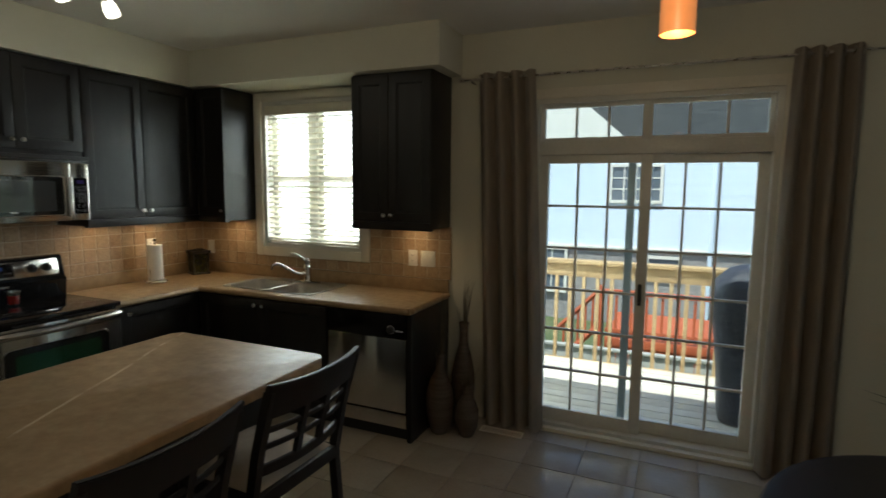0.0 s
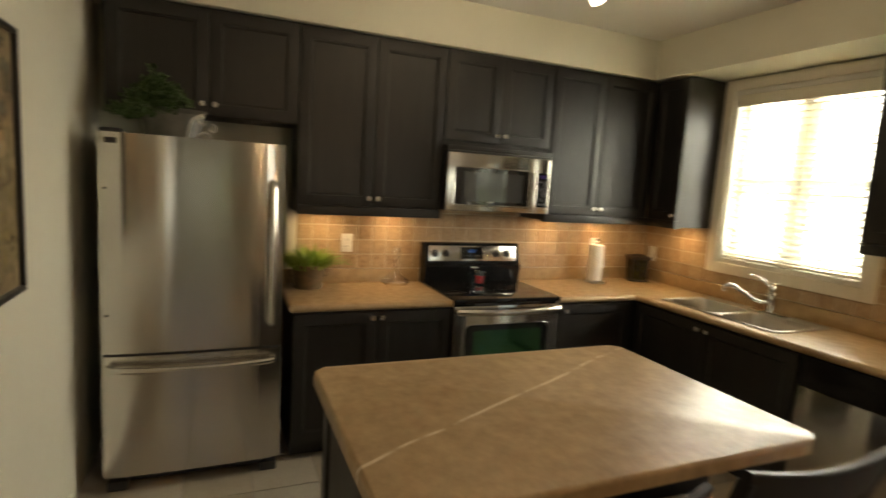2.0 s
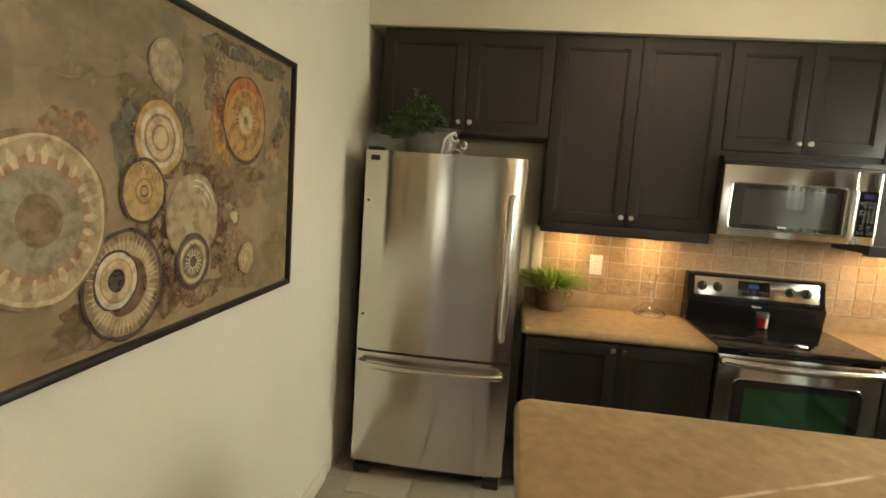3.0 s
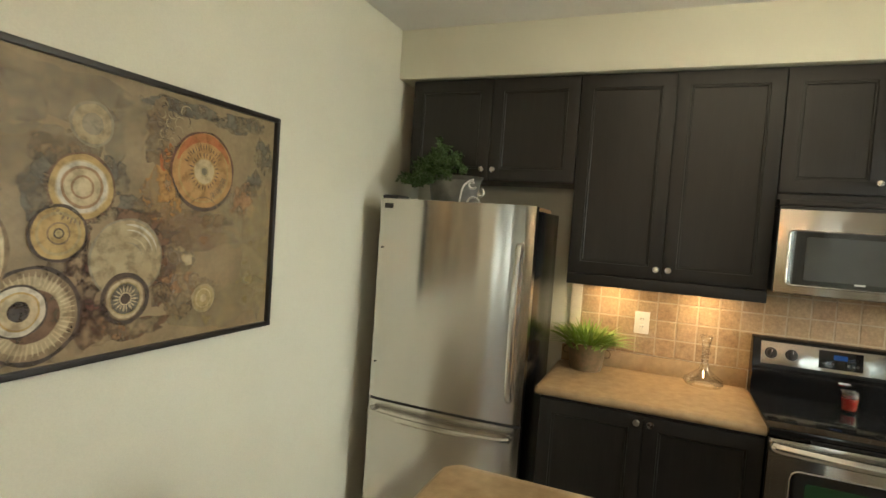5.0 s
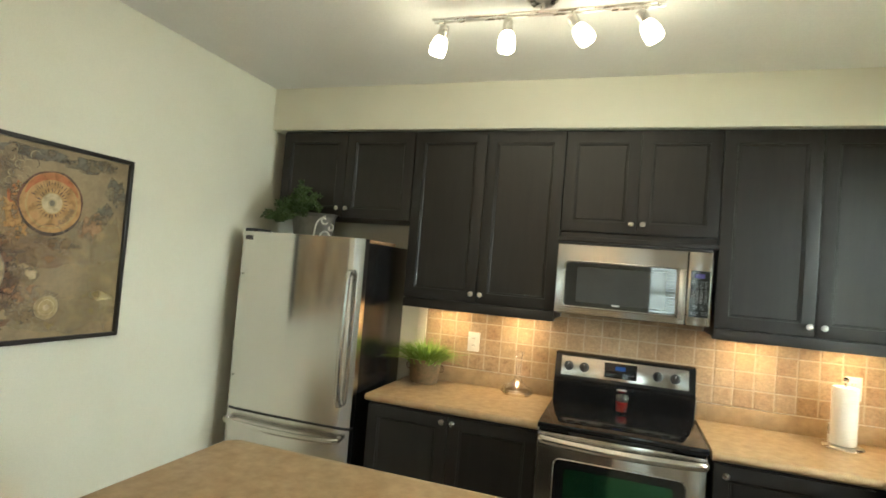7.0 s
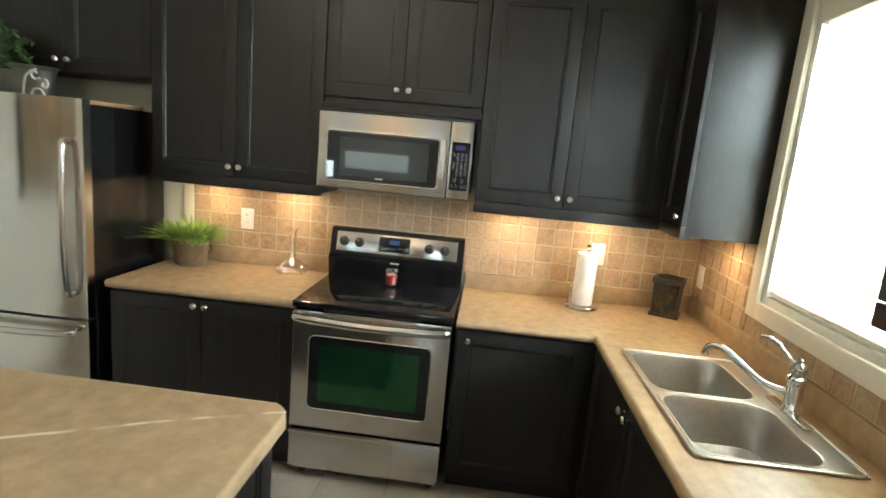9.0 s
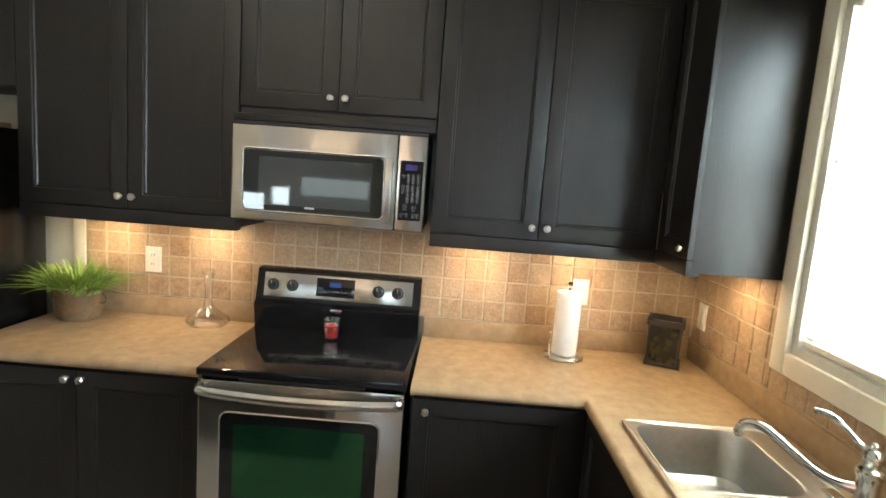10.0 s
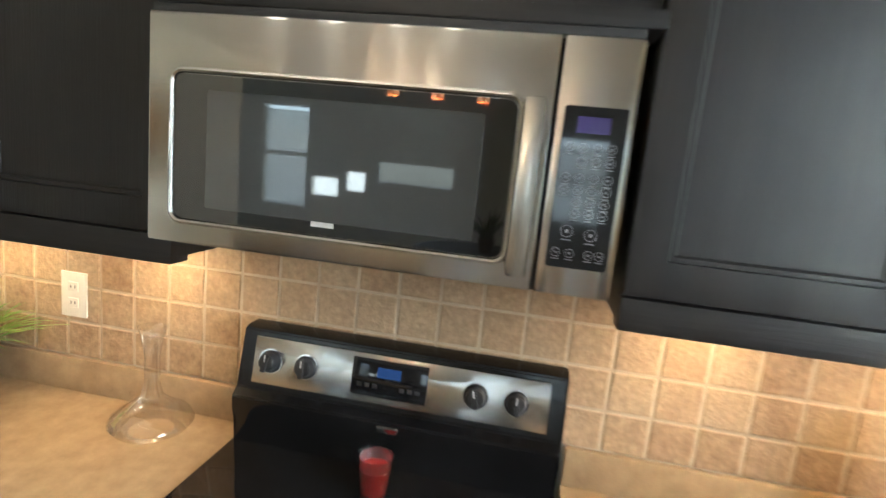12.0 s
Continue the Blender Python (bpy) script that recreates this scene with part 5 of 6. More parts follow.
# ---- worktop things ----
pot = thing("potted_grass", -3.36, 1.11, CT, "mossy tin pot of bright green grass on the worktop", "plant")
part("pot", alathe([(0.0, 0.0), (0.082, 0.0), (0.086, 0.006), (0.102, 0.135), (0.108, 0.146), (0.105, 0.151), (0.097, 0.144), (0.094, 0.125), (0.0, 0.122)], (-3.36, 1.11, CT + 0.0005), 26, close=False), moss_pot, pot, "mottled mossy tin pot")
for s in (-1, 1):
    part("pot_handle", atube(curve_pts([(-3.36, 1.11 + s * 0.105, CT + 0.12), (-3.36, 1.11 + s * 0.123, CT + 0.105), (-3.36, 1.11 + s * 0.12, CT + 0.08), (-3.36, 1.11 + s * 0.097, CT + 0.075)], 4), 0.003, 6), moss_pot, pot)
def blades(centre, count, r0, reach, height, width, seed, droop=0.5):
    rnd = random.Random(seed)
    bm = bmesh.new()
    for _ in range(count):
        a = rnd.uniform(0, 2 * math.pi)
        rr = r0 * math.sqrt(rnd.random())
        d = Vector((math.cos(a + rnd.uniform(-0.5, 0.5)), math.sin(a + rnd.uniform(-0.5, 0.5)), 0))
        p0 = Vector(centre) + Vector((rr * math.cos(a), rr * math.sin(a), 0))
        L_, H_ = reach * rnd.uniform(0.25, 1.0) * (0.4 + 0.6 * rr / r0), height * rnd.uniform(0.6, 1.0)
        side = d.cross(Vector((0, 0, 1))).normalized()
        prev = None
        n = 5
        for k in range(n + 1):
            t = k / n
            p = p0 + d * L_ * t ** 1.4 + Vector((0, 0, H_ * (t - droop * (L_ / reach) * t * t)))
            w = width * (1 - t) ** 0.7 * 0.5 + 0.0004
            ring = [bm.verts.new(p - side * w), bm.verts.new(p + Vector((0, 0, -w * 0.5))), bm.verts.new(p + side * w)]
            if prev:
                bm.faces.new((prev[0], prev[1], ring[1], ring[0]))
                bm.faces.new((prev[1], prev[2], ring[2], ring[1]))
            prev = ring
    return bm
part("grass", blades((-3.36, 1.11, CT + 0.12), 340, 0.1, 0.225, 0.19, 0.0135, 3, 0.72), grass_leaf, pot, "bright green grass blades")

dec = thing("decanter", -3.39, 1.695, CT, "clear glass wine decanter on the worktop", "decanter")
g = part("bowl", alathe([(0.05, 0.001), (0.084, 0.008), (0.096, 0.024), (0.088, 0.042), (0.055, 0.064), (0.026, 0.088)], (-3.39, 1.695, CT + 0.0005), 32, close=False), clear_glass, dec, "wide clear glass bowl")
g.visible_shadow = False
g = part("neck", alathe([(0.026, 0.088), (0.017, 0.125), (0.0175, 0.19), (0.024, 0.235), (0.033, 0.262), (0.0335, 0.2625), (0.031, 0.262)], (-3.39, 1.695, CT + 0.0005), 28, close=False), clear_glass, dec, "slim flared glass neck")
g.visible_shadow = False

tw = thing("paper_towel_holder", -3.35, 3.33, CT, "roll of white paper towel on a steel holder", "paper towel")
part("base", alathe([(0.0, 0.0), (0.085, 0.0), (0.088, 0.006), (0.082, 0.014), (0.02, 0.014), (0.0, 0.014)], (-3.35, 3.33, CT + 0.0005), 32), nickel, tw)
part("post", alathe([(0.0, 0.014), (0.006, 0.014), (0.006, 0.318), (0.009, 0.32), (0.013, 0.33), (0.013, 0.337), (0.007, 0.345), (0.0, 0.346)], (-3.35, 3.33, CT), 16), chrome, tw)
bm = bmesh.new()
rz0, rz1 = CT + 0.018, CT + 0.298
lathe(bm, [(0.02, 0.0), (0.052, 0.0), (0.0545, 0.004), (0.0545, 0.276), (0.052, 0.28), (0.02, 0.28), (0.02, 0.0)], (-3.35, 3.33, rz0), 36, close=False)
roll = part("roll", bm, paper, tw, "white embossed paper roll")
part("loose_sheet", atube([(-3.35 + 0.0555 * math.cos(a), 3.33 + 0.0555 * math.sin(a), rz0 + 0.14) for a in [1.1 + 0.05 * q for q in range(9)]], 0.002, 4, flat=68), paper, tw)
part("side_arm", atube(curve_pts([(-3.32, 3.262, CT + 0.01), (-3.315, 3.257, CT + 0.06), (-3.315, 3.257, CT + 0.115), (-3.313, 3.26, CT + 0.12)], 5), 0.004, 8), nickel, tw)

ln = thing("lantern", -3.415, 3.785, CT, "dark metal candle lantern with painted glass sides", "lantern")
LM = Matrix.Translation((-3.382, 3.785, CT)) @ Matrix.Rotation(radians(-24), 4, "Z") @ Matrix.Diagonal((0.85, 0.85, 1.06, 1))
part("base", box(bmesh.new(), -0.088, 0.088, -0.088, 0.088, 0.0, 0.014, 0.003, turn=LM), bronze, ln)
def frustum(bm, a, b, z0, z1, M):
    vs = [bm.verts.new(M @ Vector((sx * r, sy * r, z))) for z, r in ((z0, a), (z1, b)) for sx, sy in ((-1, -1), (1, -1), (1, 1), (-1, 1))]
    for q in ((0, 1, 5, 4), (1, 2, 6, 5), (2, 3, 7, 6), (3, 0, 4, 7), (0, 1, 2, 3), (4, 5, 6, 7)):
        bm.faces.new([vs[i] for i in q])
    return bm
part("glass", frustum(bmesh.new(), 0.066, 0.072, 0.014, 0.17, LM), lantern_glass, ln, "dark glass painted with leaves")
for sx in (-1, 1):
    for sy in (-1, 1):
        part("corner_post", atube([LM @ Vector((sx * 0.07, sy * 0.07, 0.012)), LM @ Vector((sx * 0.077, sy * 0.077, 0.175))], 0.006, 6), bronze, ln)
bm = bmesh.new()
for a, b, c_, d_ in ((-0.092, 0.092, -0.092, -0.074), (-0.092, 0.092, 0.074, 0.092), (-0.092, -0.074, -0.074, 0.074), (0.074, 0.092, -0.074, 0.074)):
    box(bm, a, b, c_, d_, 0.172, 0.196, 0.003, turn=LM)
part("top_rim", bm, bronze, ln, "dark metal rim round the open top")
part("bail", atube(curve_pts([LM @ Vector((0.0, -0.083, 0.19)), LM @ Vector((0.0, -0.04, 0.206)), LM @ Vector((0.0, 0.04, 0.206)), LM @ Vector((0.0, 0.083, 0.19))], 5), 0.0035, 6), bronze, ln)

# ---- outlets and switches ----
def plate_cover(side, u0, u1, v0, v1, duplex, label):
    F = on_x(-3.4995) if side == "x" else on_y(3.9495)
    def bx(a, b, c_, d_, w0, w1, bev, nm, m, par):
        p, q = F(a, c_, w0), F(b, d_, w1)
        return part(nm, abox(min(p[0], q[0]), max(p[0], q[0]), min(p[1], q[1]), max(p[1], q[1]), c_, d_, bevel=bev), m, par)
    ob = thing("wall_outlet" if duplex else "light_switch", *F((u0 + u1) / 2, v0, 0), label, "outlet" if duplex else "switch")
    bx(u0, u1, v0, v1, 0, 0.006, 0.002, "cover_plate", white_plastic, ob)
    n = max(1, round((u1 - u0) / 0.058))
    for k in range(n):
        um = u0 + (u1 - u0) * (k + 0.5) / n
        vm = (v0 + v1) / 2
        if duplex:
            for dv in (-0.022, 0.022):
                s = bx(um - 0.015, um + 0.015, vm + dv - 0.013, vm + dv + 0.013, 0.005, 0.008, 0.002, "socket", white_plastic, ob)
                for du in (-0.006, 0.006):
                    bx(um + du - 0.0012, um + du + 0.0012, vm + dv - 0.004, vm + dv + 0.005, 0.0075, 0.0085, 0, "slot", black_plastic, s)
        else:
            bx(um - 0.0165, um + 0.0165, vm - 0.033, vm + 0.033, 0.005, 0.009, 0.002, "rocker", white_plastic, ob)
    return ob
plate_cover("x", 1.338, 1.415, 1.115, 1.237, True, "white duplex outlet on the tiled splashback")
plate_cover("x", 3.375, 3.45, 1.12, 1.24, True, "white outlet behind the paper towel")
plate_cover("y", -3.435, -3.36, 1.07, 1.19, False, "white switch on the tiled splashback beside the lantern")
plate_cover("y", -1.38, -1.304, 1.09, 1.212, True, "white outlet on the tiled splashback")
plate_cover("y", -1.275, -1.158, 1.09, 1.21, False, "white double switch on the tiled splashback")

# ---- lamps under the wall cabinets ----
def puck(x, y):
    pk = thing("under_cabinet_light", x, y, 1.395, "small round under-cabinet lamp, lit warm", "lamp", "under-cabinet lamps")
    part("housing", alathe([(0.0, 0.0), (0.034, 0.0), (0.036, -0.004), (0.034, -0.009), (0.027, -0.010)], (x, y, 1.3945), 20, close=False), nickel, pk)
    part("lens", alathe([(0.0, -0.0075), (0.027, -0.0085)], (x, y, 1.3945), 20, close=False), puck_glow, pk, "glowing lens")
    lamp("under_cabinet_bulb", "AREA", Matrix.Translation((x, y, 1.382)), PUCK_W, (1.0, 0.63, 0.30), 0.05)
for x, y in ((-3.36, 1.22), (-3.36, 1.68), (-3.36, 2.92), (-3.36, 3.38), (-3.04, 3.81), (-1.31, 3.80)):
    puck(x, y)

# ---- track light ----
tr = thing("track_light", -2.25, 1.88, 2.74, "brushed metal bar light with four lit glass spot shades", "ceiling light")
part("canopy", alathe([(0.0, 0.0), (0.062, 0.0), (0.065, -0.012), (0.05, -0.026), (0.02, -0.03), (0.0, -0.03)], (-2.25, 1.88, CZ), 28), nickel, tr)
part("stem", atube([(-2.25, 1.88, 2.712), (-2.25, 1.88, 2.672)], 0.009, 10), nickel, tr)
for x, dz_ in ((-2.235, 0.0), (-2.265, 0.0)):
    part("bar", atube([(x, 1.42, 2.672), (x, 2.34, 2.672)], 0.0055, 10), nickel, tr)
for y, aim in ((1.47, (-0.25, -0.35, -1)), (1.745, (0.0, 0.0, -1)), (2.0, (-0.12, 0.75, -1)), (2.255, (-0.1, 0.6, -1))):
    d = Vector(aim).normalized()
    top_p = Vector((-2.25, y, 2.665))
    hd = part("spot_head", atube([top_p + Vector((0, 0, 0.01)), top_p - Vector((0, 0, 0.025))], 0.006, 8), nickel, tr)
    def along(profile, material, name, par, label=""):
        bm = alathe(profile, (0, 0, 0), 20, close=False)
        M = Matrix.Translation(top_p - Vector((0, 0, 0.025))) @ d.to_track_quat("Z", "Y").to_matrix().to_4x4()
        bmesh.ops.transform(bm, matrix=M, verts=bm.verts)
        return part(name, bm, material, par, label)
    along([(0.0, -0.012), (0.018, -0.012), (0.021, 0.0), (0.021, 0.038), (0.0, 0.038)], nickel, "lamp_cup", tr)
    sh = along([(0.021, 0.036), (0.03, 0.05), (0.036, 0.08), (0.035, 0.108), (0.028, 0.118), (0.0, 0.121)], shade_glow, "glass_shade", tr, "frosted glass shade, lit")
    sh.visible_shadow = False
    lamp("spot_bulb", "POINT", Matrix.Translation(top_p - Vector((0, 0, 0.025)) + d * 0.085), TRACK_W, (1.0, 0.80, 0.55), 0.03)

# ---- pendant over the dining side ----
ph = thing("pendant_light", 0.45, 1.77, CZ, "linear pendant light with amber glass cylinder shades", "pendant light")
part("canopy", abox(0.39, 0.51, 1.6, 1.95, CZ - 0.025, CZ - 0.0005, bevel=0.006), nickel, ph)
part("bar", atube([(0.45, 1.2, 2.31), (0.45, 2.11, 2.31)], 0.009, 10), nickel, ph)
for y in (1.66, 1.88):
    part("rod", atube([(0.45, y, 2.715), (0.45, y, 2.30)], 0.006, 8), nickel, ph)
for y in (1.29, 1.66, 2.03):
    part("cap", alathe([(0.0, 0.0), (0.012, 0.0), (0.014, -0.05), (0.049, -0.06), (0.049, -0.075), (0.0, -0.075)], (0.45, y, 2.31), 20), nickel, ph)
    lamp("pendant_bulb", "POINT", Matrix.Translation((0.45, y, 2.17)), PENDANT_W, (1.0, 0.68, 0.38), 0.025)
    s = part("shade", alathe([(0.047, 0.14), (0.047, 0.0), (0.0445, 0.0), (0.0445, 0.14)], (0.45, y, 2.105), 24, close=False), amber, ph, "amber glass cylinder shade")
    s.visible_shadow = False

# ---- painting ----
PX0, PX1, PZ0, PZ1 = -2.1, -0.62, 1.182, 2.014
pt = thing("painting", (PX0 + PX1) / 2, SY, PZ0, "large abstract painting of beige and rust circles in a black frame", "painting")
for a, b, c_, d_ in ((PX0, PX0 + 0.018, PZ0, PZ1), (PX1 - 0.018, PX1, PZ0, PZ1), (PX0 + 0.018, PX1 - 0.018, PZ0, PZ0 + 0.018), (PX0 + 0.018, PX1 - 0.018, PZ1 - 0.018, PZ1)):
    part("frame_bar", abox(a, b, SY + 0.001, SY + 0.038, c_, d_, bevel=0.002), frame_black, pt, "black frame")
canvas = mat("canvas_ground", (0.30, 0.235, 0.135), (0.165, 0.118, 0.064), rough=0.5, scale=4.5, contrast=(0.36, 0.7), fine=55, bump=0.25, depth=0.0015, detail=9, grain=(0.75, 1.2))
part("canvas", abox(PX0 + 0.018, PX1 - 0.018, SY + 0.002, SY + 0.022, PZ0 + 0.018, PZ1 - 0.018), canvas, pt, "mottled beige and brown canvas")
inks = {k: mat("paint_" + k, a, b, rough=0.5, scale=20, contrast=(0.36, 0.68), fine=110, bump=0.3, depth=0.001, detail=9) for k, a, b in (
    ("rust", (0.42, 0.12, 0.035), (0.36, 0.16, 0.05)), ("amber", (0.44, 0.27, 0.10), (0.40, 0.21, 0.075)), ("ochre", (0.47, 0.34, 0.135), (0.38, 0.25, 0.09)), ("gold", (0.40, 0.32, 0.15), (0.35, 0.27, 0.13)), ("cream", (0.56, 0.47, 0.30), (0.46, 0.36, 0.21)),
    ("white", (0.62, 0.58, 0.48), (0.50, 0.45, 0.34)), ("sand", (0.41, 0.34, 0.205), (0.33, 0.26, 0.145)), ("grey", (0.30, 0.265, 0.185), (0.23, 0.195, 0.13)), ("clay", (0.36, 0.225, 0.12), (0.29, 0.185, 0.105)), ("earth", (0.19, 0.13, 0.07), (0.25, 0.185, 0.105)),
    ("brown", (0.12, 0.062, 0.032), (0.18, 0.105, 0.055)), ("maroon", (0.09, 0.035, 0.022), (0.14, 0.06, 0.035)), ("umber", (0.07, 0.045, 0.03), (0.045, 0.035, 0.03)), ("slate", (0.10, 0.092, 0.07), (0.18, 0.16, 0.115)))}
def worn(m, low, high, sc, wide=(0.42, 0.6)):
    """The same paint, rubbed thin in places so that the ground shows through."""
    c_ = m.copy()
    nt = c_.node_tree
    co, nz, rg_ = nt.nodes.new("ShaderNodeTexCoord"), nt.nodes.new("ShaderNodeTexNoise"), nt.nodes.new("ShaderNodeMapRange")
    nz.inputs["Scale"].default_value, nz.inputs["Detail"].default_value, nz.inputs["Roughness"].default_value = sc, 7.0, 0.6
    rg_.inputs["From Min"].default_value, rg_.inputs["From Max"].default_value, rg_.inputs["To Min"].default_value, rg_.inputs["To Max"].default_value = *wide, low, high
    nt.links.new(co.outputs["Object"], nz.inputs["Vector"])
    nt.links.new(nz.outputs["Fac"], rg_.inputs["Value"])
    nt.links.new(rg_.outputs[0], nt.nodes["Principled BSDF"].inputs["Alpha"])
    return c_
thin = {k: worn(m, 0.0, 0.65, 9, (0.34, 0.7)) for k, m in inks.items()}
strong = {k: worn(m, 0.0, 0.95, 22, (0.36, 0.62)) for k, m in inks.items()}
inks = {k: worn(m, 0.6, 1.0, 30, (0.35, 0.55)) for k, m in inks.items()}
level = 0
def wobble(a, q, seed):
    return 1 + 0.014 * math.sin(3 * a + seed + q) + 0.009 * math.sin(7 * a + q)
def roundel(x, z, rings, seed=0.0):
    """A painted roundel: rings are (outer radius, paint), from the widest in, as one raised sheet."""
    global level
    level += 1
    names = []
    bm = bmesh.new()
    n = 64
    loops = []
    y = SY + 0.0262 + 0.0003 * level
    for q, (r, ink) in enumerate([rings[0]] + list(rings)):
        loops.append([bm.verts.new((x + r * wobble(2 * math.pi * k / n, q, seed) * math.cos(2 * math.pi * k / n), y - (0.001 if q == 0 else 0), z + r * wobble(2 * math.pi * k / n, q, seed) * math.sin(2 * math.pi * k / n))) for k in range(n)])
    for q, (r, ink) in enumerate(rings):
        if ink not in names:
            names.append(ink)
        m_ = names.index(ink)
        if q == 0:
            for k in range(n):
                bm.faces.new((loops[0][k], loops[0][(k + 1) % n], loops[1][(k + 1) % n], loops[1][k])).material_index = m_
        if q + 1 < len(rings):
            a_, b_ = loops[q + 1], loops[q + 2]
            for k in range(n):
                bm.faces.new((a_[k], a_[(k + 1) % n], b_[(k + 1) % n], b_[k])).material_index = m_
        else:
            bm.faces.new(loops[q + 1]).material_index = m_
    part("painted_circle", bm, [inks[k] for k in names], pt)
def ticks(x, z, r0, r1, count, ink, start=0.0, stop=360.0, width=0.0035, seed=1):
    """Short brush strokes set round a centre like the teeth of a gear."""
    rnd = random.Random(seed)
    bm = bmesh.new()
    y = SY + 0.0266 + 0.0003 * level
    for k in range(count):
        a = radians(start + (stop - start) * (k + rnd.uniform(-0.15, 0.15)) / count)
        ra, rb = r0 * rnd.uniform(0.97, 1.03), r1 * rnd.uniform(0.93, 1.04)
        ux, uz, w = math.cos(a), math.sin(a), width * rnd.uniform(0.6, 1.2) / 2
        ring = [(ra, -w * 0.5), ((ra + rb) / 2, -w), (rb, 0.0), ((ra + rb) / 2, w), (ra, w * 0.5)]
        bm.faces.new([bm.verts.new((x + r * ux - v * uz, y, z + r * uz + v * ux)) for r, v in ring])
    part("brush_stroke", bm, inks[ink], pt)
def arc(x, z, r, start, stop, width, ink):
    """A curved brush line."""
    bm = bmesh.new()
    y = SY + 0.0268 + 0.0003 * level
    prev = None
    for k in range(25):
        t = k / 24
        a = radians(start + (stop - start) * t)
        w = width * math.sin(math.pi * min(max(t, 0.04), 0.96)) ** 0.5 / 2
        ring = [bm.verts.new((x + (r + d) * math.cos(a), y, z + (r + d) * math.sin(a))) for d in (-w, w)]
        if prev:
            bm.faces.new((prev[0], prev[1], ring[1], ring[0]))
        prev = ring
    part("brush_line", bm, inks[ink], pt)
dabs = iter(range(1, 99))
def patch(x, z, rx, rz, ink, seed, set_=None):
    """An uneven dab of paint."""
    rnd = random.Random(seed)
    bm = bmesh.new()
    y = SY + 0.0221 + 0.00005 * next(dabs)
    n = 44
    ph1, ph2, ph3 = rnd.uniform(0, 6), rnd.uniform(0, 6), rnd.uniform(0, 6)
    top_ = []
    for k in range(n):
        a = 2 * math.pi * k / n
        r = 1 + 0.2 * math.sin(2 * a + ph1) + 0.13 * math.sin(5 * a + ph2) + 0.07 * math.sin(11 * a + ph3) + rnd.uniform(-0.05, 0.05)
        px, pz = x + rx * r * math.cos(a), z + rz * r * math.sin(a)
        top_.append(bm.verts.new((min(max(px, PX0 + 0.016), PX1 - 0.016), y, min(max(pz, PZ0 + 0.016), PZ1 - 0.016))))
    bm.faces.new(top_)
    part("painted_patch", bm, (set_ or thin)[ink], pt)
# broad tones of the ground, then the darker and warmer smears
for k, (x, z, rx, rz, ink) in enumerate(((-0.85, 1.82, 0.2, 0.15, "sand"), (-1.2, 1.9, 0.22, 0.09, "grey"), (-0.8, 1.35, 0.16, 0.14, "clay"), (-2.02, 1.5, 0.09, 0.24, "gold"), (-1.88, 1.3, 0.2, 0.09, "gold"), (-1.16, 1.75, 0.13, 0.09, "sand"),
                                         (-1.72, 1.56, 0.2, 0.06, "clay"), (-1.6, 1.48, 0.1, 0.1, "brown"), (-1.35, 1.28, 0.15, 0.07, "clay"), (-1.9, 1.6, 0.13, 0.1, "sand"), (-1.45, 1.86, 0.07, 0.1, "grey"), (-1.05, 1.3, 0.12, 0.07, "gold"))):
    patch(x, z, rx, rz, ink, 40 + k)
for k, (x, z, rx, rz, ink) in enumerate(((-1.66, 1.955, 0.13, 0.03, "slate"), (-1.9, 1.95, 0.12, 0.035, "slate"), (-2.03, 1.85, 0.045, 0.07, "slate"), (-1.98, 1.74, 0.04, 0.05, "slate"), (-1.56, 1.86, 0.055, 0.09, "earth"), (-1.5, 1.62, 0.06, 0.05, "slate"),
                                         (-1.57, 1.66, 0.075, 0.075, "amber"), (-1.61, 1.77, 0.035, 0.06, "rust"), (-1.44, 1.60, 0.12, 0.025, "brown"), (-1.61, 1.47, 0.035, 0.045, "maroon"), (-1.66, 1.475, 0.05, 0.035, "cream"), (-1.36, 1.45, 0.06, 0.07, "brown"),
                                         (-1.3, 1.46, 0.06, 0.03, "maroon"), (-1.11, 1.40, 0.05, 0.05, "maroon"), (-1.35, 1.37, 0.035, 0.09, "maroon"), (-1.1, 1.28, 0.09, 0.035, "brown"), (-1.6, 1.37, 0.04, 0.06, "brown"), (-1.66, 1.31, 0.05, 0.05, "earth"),
                                         (-1.28, 1.77, 0.08, 0.05, "earth"), (-1.22, 1.67, 0.04, 0.09, "slate"), (-1.42, 1.71, 0.04, 0.06, "slate"), (-1.52, 1.26, 0.1, 0.03, "brown"), (-0.86, 1.56, 0.05, 0.1, "brown"), (-1.78, 1.6, 0.1, 0.025, "earth"), (-1.33, 1.56, 0.03, 0.05, "brown"), (-1.36, 1.3, 0.07, 0.06, "maroon"), (-1.56, 1.55, 0.1, 0.035, "brown"), (-1.12, 1.24, 0.1, 0.03, "earth"), (-1.58, 1.43, 0.05, 0.09, "brown"), (-1.06, 1.66, 0.06, 0.05, "clay"), (-1.45, 1.27, 0.06, 0.03, "clay"), (-1.62, 1.71, 0.05, 0.09, "amber"), (-1.92, 1.68, 0.05, 0.06, "clay"), (-1.7, 1.38, 0.09, 0.04, "clay"))):
    patch(x, z, rx, rz, ink, 80 + k, strong)
for k in range(22):
    arc(-1.56 - 0.03 * (k % 4) - 0.006 * (k % 3), 1.80 + 0.0075 * k, 0.012 + 0.003 * (k % 4), 30 + 70 * (k % 5), 230 + 70 * (k % 5), 0.0035, "sand" if k % 3 else "umber")
roundel(-1.35, 1.846, [(0.062, "grey"), (0.054, "sand"), (0.03, "grey")], 0.3)
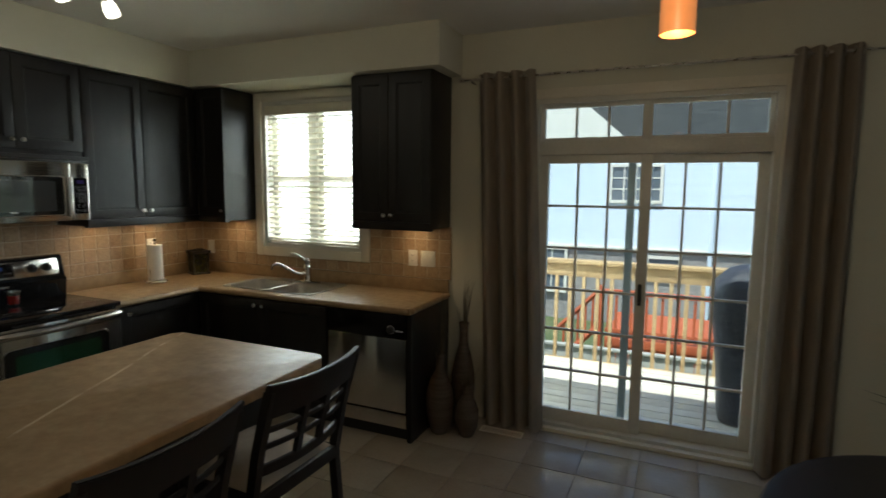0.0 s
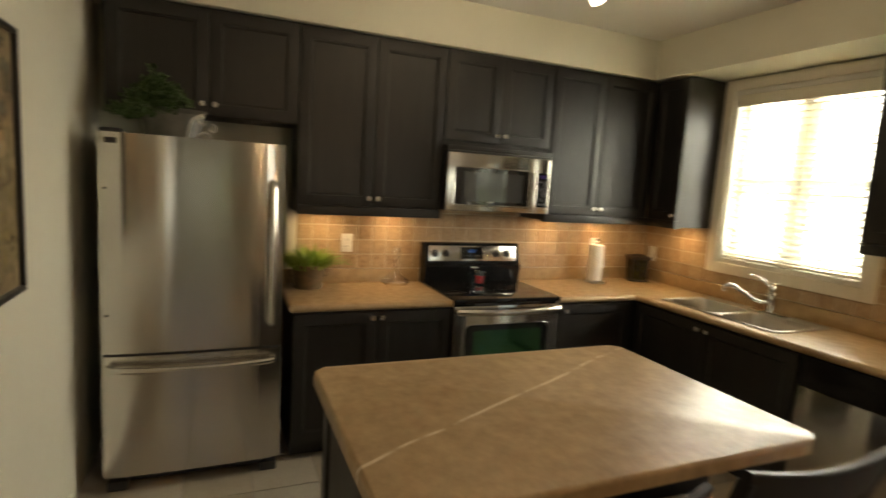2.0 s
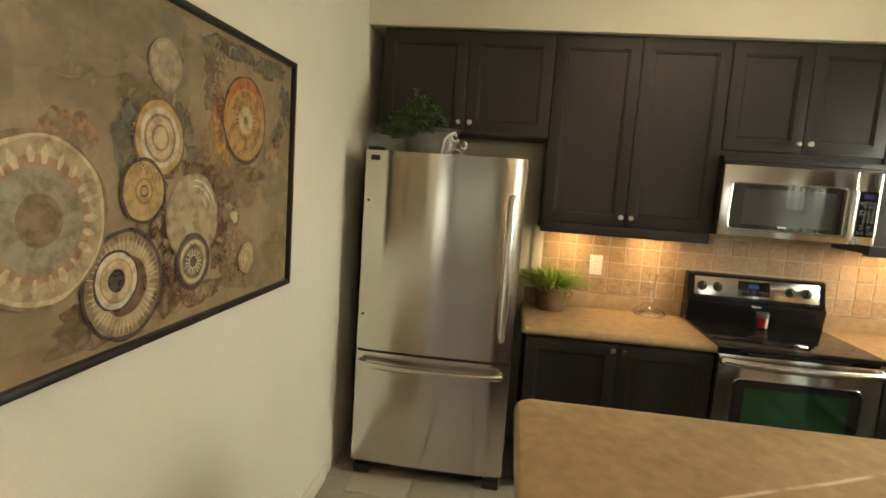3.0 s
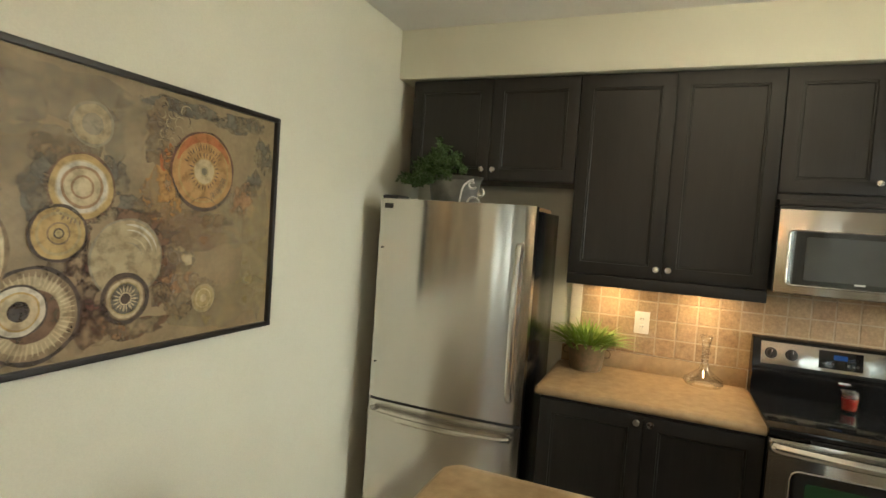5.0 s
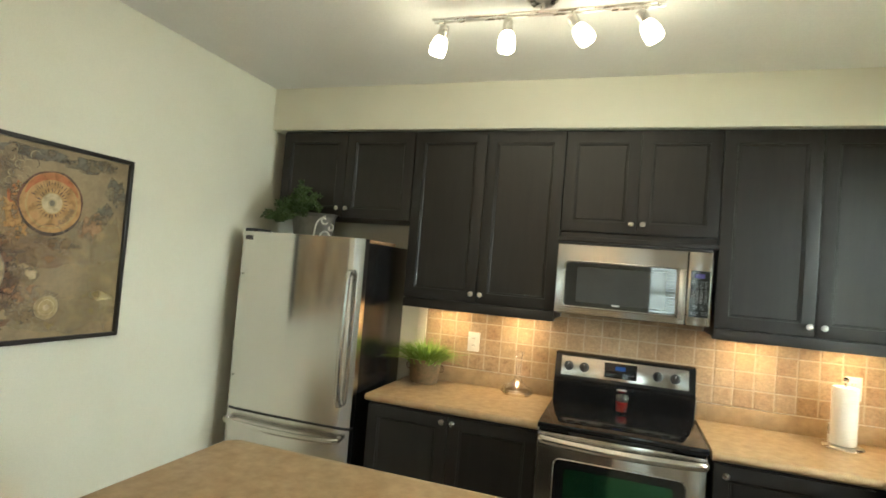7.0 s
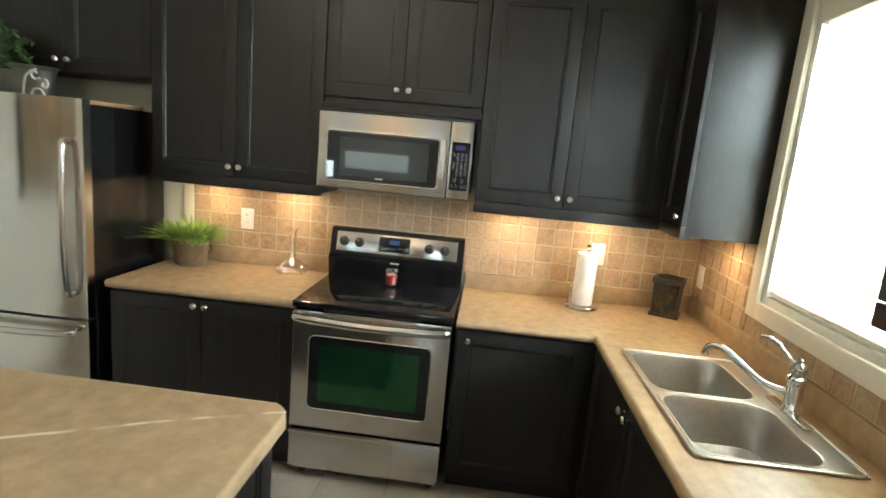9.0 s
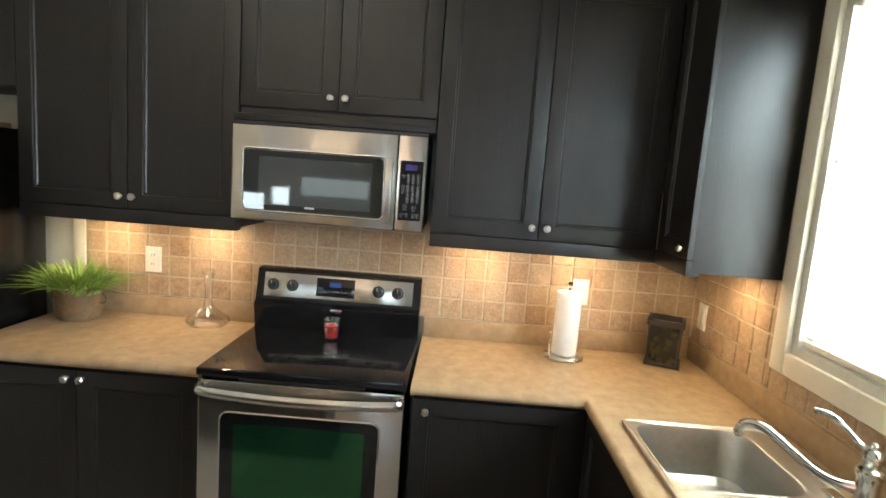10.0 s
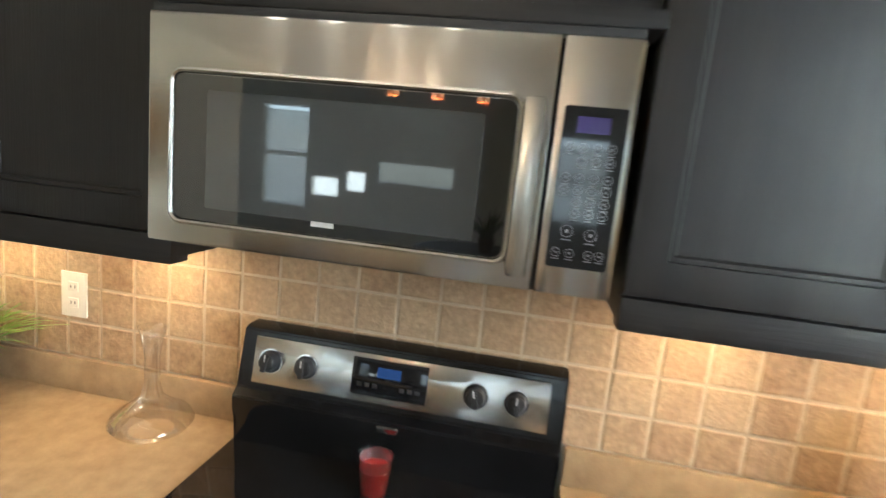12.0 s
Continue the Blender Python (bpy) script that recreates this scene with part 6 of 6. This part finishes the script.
roundel(-1.21, 1.335, [(0.128, "umber"), (0.118, "earth"), (0.1, "sand"), (0.07, "brown")], 1.0)
ticks(-1.21, 1.335, 0.074, 0.116, 46, "cream", 0, 360, 0.006, 3)
roundel(-1.469, 1.474, [(0.118, "grey"), (0.112, "sand")], 2.0)
for r, w, ink in ((0.1, 0.009, "white"), (0.084, 0.006, "white"), (0.062, 0.004, "cream"), (0.046, 0.004, "grey")):
    arc(-1.469, 1.474, r, 85, 165, w, ink)
roundel(-1.738, 1.762, [(0.134, "maroon"), (0.127, "amber"), (0.108, "ochre"), (0.1, "amber"), (0.046, "ochre"), (0.042, "cream"), (0.018, "sand"), (0.012, "slate")], 0.7)
arc(-1.738, 1.762, 0.112, 15, 160, 0.03, "rust")
arc(-1.738, 1.762, 0.13, 195, 345, 0.014, "umber")
ticks(-1.738, 1.762, 0.046, 0.066, 26, "umber", 0, 360, 0.005, 4)
ticks(-1.738, 1.762, 0.072, 0.094, 16, "umber", 20, 150, 0.004, 5)
ticks(-1.738, 1.762, 0.075, 0.11, 20, "earth", 190, 250, 0.004, 6)
roundel(-1.328, 1.672, [(0.094, "brown"), (0.088, "ochre"), (0.073, "cream"), (0.069, "white"), (0.058, "clay"), (0.05, "cream"), (0.032, "clay"), (0.026, "cream")], 1.6)
ticks(-1.328, 1.672, 0.088, 0.104, 30, "earth", 180, 380, 0.005, 7)
roundel(-1.27, 1.546, [(0.077, "umber"), (0.069, "ochre"), (0.058, "gold"), (0.05, "ochre"), (0.03, "earth"), (0.026, "ochre"), (0.014, "umber"), (0.01, "gold")], 2.4)
roundel(-1.181, 1.35, [(0.068, "umber"), (0.063, "white"), (0.05, "ochre"), (0.045, "cream"), (0.026, "umber")], 3.3)
roundel(-1.466, 1.354, [(0.078, "umber"), (0.064, "earth"), (0.059, "cream"), (0.05, "gold"), (0.046, "slate"), (0.02, "cream"), (0.016, "umber")], 4.0)
ticks(-1.466, 1.354, 0.02, 0.042, 18, "cream", 0, 360, 0.006, 8)
roundel(-0.99, 1.494, [(0.165, "earth"), (0.158, "cream"), (0.15, "sand"), (0.118, "clay"), (0.1, "grey"), (0.05, "earth")], 5.0)
ticks(-0.99, 1.494, 0.104, 0.142, 22, "cream", 0, 360, 0.018, 9)
roundel(-1.758, 1.327, [(0.05, "sand"), (0.042, "gold"), (0.034, "cream"), (0.03, "gold"), (0.014, "cream")], 0.0)
ticks(-1.758, 1.327, 0.054, 0.08, 34, "earth", 60, 350, 0.005, 10)
for x, z, r in ((-1.93, 1.405, 0.06), (-1.74, 1.6, 0.075), (-1.15, 1.86, 0.08), (-1.05, 1.85, 0.09), (-0.78, 1.85, 0.07), (-0.8, 1.3, 0.08)):
    arc(x, z, r, 0, 359, 0.0035, "earth")

# ---- vases beside the curtain ----
def vase(x, y, h, r, neck, seed, label, sprig):
    v = thing("floor_vase", x, y, 0.0, label, "vase", "vases beside the curtain")
    prof = [(0.0, 0.0), (r * 0.55, 0.0), (r * 0.62, 0.012), (r * 0.86, h * 0.16), (r, h * 0.36), (r * 0.97, h * 0.5), (r * 0.72, h * 0.66), (neck * 1.15, h * 0.78), (neck, h * 0.86), (neck, h * 0.95), (neck * 1.25, h), (neck * 1.05, h - 0.004), (neck * 0.8, h * 0.9), (0.0, h * 0.88)]
    part("body", alathe(prof, (x, y, 0.0), 28, close=False), vase_clay, v)
    part("dried_grass", blades((x, y, h * 0.88), 26, neck * 0.6, 0.11, sprig, 0.006, seed, 0.1), dry_grass, v, "tuft of dried grass")
vase(-0.955, 3.60, 0.56, 0.098, 0.028, 11, "banded brown clay floor vase with dried grass", 0.5)
vase(-0.765, 3.63, 0.36, 0.082, 0.030, 12, "short banded brown clay floor vase", 0.16)
vase(-0.86, 3.79, 0.74, 0.085, 0.030, 13, "tall slim brown clay floor vase with dried grass", 0.45)
vent = thing("floor_vent", -0.56, 3.77, 0.0, "white metal floor register below the curtain", "vent")
part("frame", box(box(box(abox(-0.71, -0.41, 3.725, 3.737, 0.0005, 0.006, bevel=0.002), -0.71, -0.41, 3.803, 3.815, 0.0005, 0.006, bevel=0.002), -0.71, -0.698, 3.737, 3.803, 0.0005, 0.006), -0.422, -0.41, 3.737, 3.803, 0.0005, 0.006), trim_paint, vent)
for k in range(14):
    part("slat", abox(-0.692 + k * 0.0195, -0.684 + k * 0.0195, 3.737, 3.803, 0.0005, 0.0045), trim_paint, vent)

# ---- dining table with a plant ----
tb = thing("dining_table", 1.36, 2.0, 0.0, "round dark wooden dining table", "table")
part("tabletop", alathe([(0.0, 0.725), (0.58, 0.725), (0.615, 0.735), (0.625, 0.75), (0.615, 0.765), (0.59, 0.77), (0.0, 0.77)], (1.36, 2.0, 0.0), 48, close=False), chair_wood, tb)
part("pedestal", alathe([(0.09, 0.06), (0.07, 0.12), (0.05, 0.3), (0.06, 0.5), (0.1, 0.68), (0.2, 0.724), (0.0, 0.724)], (1.36, 2.0, 0.0), 24), chair_wood, tb)
for k in range(4):
    a = radians(45 + 90 * k)
    part("foot", atube(curve_pts([(1.36 + 0.06 * math.cos(a), 2.0 + 0.06 * math.sin(a), 0.14), (1.36 + 0.25 * math.cos(a), 2.0 + 0.25 * math.sin(a), 0.09), (1.36 + 0.42 * math.cos(a), 2.0 + 0.42 * math.sin(a), 0.028)]), 0.028, 8), chair_wood, tb)
pp = thing("potted_fern", 1.36, 2.1, 0.77, "dark leafy plant in a clay pot on the dining table", "plant")
part("pot", alathe([(0.0, 0.0), (0.06, 0.0), (0.085, 0.12), (0.09, 0.14), (0.08, 0.14), (0.0, 0.12)], (1.36, 2.1, 0.7705), 22, close=False), vase_clay, pp)
part("fronds", blades((1.36, 2.1, 0.89), 46, 0.05, 0.46, 0.42, 0.028, 21, 0.7), dark_leaf, pp, "long dark green fronds")

# ---- outdoors ----
tagged(part("ground", abox(-900, 900, 4.12, 1800, -1.9, -1.6), grass, kind="structure"), "grassy back yards", "ground")
deck = thing("deck", 0.3, 5.1, -0.15, "weathered wooden deck outside the patio door", "deck", kind="structure")
part("joists", abox(-2.2, 2.6, 4.13, 6.12, -1.6, -0.19), deck_wood, deck)
bd = finish(abox(-2.4, 2.4, -0.068, 0.068, -0.036, 0.0, bevel=0.004), deck_wood)
for k in range(14):
    o = new("board", bd)
    o.parent = deck
    o.location = (random.uniform(-0.02, 0.02), 4.2 + k * 0.142 - 5.1, random.uniform(-0.002, 0.002))
rl = thing("deck_railing", 0.3, 6.2, -0.25, "unpainted wooden deck railing with square balusters", "railing")
part("top_rail", abox(-2.2, 2.6, 6.15, 6.3, 0.885, 0.925, bevel=0.006), rail_wood, rl)
part("fascia_rail", abox(-2.2, 2.6, 6.19, 6.228, 0.745, 0.884, bevel=0.004), rail_wood, rl)
part("rim_board", abox(-2.2, 2.6, 6.13, 6.168, -0.38, -0.155, bevel=0.004), rail_wood, rl)
bl = finish(abox(-0.019, 0.019, -0.019, 0.019, 0.0, 0.99, bevel=0.003), rail_wood)
for k in range(32):
    o = new("baluster", bl)
    o.parent = rl
    o.location = (-2.15 + k * 0.145 - 0.3, 6.209 - 6.2 - 0.02, 0.005)
for x in (-2.15, 2.55):
    part("post", abox(x - 0.045, x + 0.045, 6.1, 6.19, -0.15, 0.885, bevel=0.004), rail_wood, rl)
gl_ = thing("covered_grill", 1.12, 5.15, -0.15, "barbecue grill under a dark blue-grey fabric cover on the deck", "grill")
bm = bmesh.new()
secs = [(-0.13, 0.26, 0.25), (0.3, 0.29, 0.26), (0.72, 0.34, 0.28), (0.92, 0.36, 0.29), (1.05, 0.33, 0.27), (1.16, 0.24, 0.2), (1.2, 0.14, 0.1)]
rings = []
for z, a, b in secs:
    ring = []
    for k in range(28):
        an = 2 * math.pi * k / 28
        ca, sa = math.cos(an), math.sin(an)
        px = a * math.copysign(abs(ca) ** 0.45, ca)
        py = b * math.copysign(abs(sa) ** 0.45, sa)
        wv = 1 + 0.05 * noise.noise((px * 6, py * 6, z * 4))
        ring.append(bm.verts.new((1.12 + px * wv, 5.15 + py * wv, -0.02 + z * 0.93)))
    rings.append(ring)
for a, b in zip(rings, rings[1:]):
    for k in range(28):
        bm.faces.new((a[k], a[(k + 1) % 28], b[(k + 1) % 28], b[k]))
bm.faces.new(rings[-1])
part("cover", bm, cover, gl_, "creased fabric cover")
for x in (0.92, 1.32):
    part("leg", abox(x - 0.03, x + 0.03, 5.0, 5.3, -0.15, -0.02, bevel=0.006), black_plastic, gl_)
fn = thing("yard_fence", 0, 8.6, -1.6, "weathered pale wooden yard fence", "fence")
part("cap_rail", abox(-5, 5, 8.55, 8.65, -0.74, -0.70, bevel=0.005), fence_wood, fn)
fb_ = finish(abox(-0.085, 0.085, -0.012, 0.012, 0.0, 0.86, bevel=0.003), fence_wood)
for k in range(55):
    o = new("board", fb_)
    o.parent = fn
    o.location = (-4.86 + k * 0.18, random.uniform(-0.004, 0.004), 0.0)
st = thing("red_deck", 0.1, 10.4, -1.6, "red-stained wooden deck and stair of the house behind", "deck")
part("platform", abox(-0.6, 1.6, 10.0, 12.2, -1.05, -0.9, bevel=0.01), red_stain, st)
part("skirt", abox(-0.6, 1.6, 10.02, 10.06, -1.6, -1.051), red_stain, st)
part("top_rail", abox(-0.75, 1.6, 9.97, 10.06, -0.12, -0.04, bevel=0.006), red_stain, st)
part("bottom_rail", abox(-0.6, 1.6, 9.99, 10.04, -0.8, -0.73, bevel=0.006), red_stain, st)
for x in (-0.72, 1.55):
    part("post", abox(x - 0.06, x + 0.06, 9.96, 10.07, -1.6, 0.02, bevel=0.006), red_stain, st)
rb = finish(abox(-0.022, 0.022, -0.018, 0.018, 0.0, 0.64), red_stain)
for k in range(17):
    o = new("baluster", rb)
    o.parent = st
    o.location = (-0.55 + k * 0.125 - 0.1, 10.015 - 10.4, 0.82)
part("stair_rail", atube([(-0.75, 10.0, -0.1), (-1.45, 10.0, -0.85)], 0.045, 6), red_stain, st)
part("stair_rail", atube([(-0.75, 10.0, -0.75), (-1.4, 10.0, -1.45)], 0.06, 6), red_stain, st)
for k in range(5):
    x = -0.82 - k * 0.125
    part("baluster", abox(x - 0.02, x + 0.02, 9.985, 10.02, -0.85 - k * 0.13, -0.15 - k * 0.13), red_stain, st)
hs = thing("neighbour_house", 0, 14, -1.6, "pale blue-sided house with brick base and dark shingle roof", "house")
part("wall", abox(-9, 9, 14.0, 20, 0.32, 2.8), siding, hs, "pale blue horizontal siding")
part("base_wall", abox(-8.98, 8.98, 14.03, 19.97, -1.6, 0.26), stone_base, hs, "grey brick base")
part("belt_trim", abox(-9.03, 9.03, 13.95, 20, 0.26, 0.32), trim_paint, hs, "white trim board")
bm = bmesh.new()
vs = [bm.verts.new(p) for p in ((-9.4, 13.9, 2.72), (9.4, 13.9, 2.72), (9.4, 17.5, 5.0), (-9.4, 17.5, 5.0), (-9.4, 21, 2.72), (9.4, 21, 2.72))]
for q in ((0, 1, 2, 3), (3, 2, 5, 4), (0, 3, 4), (1, 5, 2), (0, 4, 5, 1)):
    bm.faces.new([vs[i] for i in q])
part("roof", bm, shingle, hs, "dark shingle roof")
bm = bmesh.new()
vs = [bm.verts.new(p) for p in ((-6.0, 13.86, 2.75), (-0.55, 13.86, 2.75), (-3.3, 13.86, 5.2), (-6.0, 16.5, 2.75), (-0.55, 16.5, 2.75), (-3.3, 16.5, 5.2))]
for q in ((0, 1, 2), (3, 5, 4), (0, 2, 5, 3), (1, 4, 5, 2), (0, 3, 4, 1)):
    bm.faces.new([vs[i] for i in q])
part("gable", bm, trim_paint, hs, "white gable front")
part("eave_board", abox(-9.4, 9.4, 13.87, 13.92, 2.64, 2.75), trim_paint, hs)
for x in (1.15, 2.2):
    part("downpipe", abox(x, x + 0.09, 13.92, 14.0, -1.6, 2.65, bevel=0.01), siding, hs)
def house_window(x0_, x1_, z0_, z1_, cols, rows):
    bm = bmesh.new()
    t = 0.07
    box(bm, x0_ - t, x0_, 13.93, 14.0, z0_ - t, z1_ + t)
    box(bm, x1_, x1_ + t, 13.93, 14.0, z0_ - t, z1_ + t)
    box(bm, x0_, x1_, 13.93, 14.0, z0_ - t, z0_)
    box(bm, x0_, x1_, 13.93, 14.0, z1_, z1_ + t)
    for i in range(1, cols):
        x = x0_ + (x1_ - x0_) * i / cols
        box(bm, x - 0.015, x + 0.015, 13.955, 13.999, z0_, z1_)
    for i in range(1, rows):
        z = z0_ + (z1_ - z0_) * i / rows
        box(bm, x0_, x1_, 13.957, 13.997, z - 0.015, z + 0.015)
    w_ = part("window", bm, trim_paint, hs)
    part("pane", abox(x0_, x1_, 13.97, 13.985, z0_, z1_), house_glass, w_)
house_glass = mat("house_window_glass", (0.10, 0.12, 0.14), (0.16, 0.18, 0.2), rough=0.08, scale=1.5, fine=20, bump=0.0)
house_window(-1.02, 0.06, 1.46, 2.25, 4, 3)
house_window(-2.75, -2.1, -0.85, -0.45, 2, 1)
house_window(-2.75, -2.1, -0.1, 0.18, 2, 1)
house_window(-0.1, 0.55, -0.28, 0.08, 1, 1)
house_window(2.4, 3.4, 1.3, 2.25, 4, 3)

# ---- wall tiles behind the worktops ----
def tile_mesh(a, b, c_, d_):
    bm = abox(0.0, 0.0085, -a / 2, a / 2, -b / 2, b / 2)
    rnd = random.Random(c_)
    for v in bm.verts:
        if v.co.x > 0.004:
            v.co.x += rnd.uniform(-0.0012, 0.0008)
            v.co.y += rnd.uniform(-0.0012, 0.0012)
            v.co.z += rnd.uniform(-0.0012, 0.0012)
    bmesh.ops.bevel(bm, geom=[e for e in bm.edges if e.verts[0].co.x > 0.004 and e.verts[1].co.x > 0.004], offset=0.0022, segments=1, affect="EDGES")
    return finish(bm, travertine)
tile_cache = {}
def lay(side, spans_u, spans_v, holes, wall):
    for i, (a, b) in enumerate(spans_u):
        for j, (c_, d_) in enumerate(spans_v):
            if any(a < h[1] and b > h[0] and c_ < h[3] and d_ > h[2] for h in holes):
                continue
            key = (round(b - a, 3), round(d_ - c_, 3), random.randrange(5))
            if key not in tile_cache:
                tile_cache[key] = tile_mesh(key[0] - 0.008, key[1] - 0.008, key[2], 0)
            o = new("tile", tile_cache[key])
            o.parent = wall
            if side == "x":
                o.location = (WX + 0.0015, (a + b) / 2, (c_ + d_) / 2)
            else:
                o.location = ((a + b) / 2, WY - 0.0015, (c_ + d_) / 2)
                o.rotation_euler = (0, 0, radians(-90))
rows_z = [(1.0015 + 0.0985 * k, 1.0015 + 0.0985 * (k + 1)) for k in range(4)]
splash = thing("splashback", WX, 2.5, 1.0, "tumbled travertine tile splashback with pale grout", "splashback", kind="structure")
part("grout", abox(WX + 0.0005, WX + 0.006, 1.045, WY - 0.0065, 1.0005, 1.394), grout, splash)
part("grout", abox(WX + 0.0005, WX + 0.006, 1.91, 2.69, 1.394, 1.445), grout, splash)
part("grout", abox(WX + 0.006, -2.857, WY - 0.006, WY - 0.0005, 1.0005, 1.394), grout, splash)
part("grout", abox(-2.857, -1.723, WY - 0.006, WY - 0.0005, 1.0005, 1.0885), grout, splash)
part("grout", abox(-1.723, -1.03, WY - 0.006, WY - 0.0005, 1.0005, 1.394), grout, splash)
base_of_splash = base_of[splash]
splash.location = (0, 0, 0)
for o in splash.children:
    o.data.transform(Matrix.Translation(base_of_splash))
us = [1.048 + 0.1008 * k for k in range(29)]
spans = list(zip(us, us[1:])) + [(us[-1], 3.949)]
lay("x", spans, rows_z, [], splash)
lay("x", [s for s in spans if 1.9 < s[0] and s[1] < 2.75], [(1.3955, 1.4445)], [], splash)
us = [-3.498 + 0.1006 * k for k in range(7)]
lay("y", list(zip(us, us[1:])) + [(us[-1], -2.858)], rows_z, [], splash)
us = [-2.857 + 0.1031 * k for k in range(12)]
lay("y", list(zip(us, us[1:])), [(1.0015, 1.0885)], [], splash)
us = [-1.722 + 0.099 * k for k in range(8)]
lay("y", list(zip(us, us[1:])), rows_z, [], splash)
tagged(part("wall_corner_strip", abox(WX + 0.0005, WX + 0.012, 0.985, 1.044, 1.0, 1.394, bevel=0.002), trim_paint, kind="structure"), "white trim strip where the tiles end", "trim")

# ---- floor tiles ----
P = 0.332
ft = [finish(abox(-P / 2 + 0.003, P / 2 - 0.003, -P / 2 + 0.003, P / 2 - 0.003, -0.009, 0.0, bevel=0.0018), floor_tile) for _ in range(1)]
for i in range(-10, 5):
    for j in range(-12, 1):
        x, y = 0.007 + P * (i + 0.5), 3.745 + P * (j + 0.5)
        if y - P / 2 < SY or y > WY + 0.1 or x - P / 2 < WX or (y < 0.9 and x < -2.9):
            continue
        o = new("tile", ft[0])
        o.parent = floor
        o.location = (x, y, random.uniform(-0.0004, 0.0004))
bm = bmesh.new()
for i in range(5, 15):
    for j in range(-21, 1):
        x, y = 0.007 + P * (i + 0.5), 3.745 + P * (j + 0.5)
        box(bm, x - P / 2 + 0.003, x + P / 2 - 0.003, y - P / 2 + 0.003, y + P / 2 - 0.003, -0.008, 0.0)
part("far_tiles", bm, floor_tile, floor, kind="stuff")
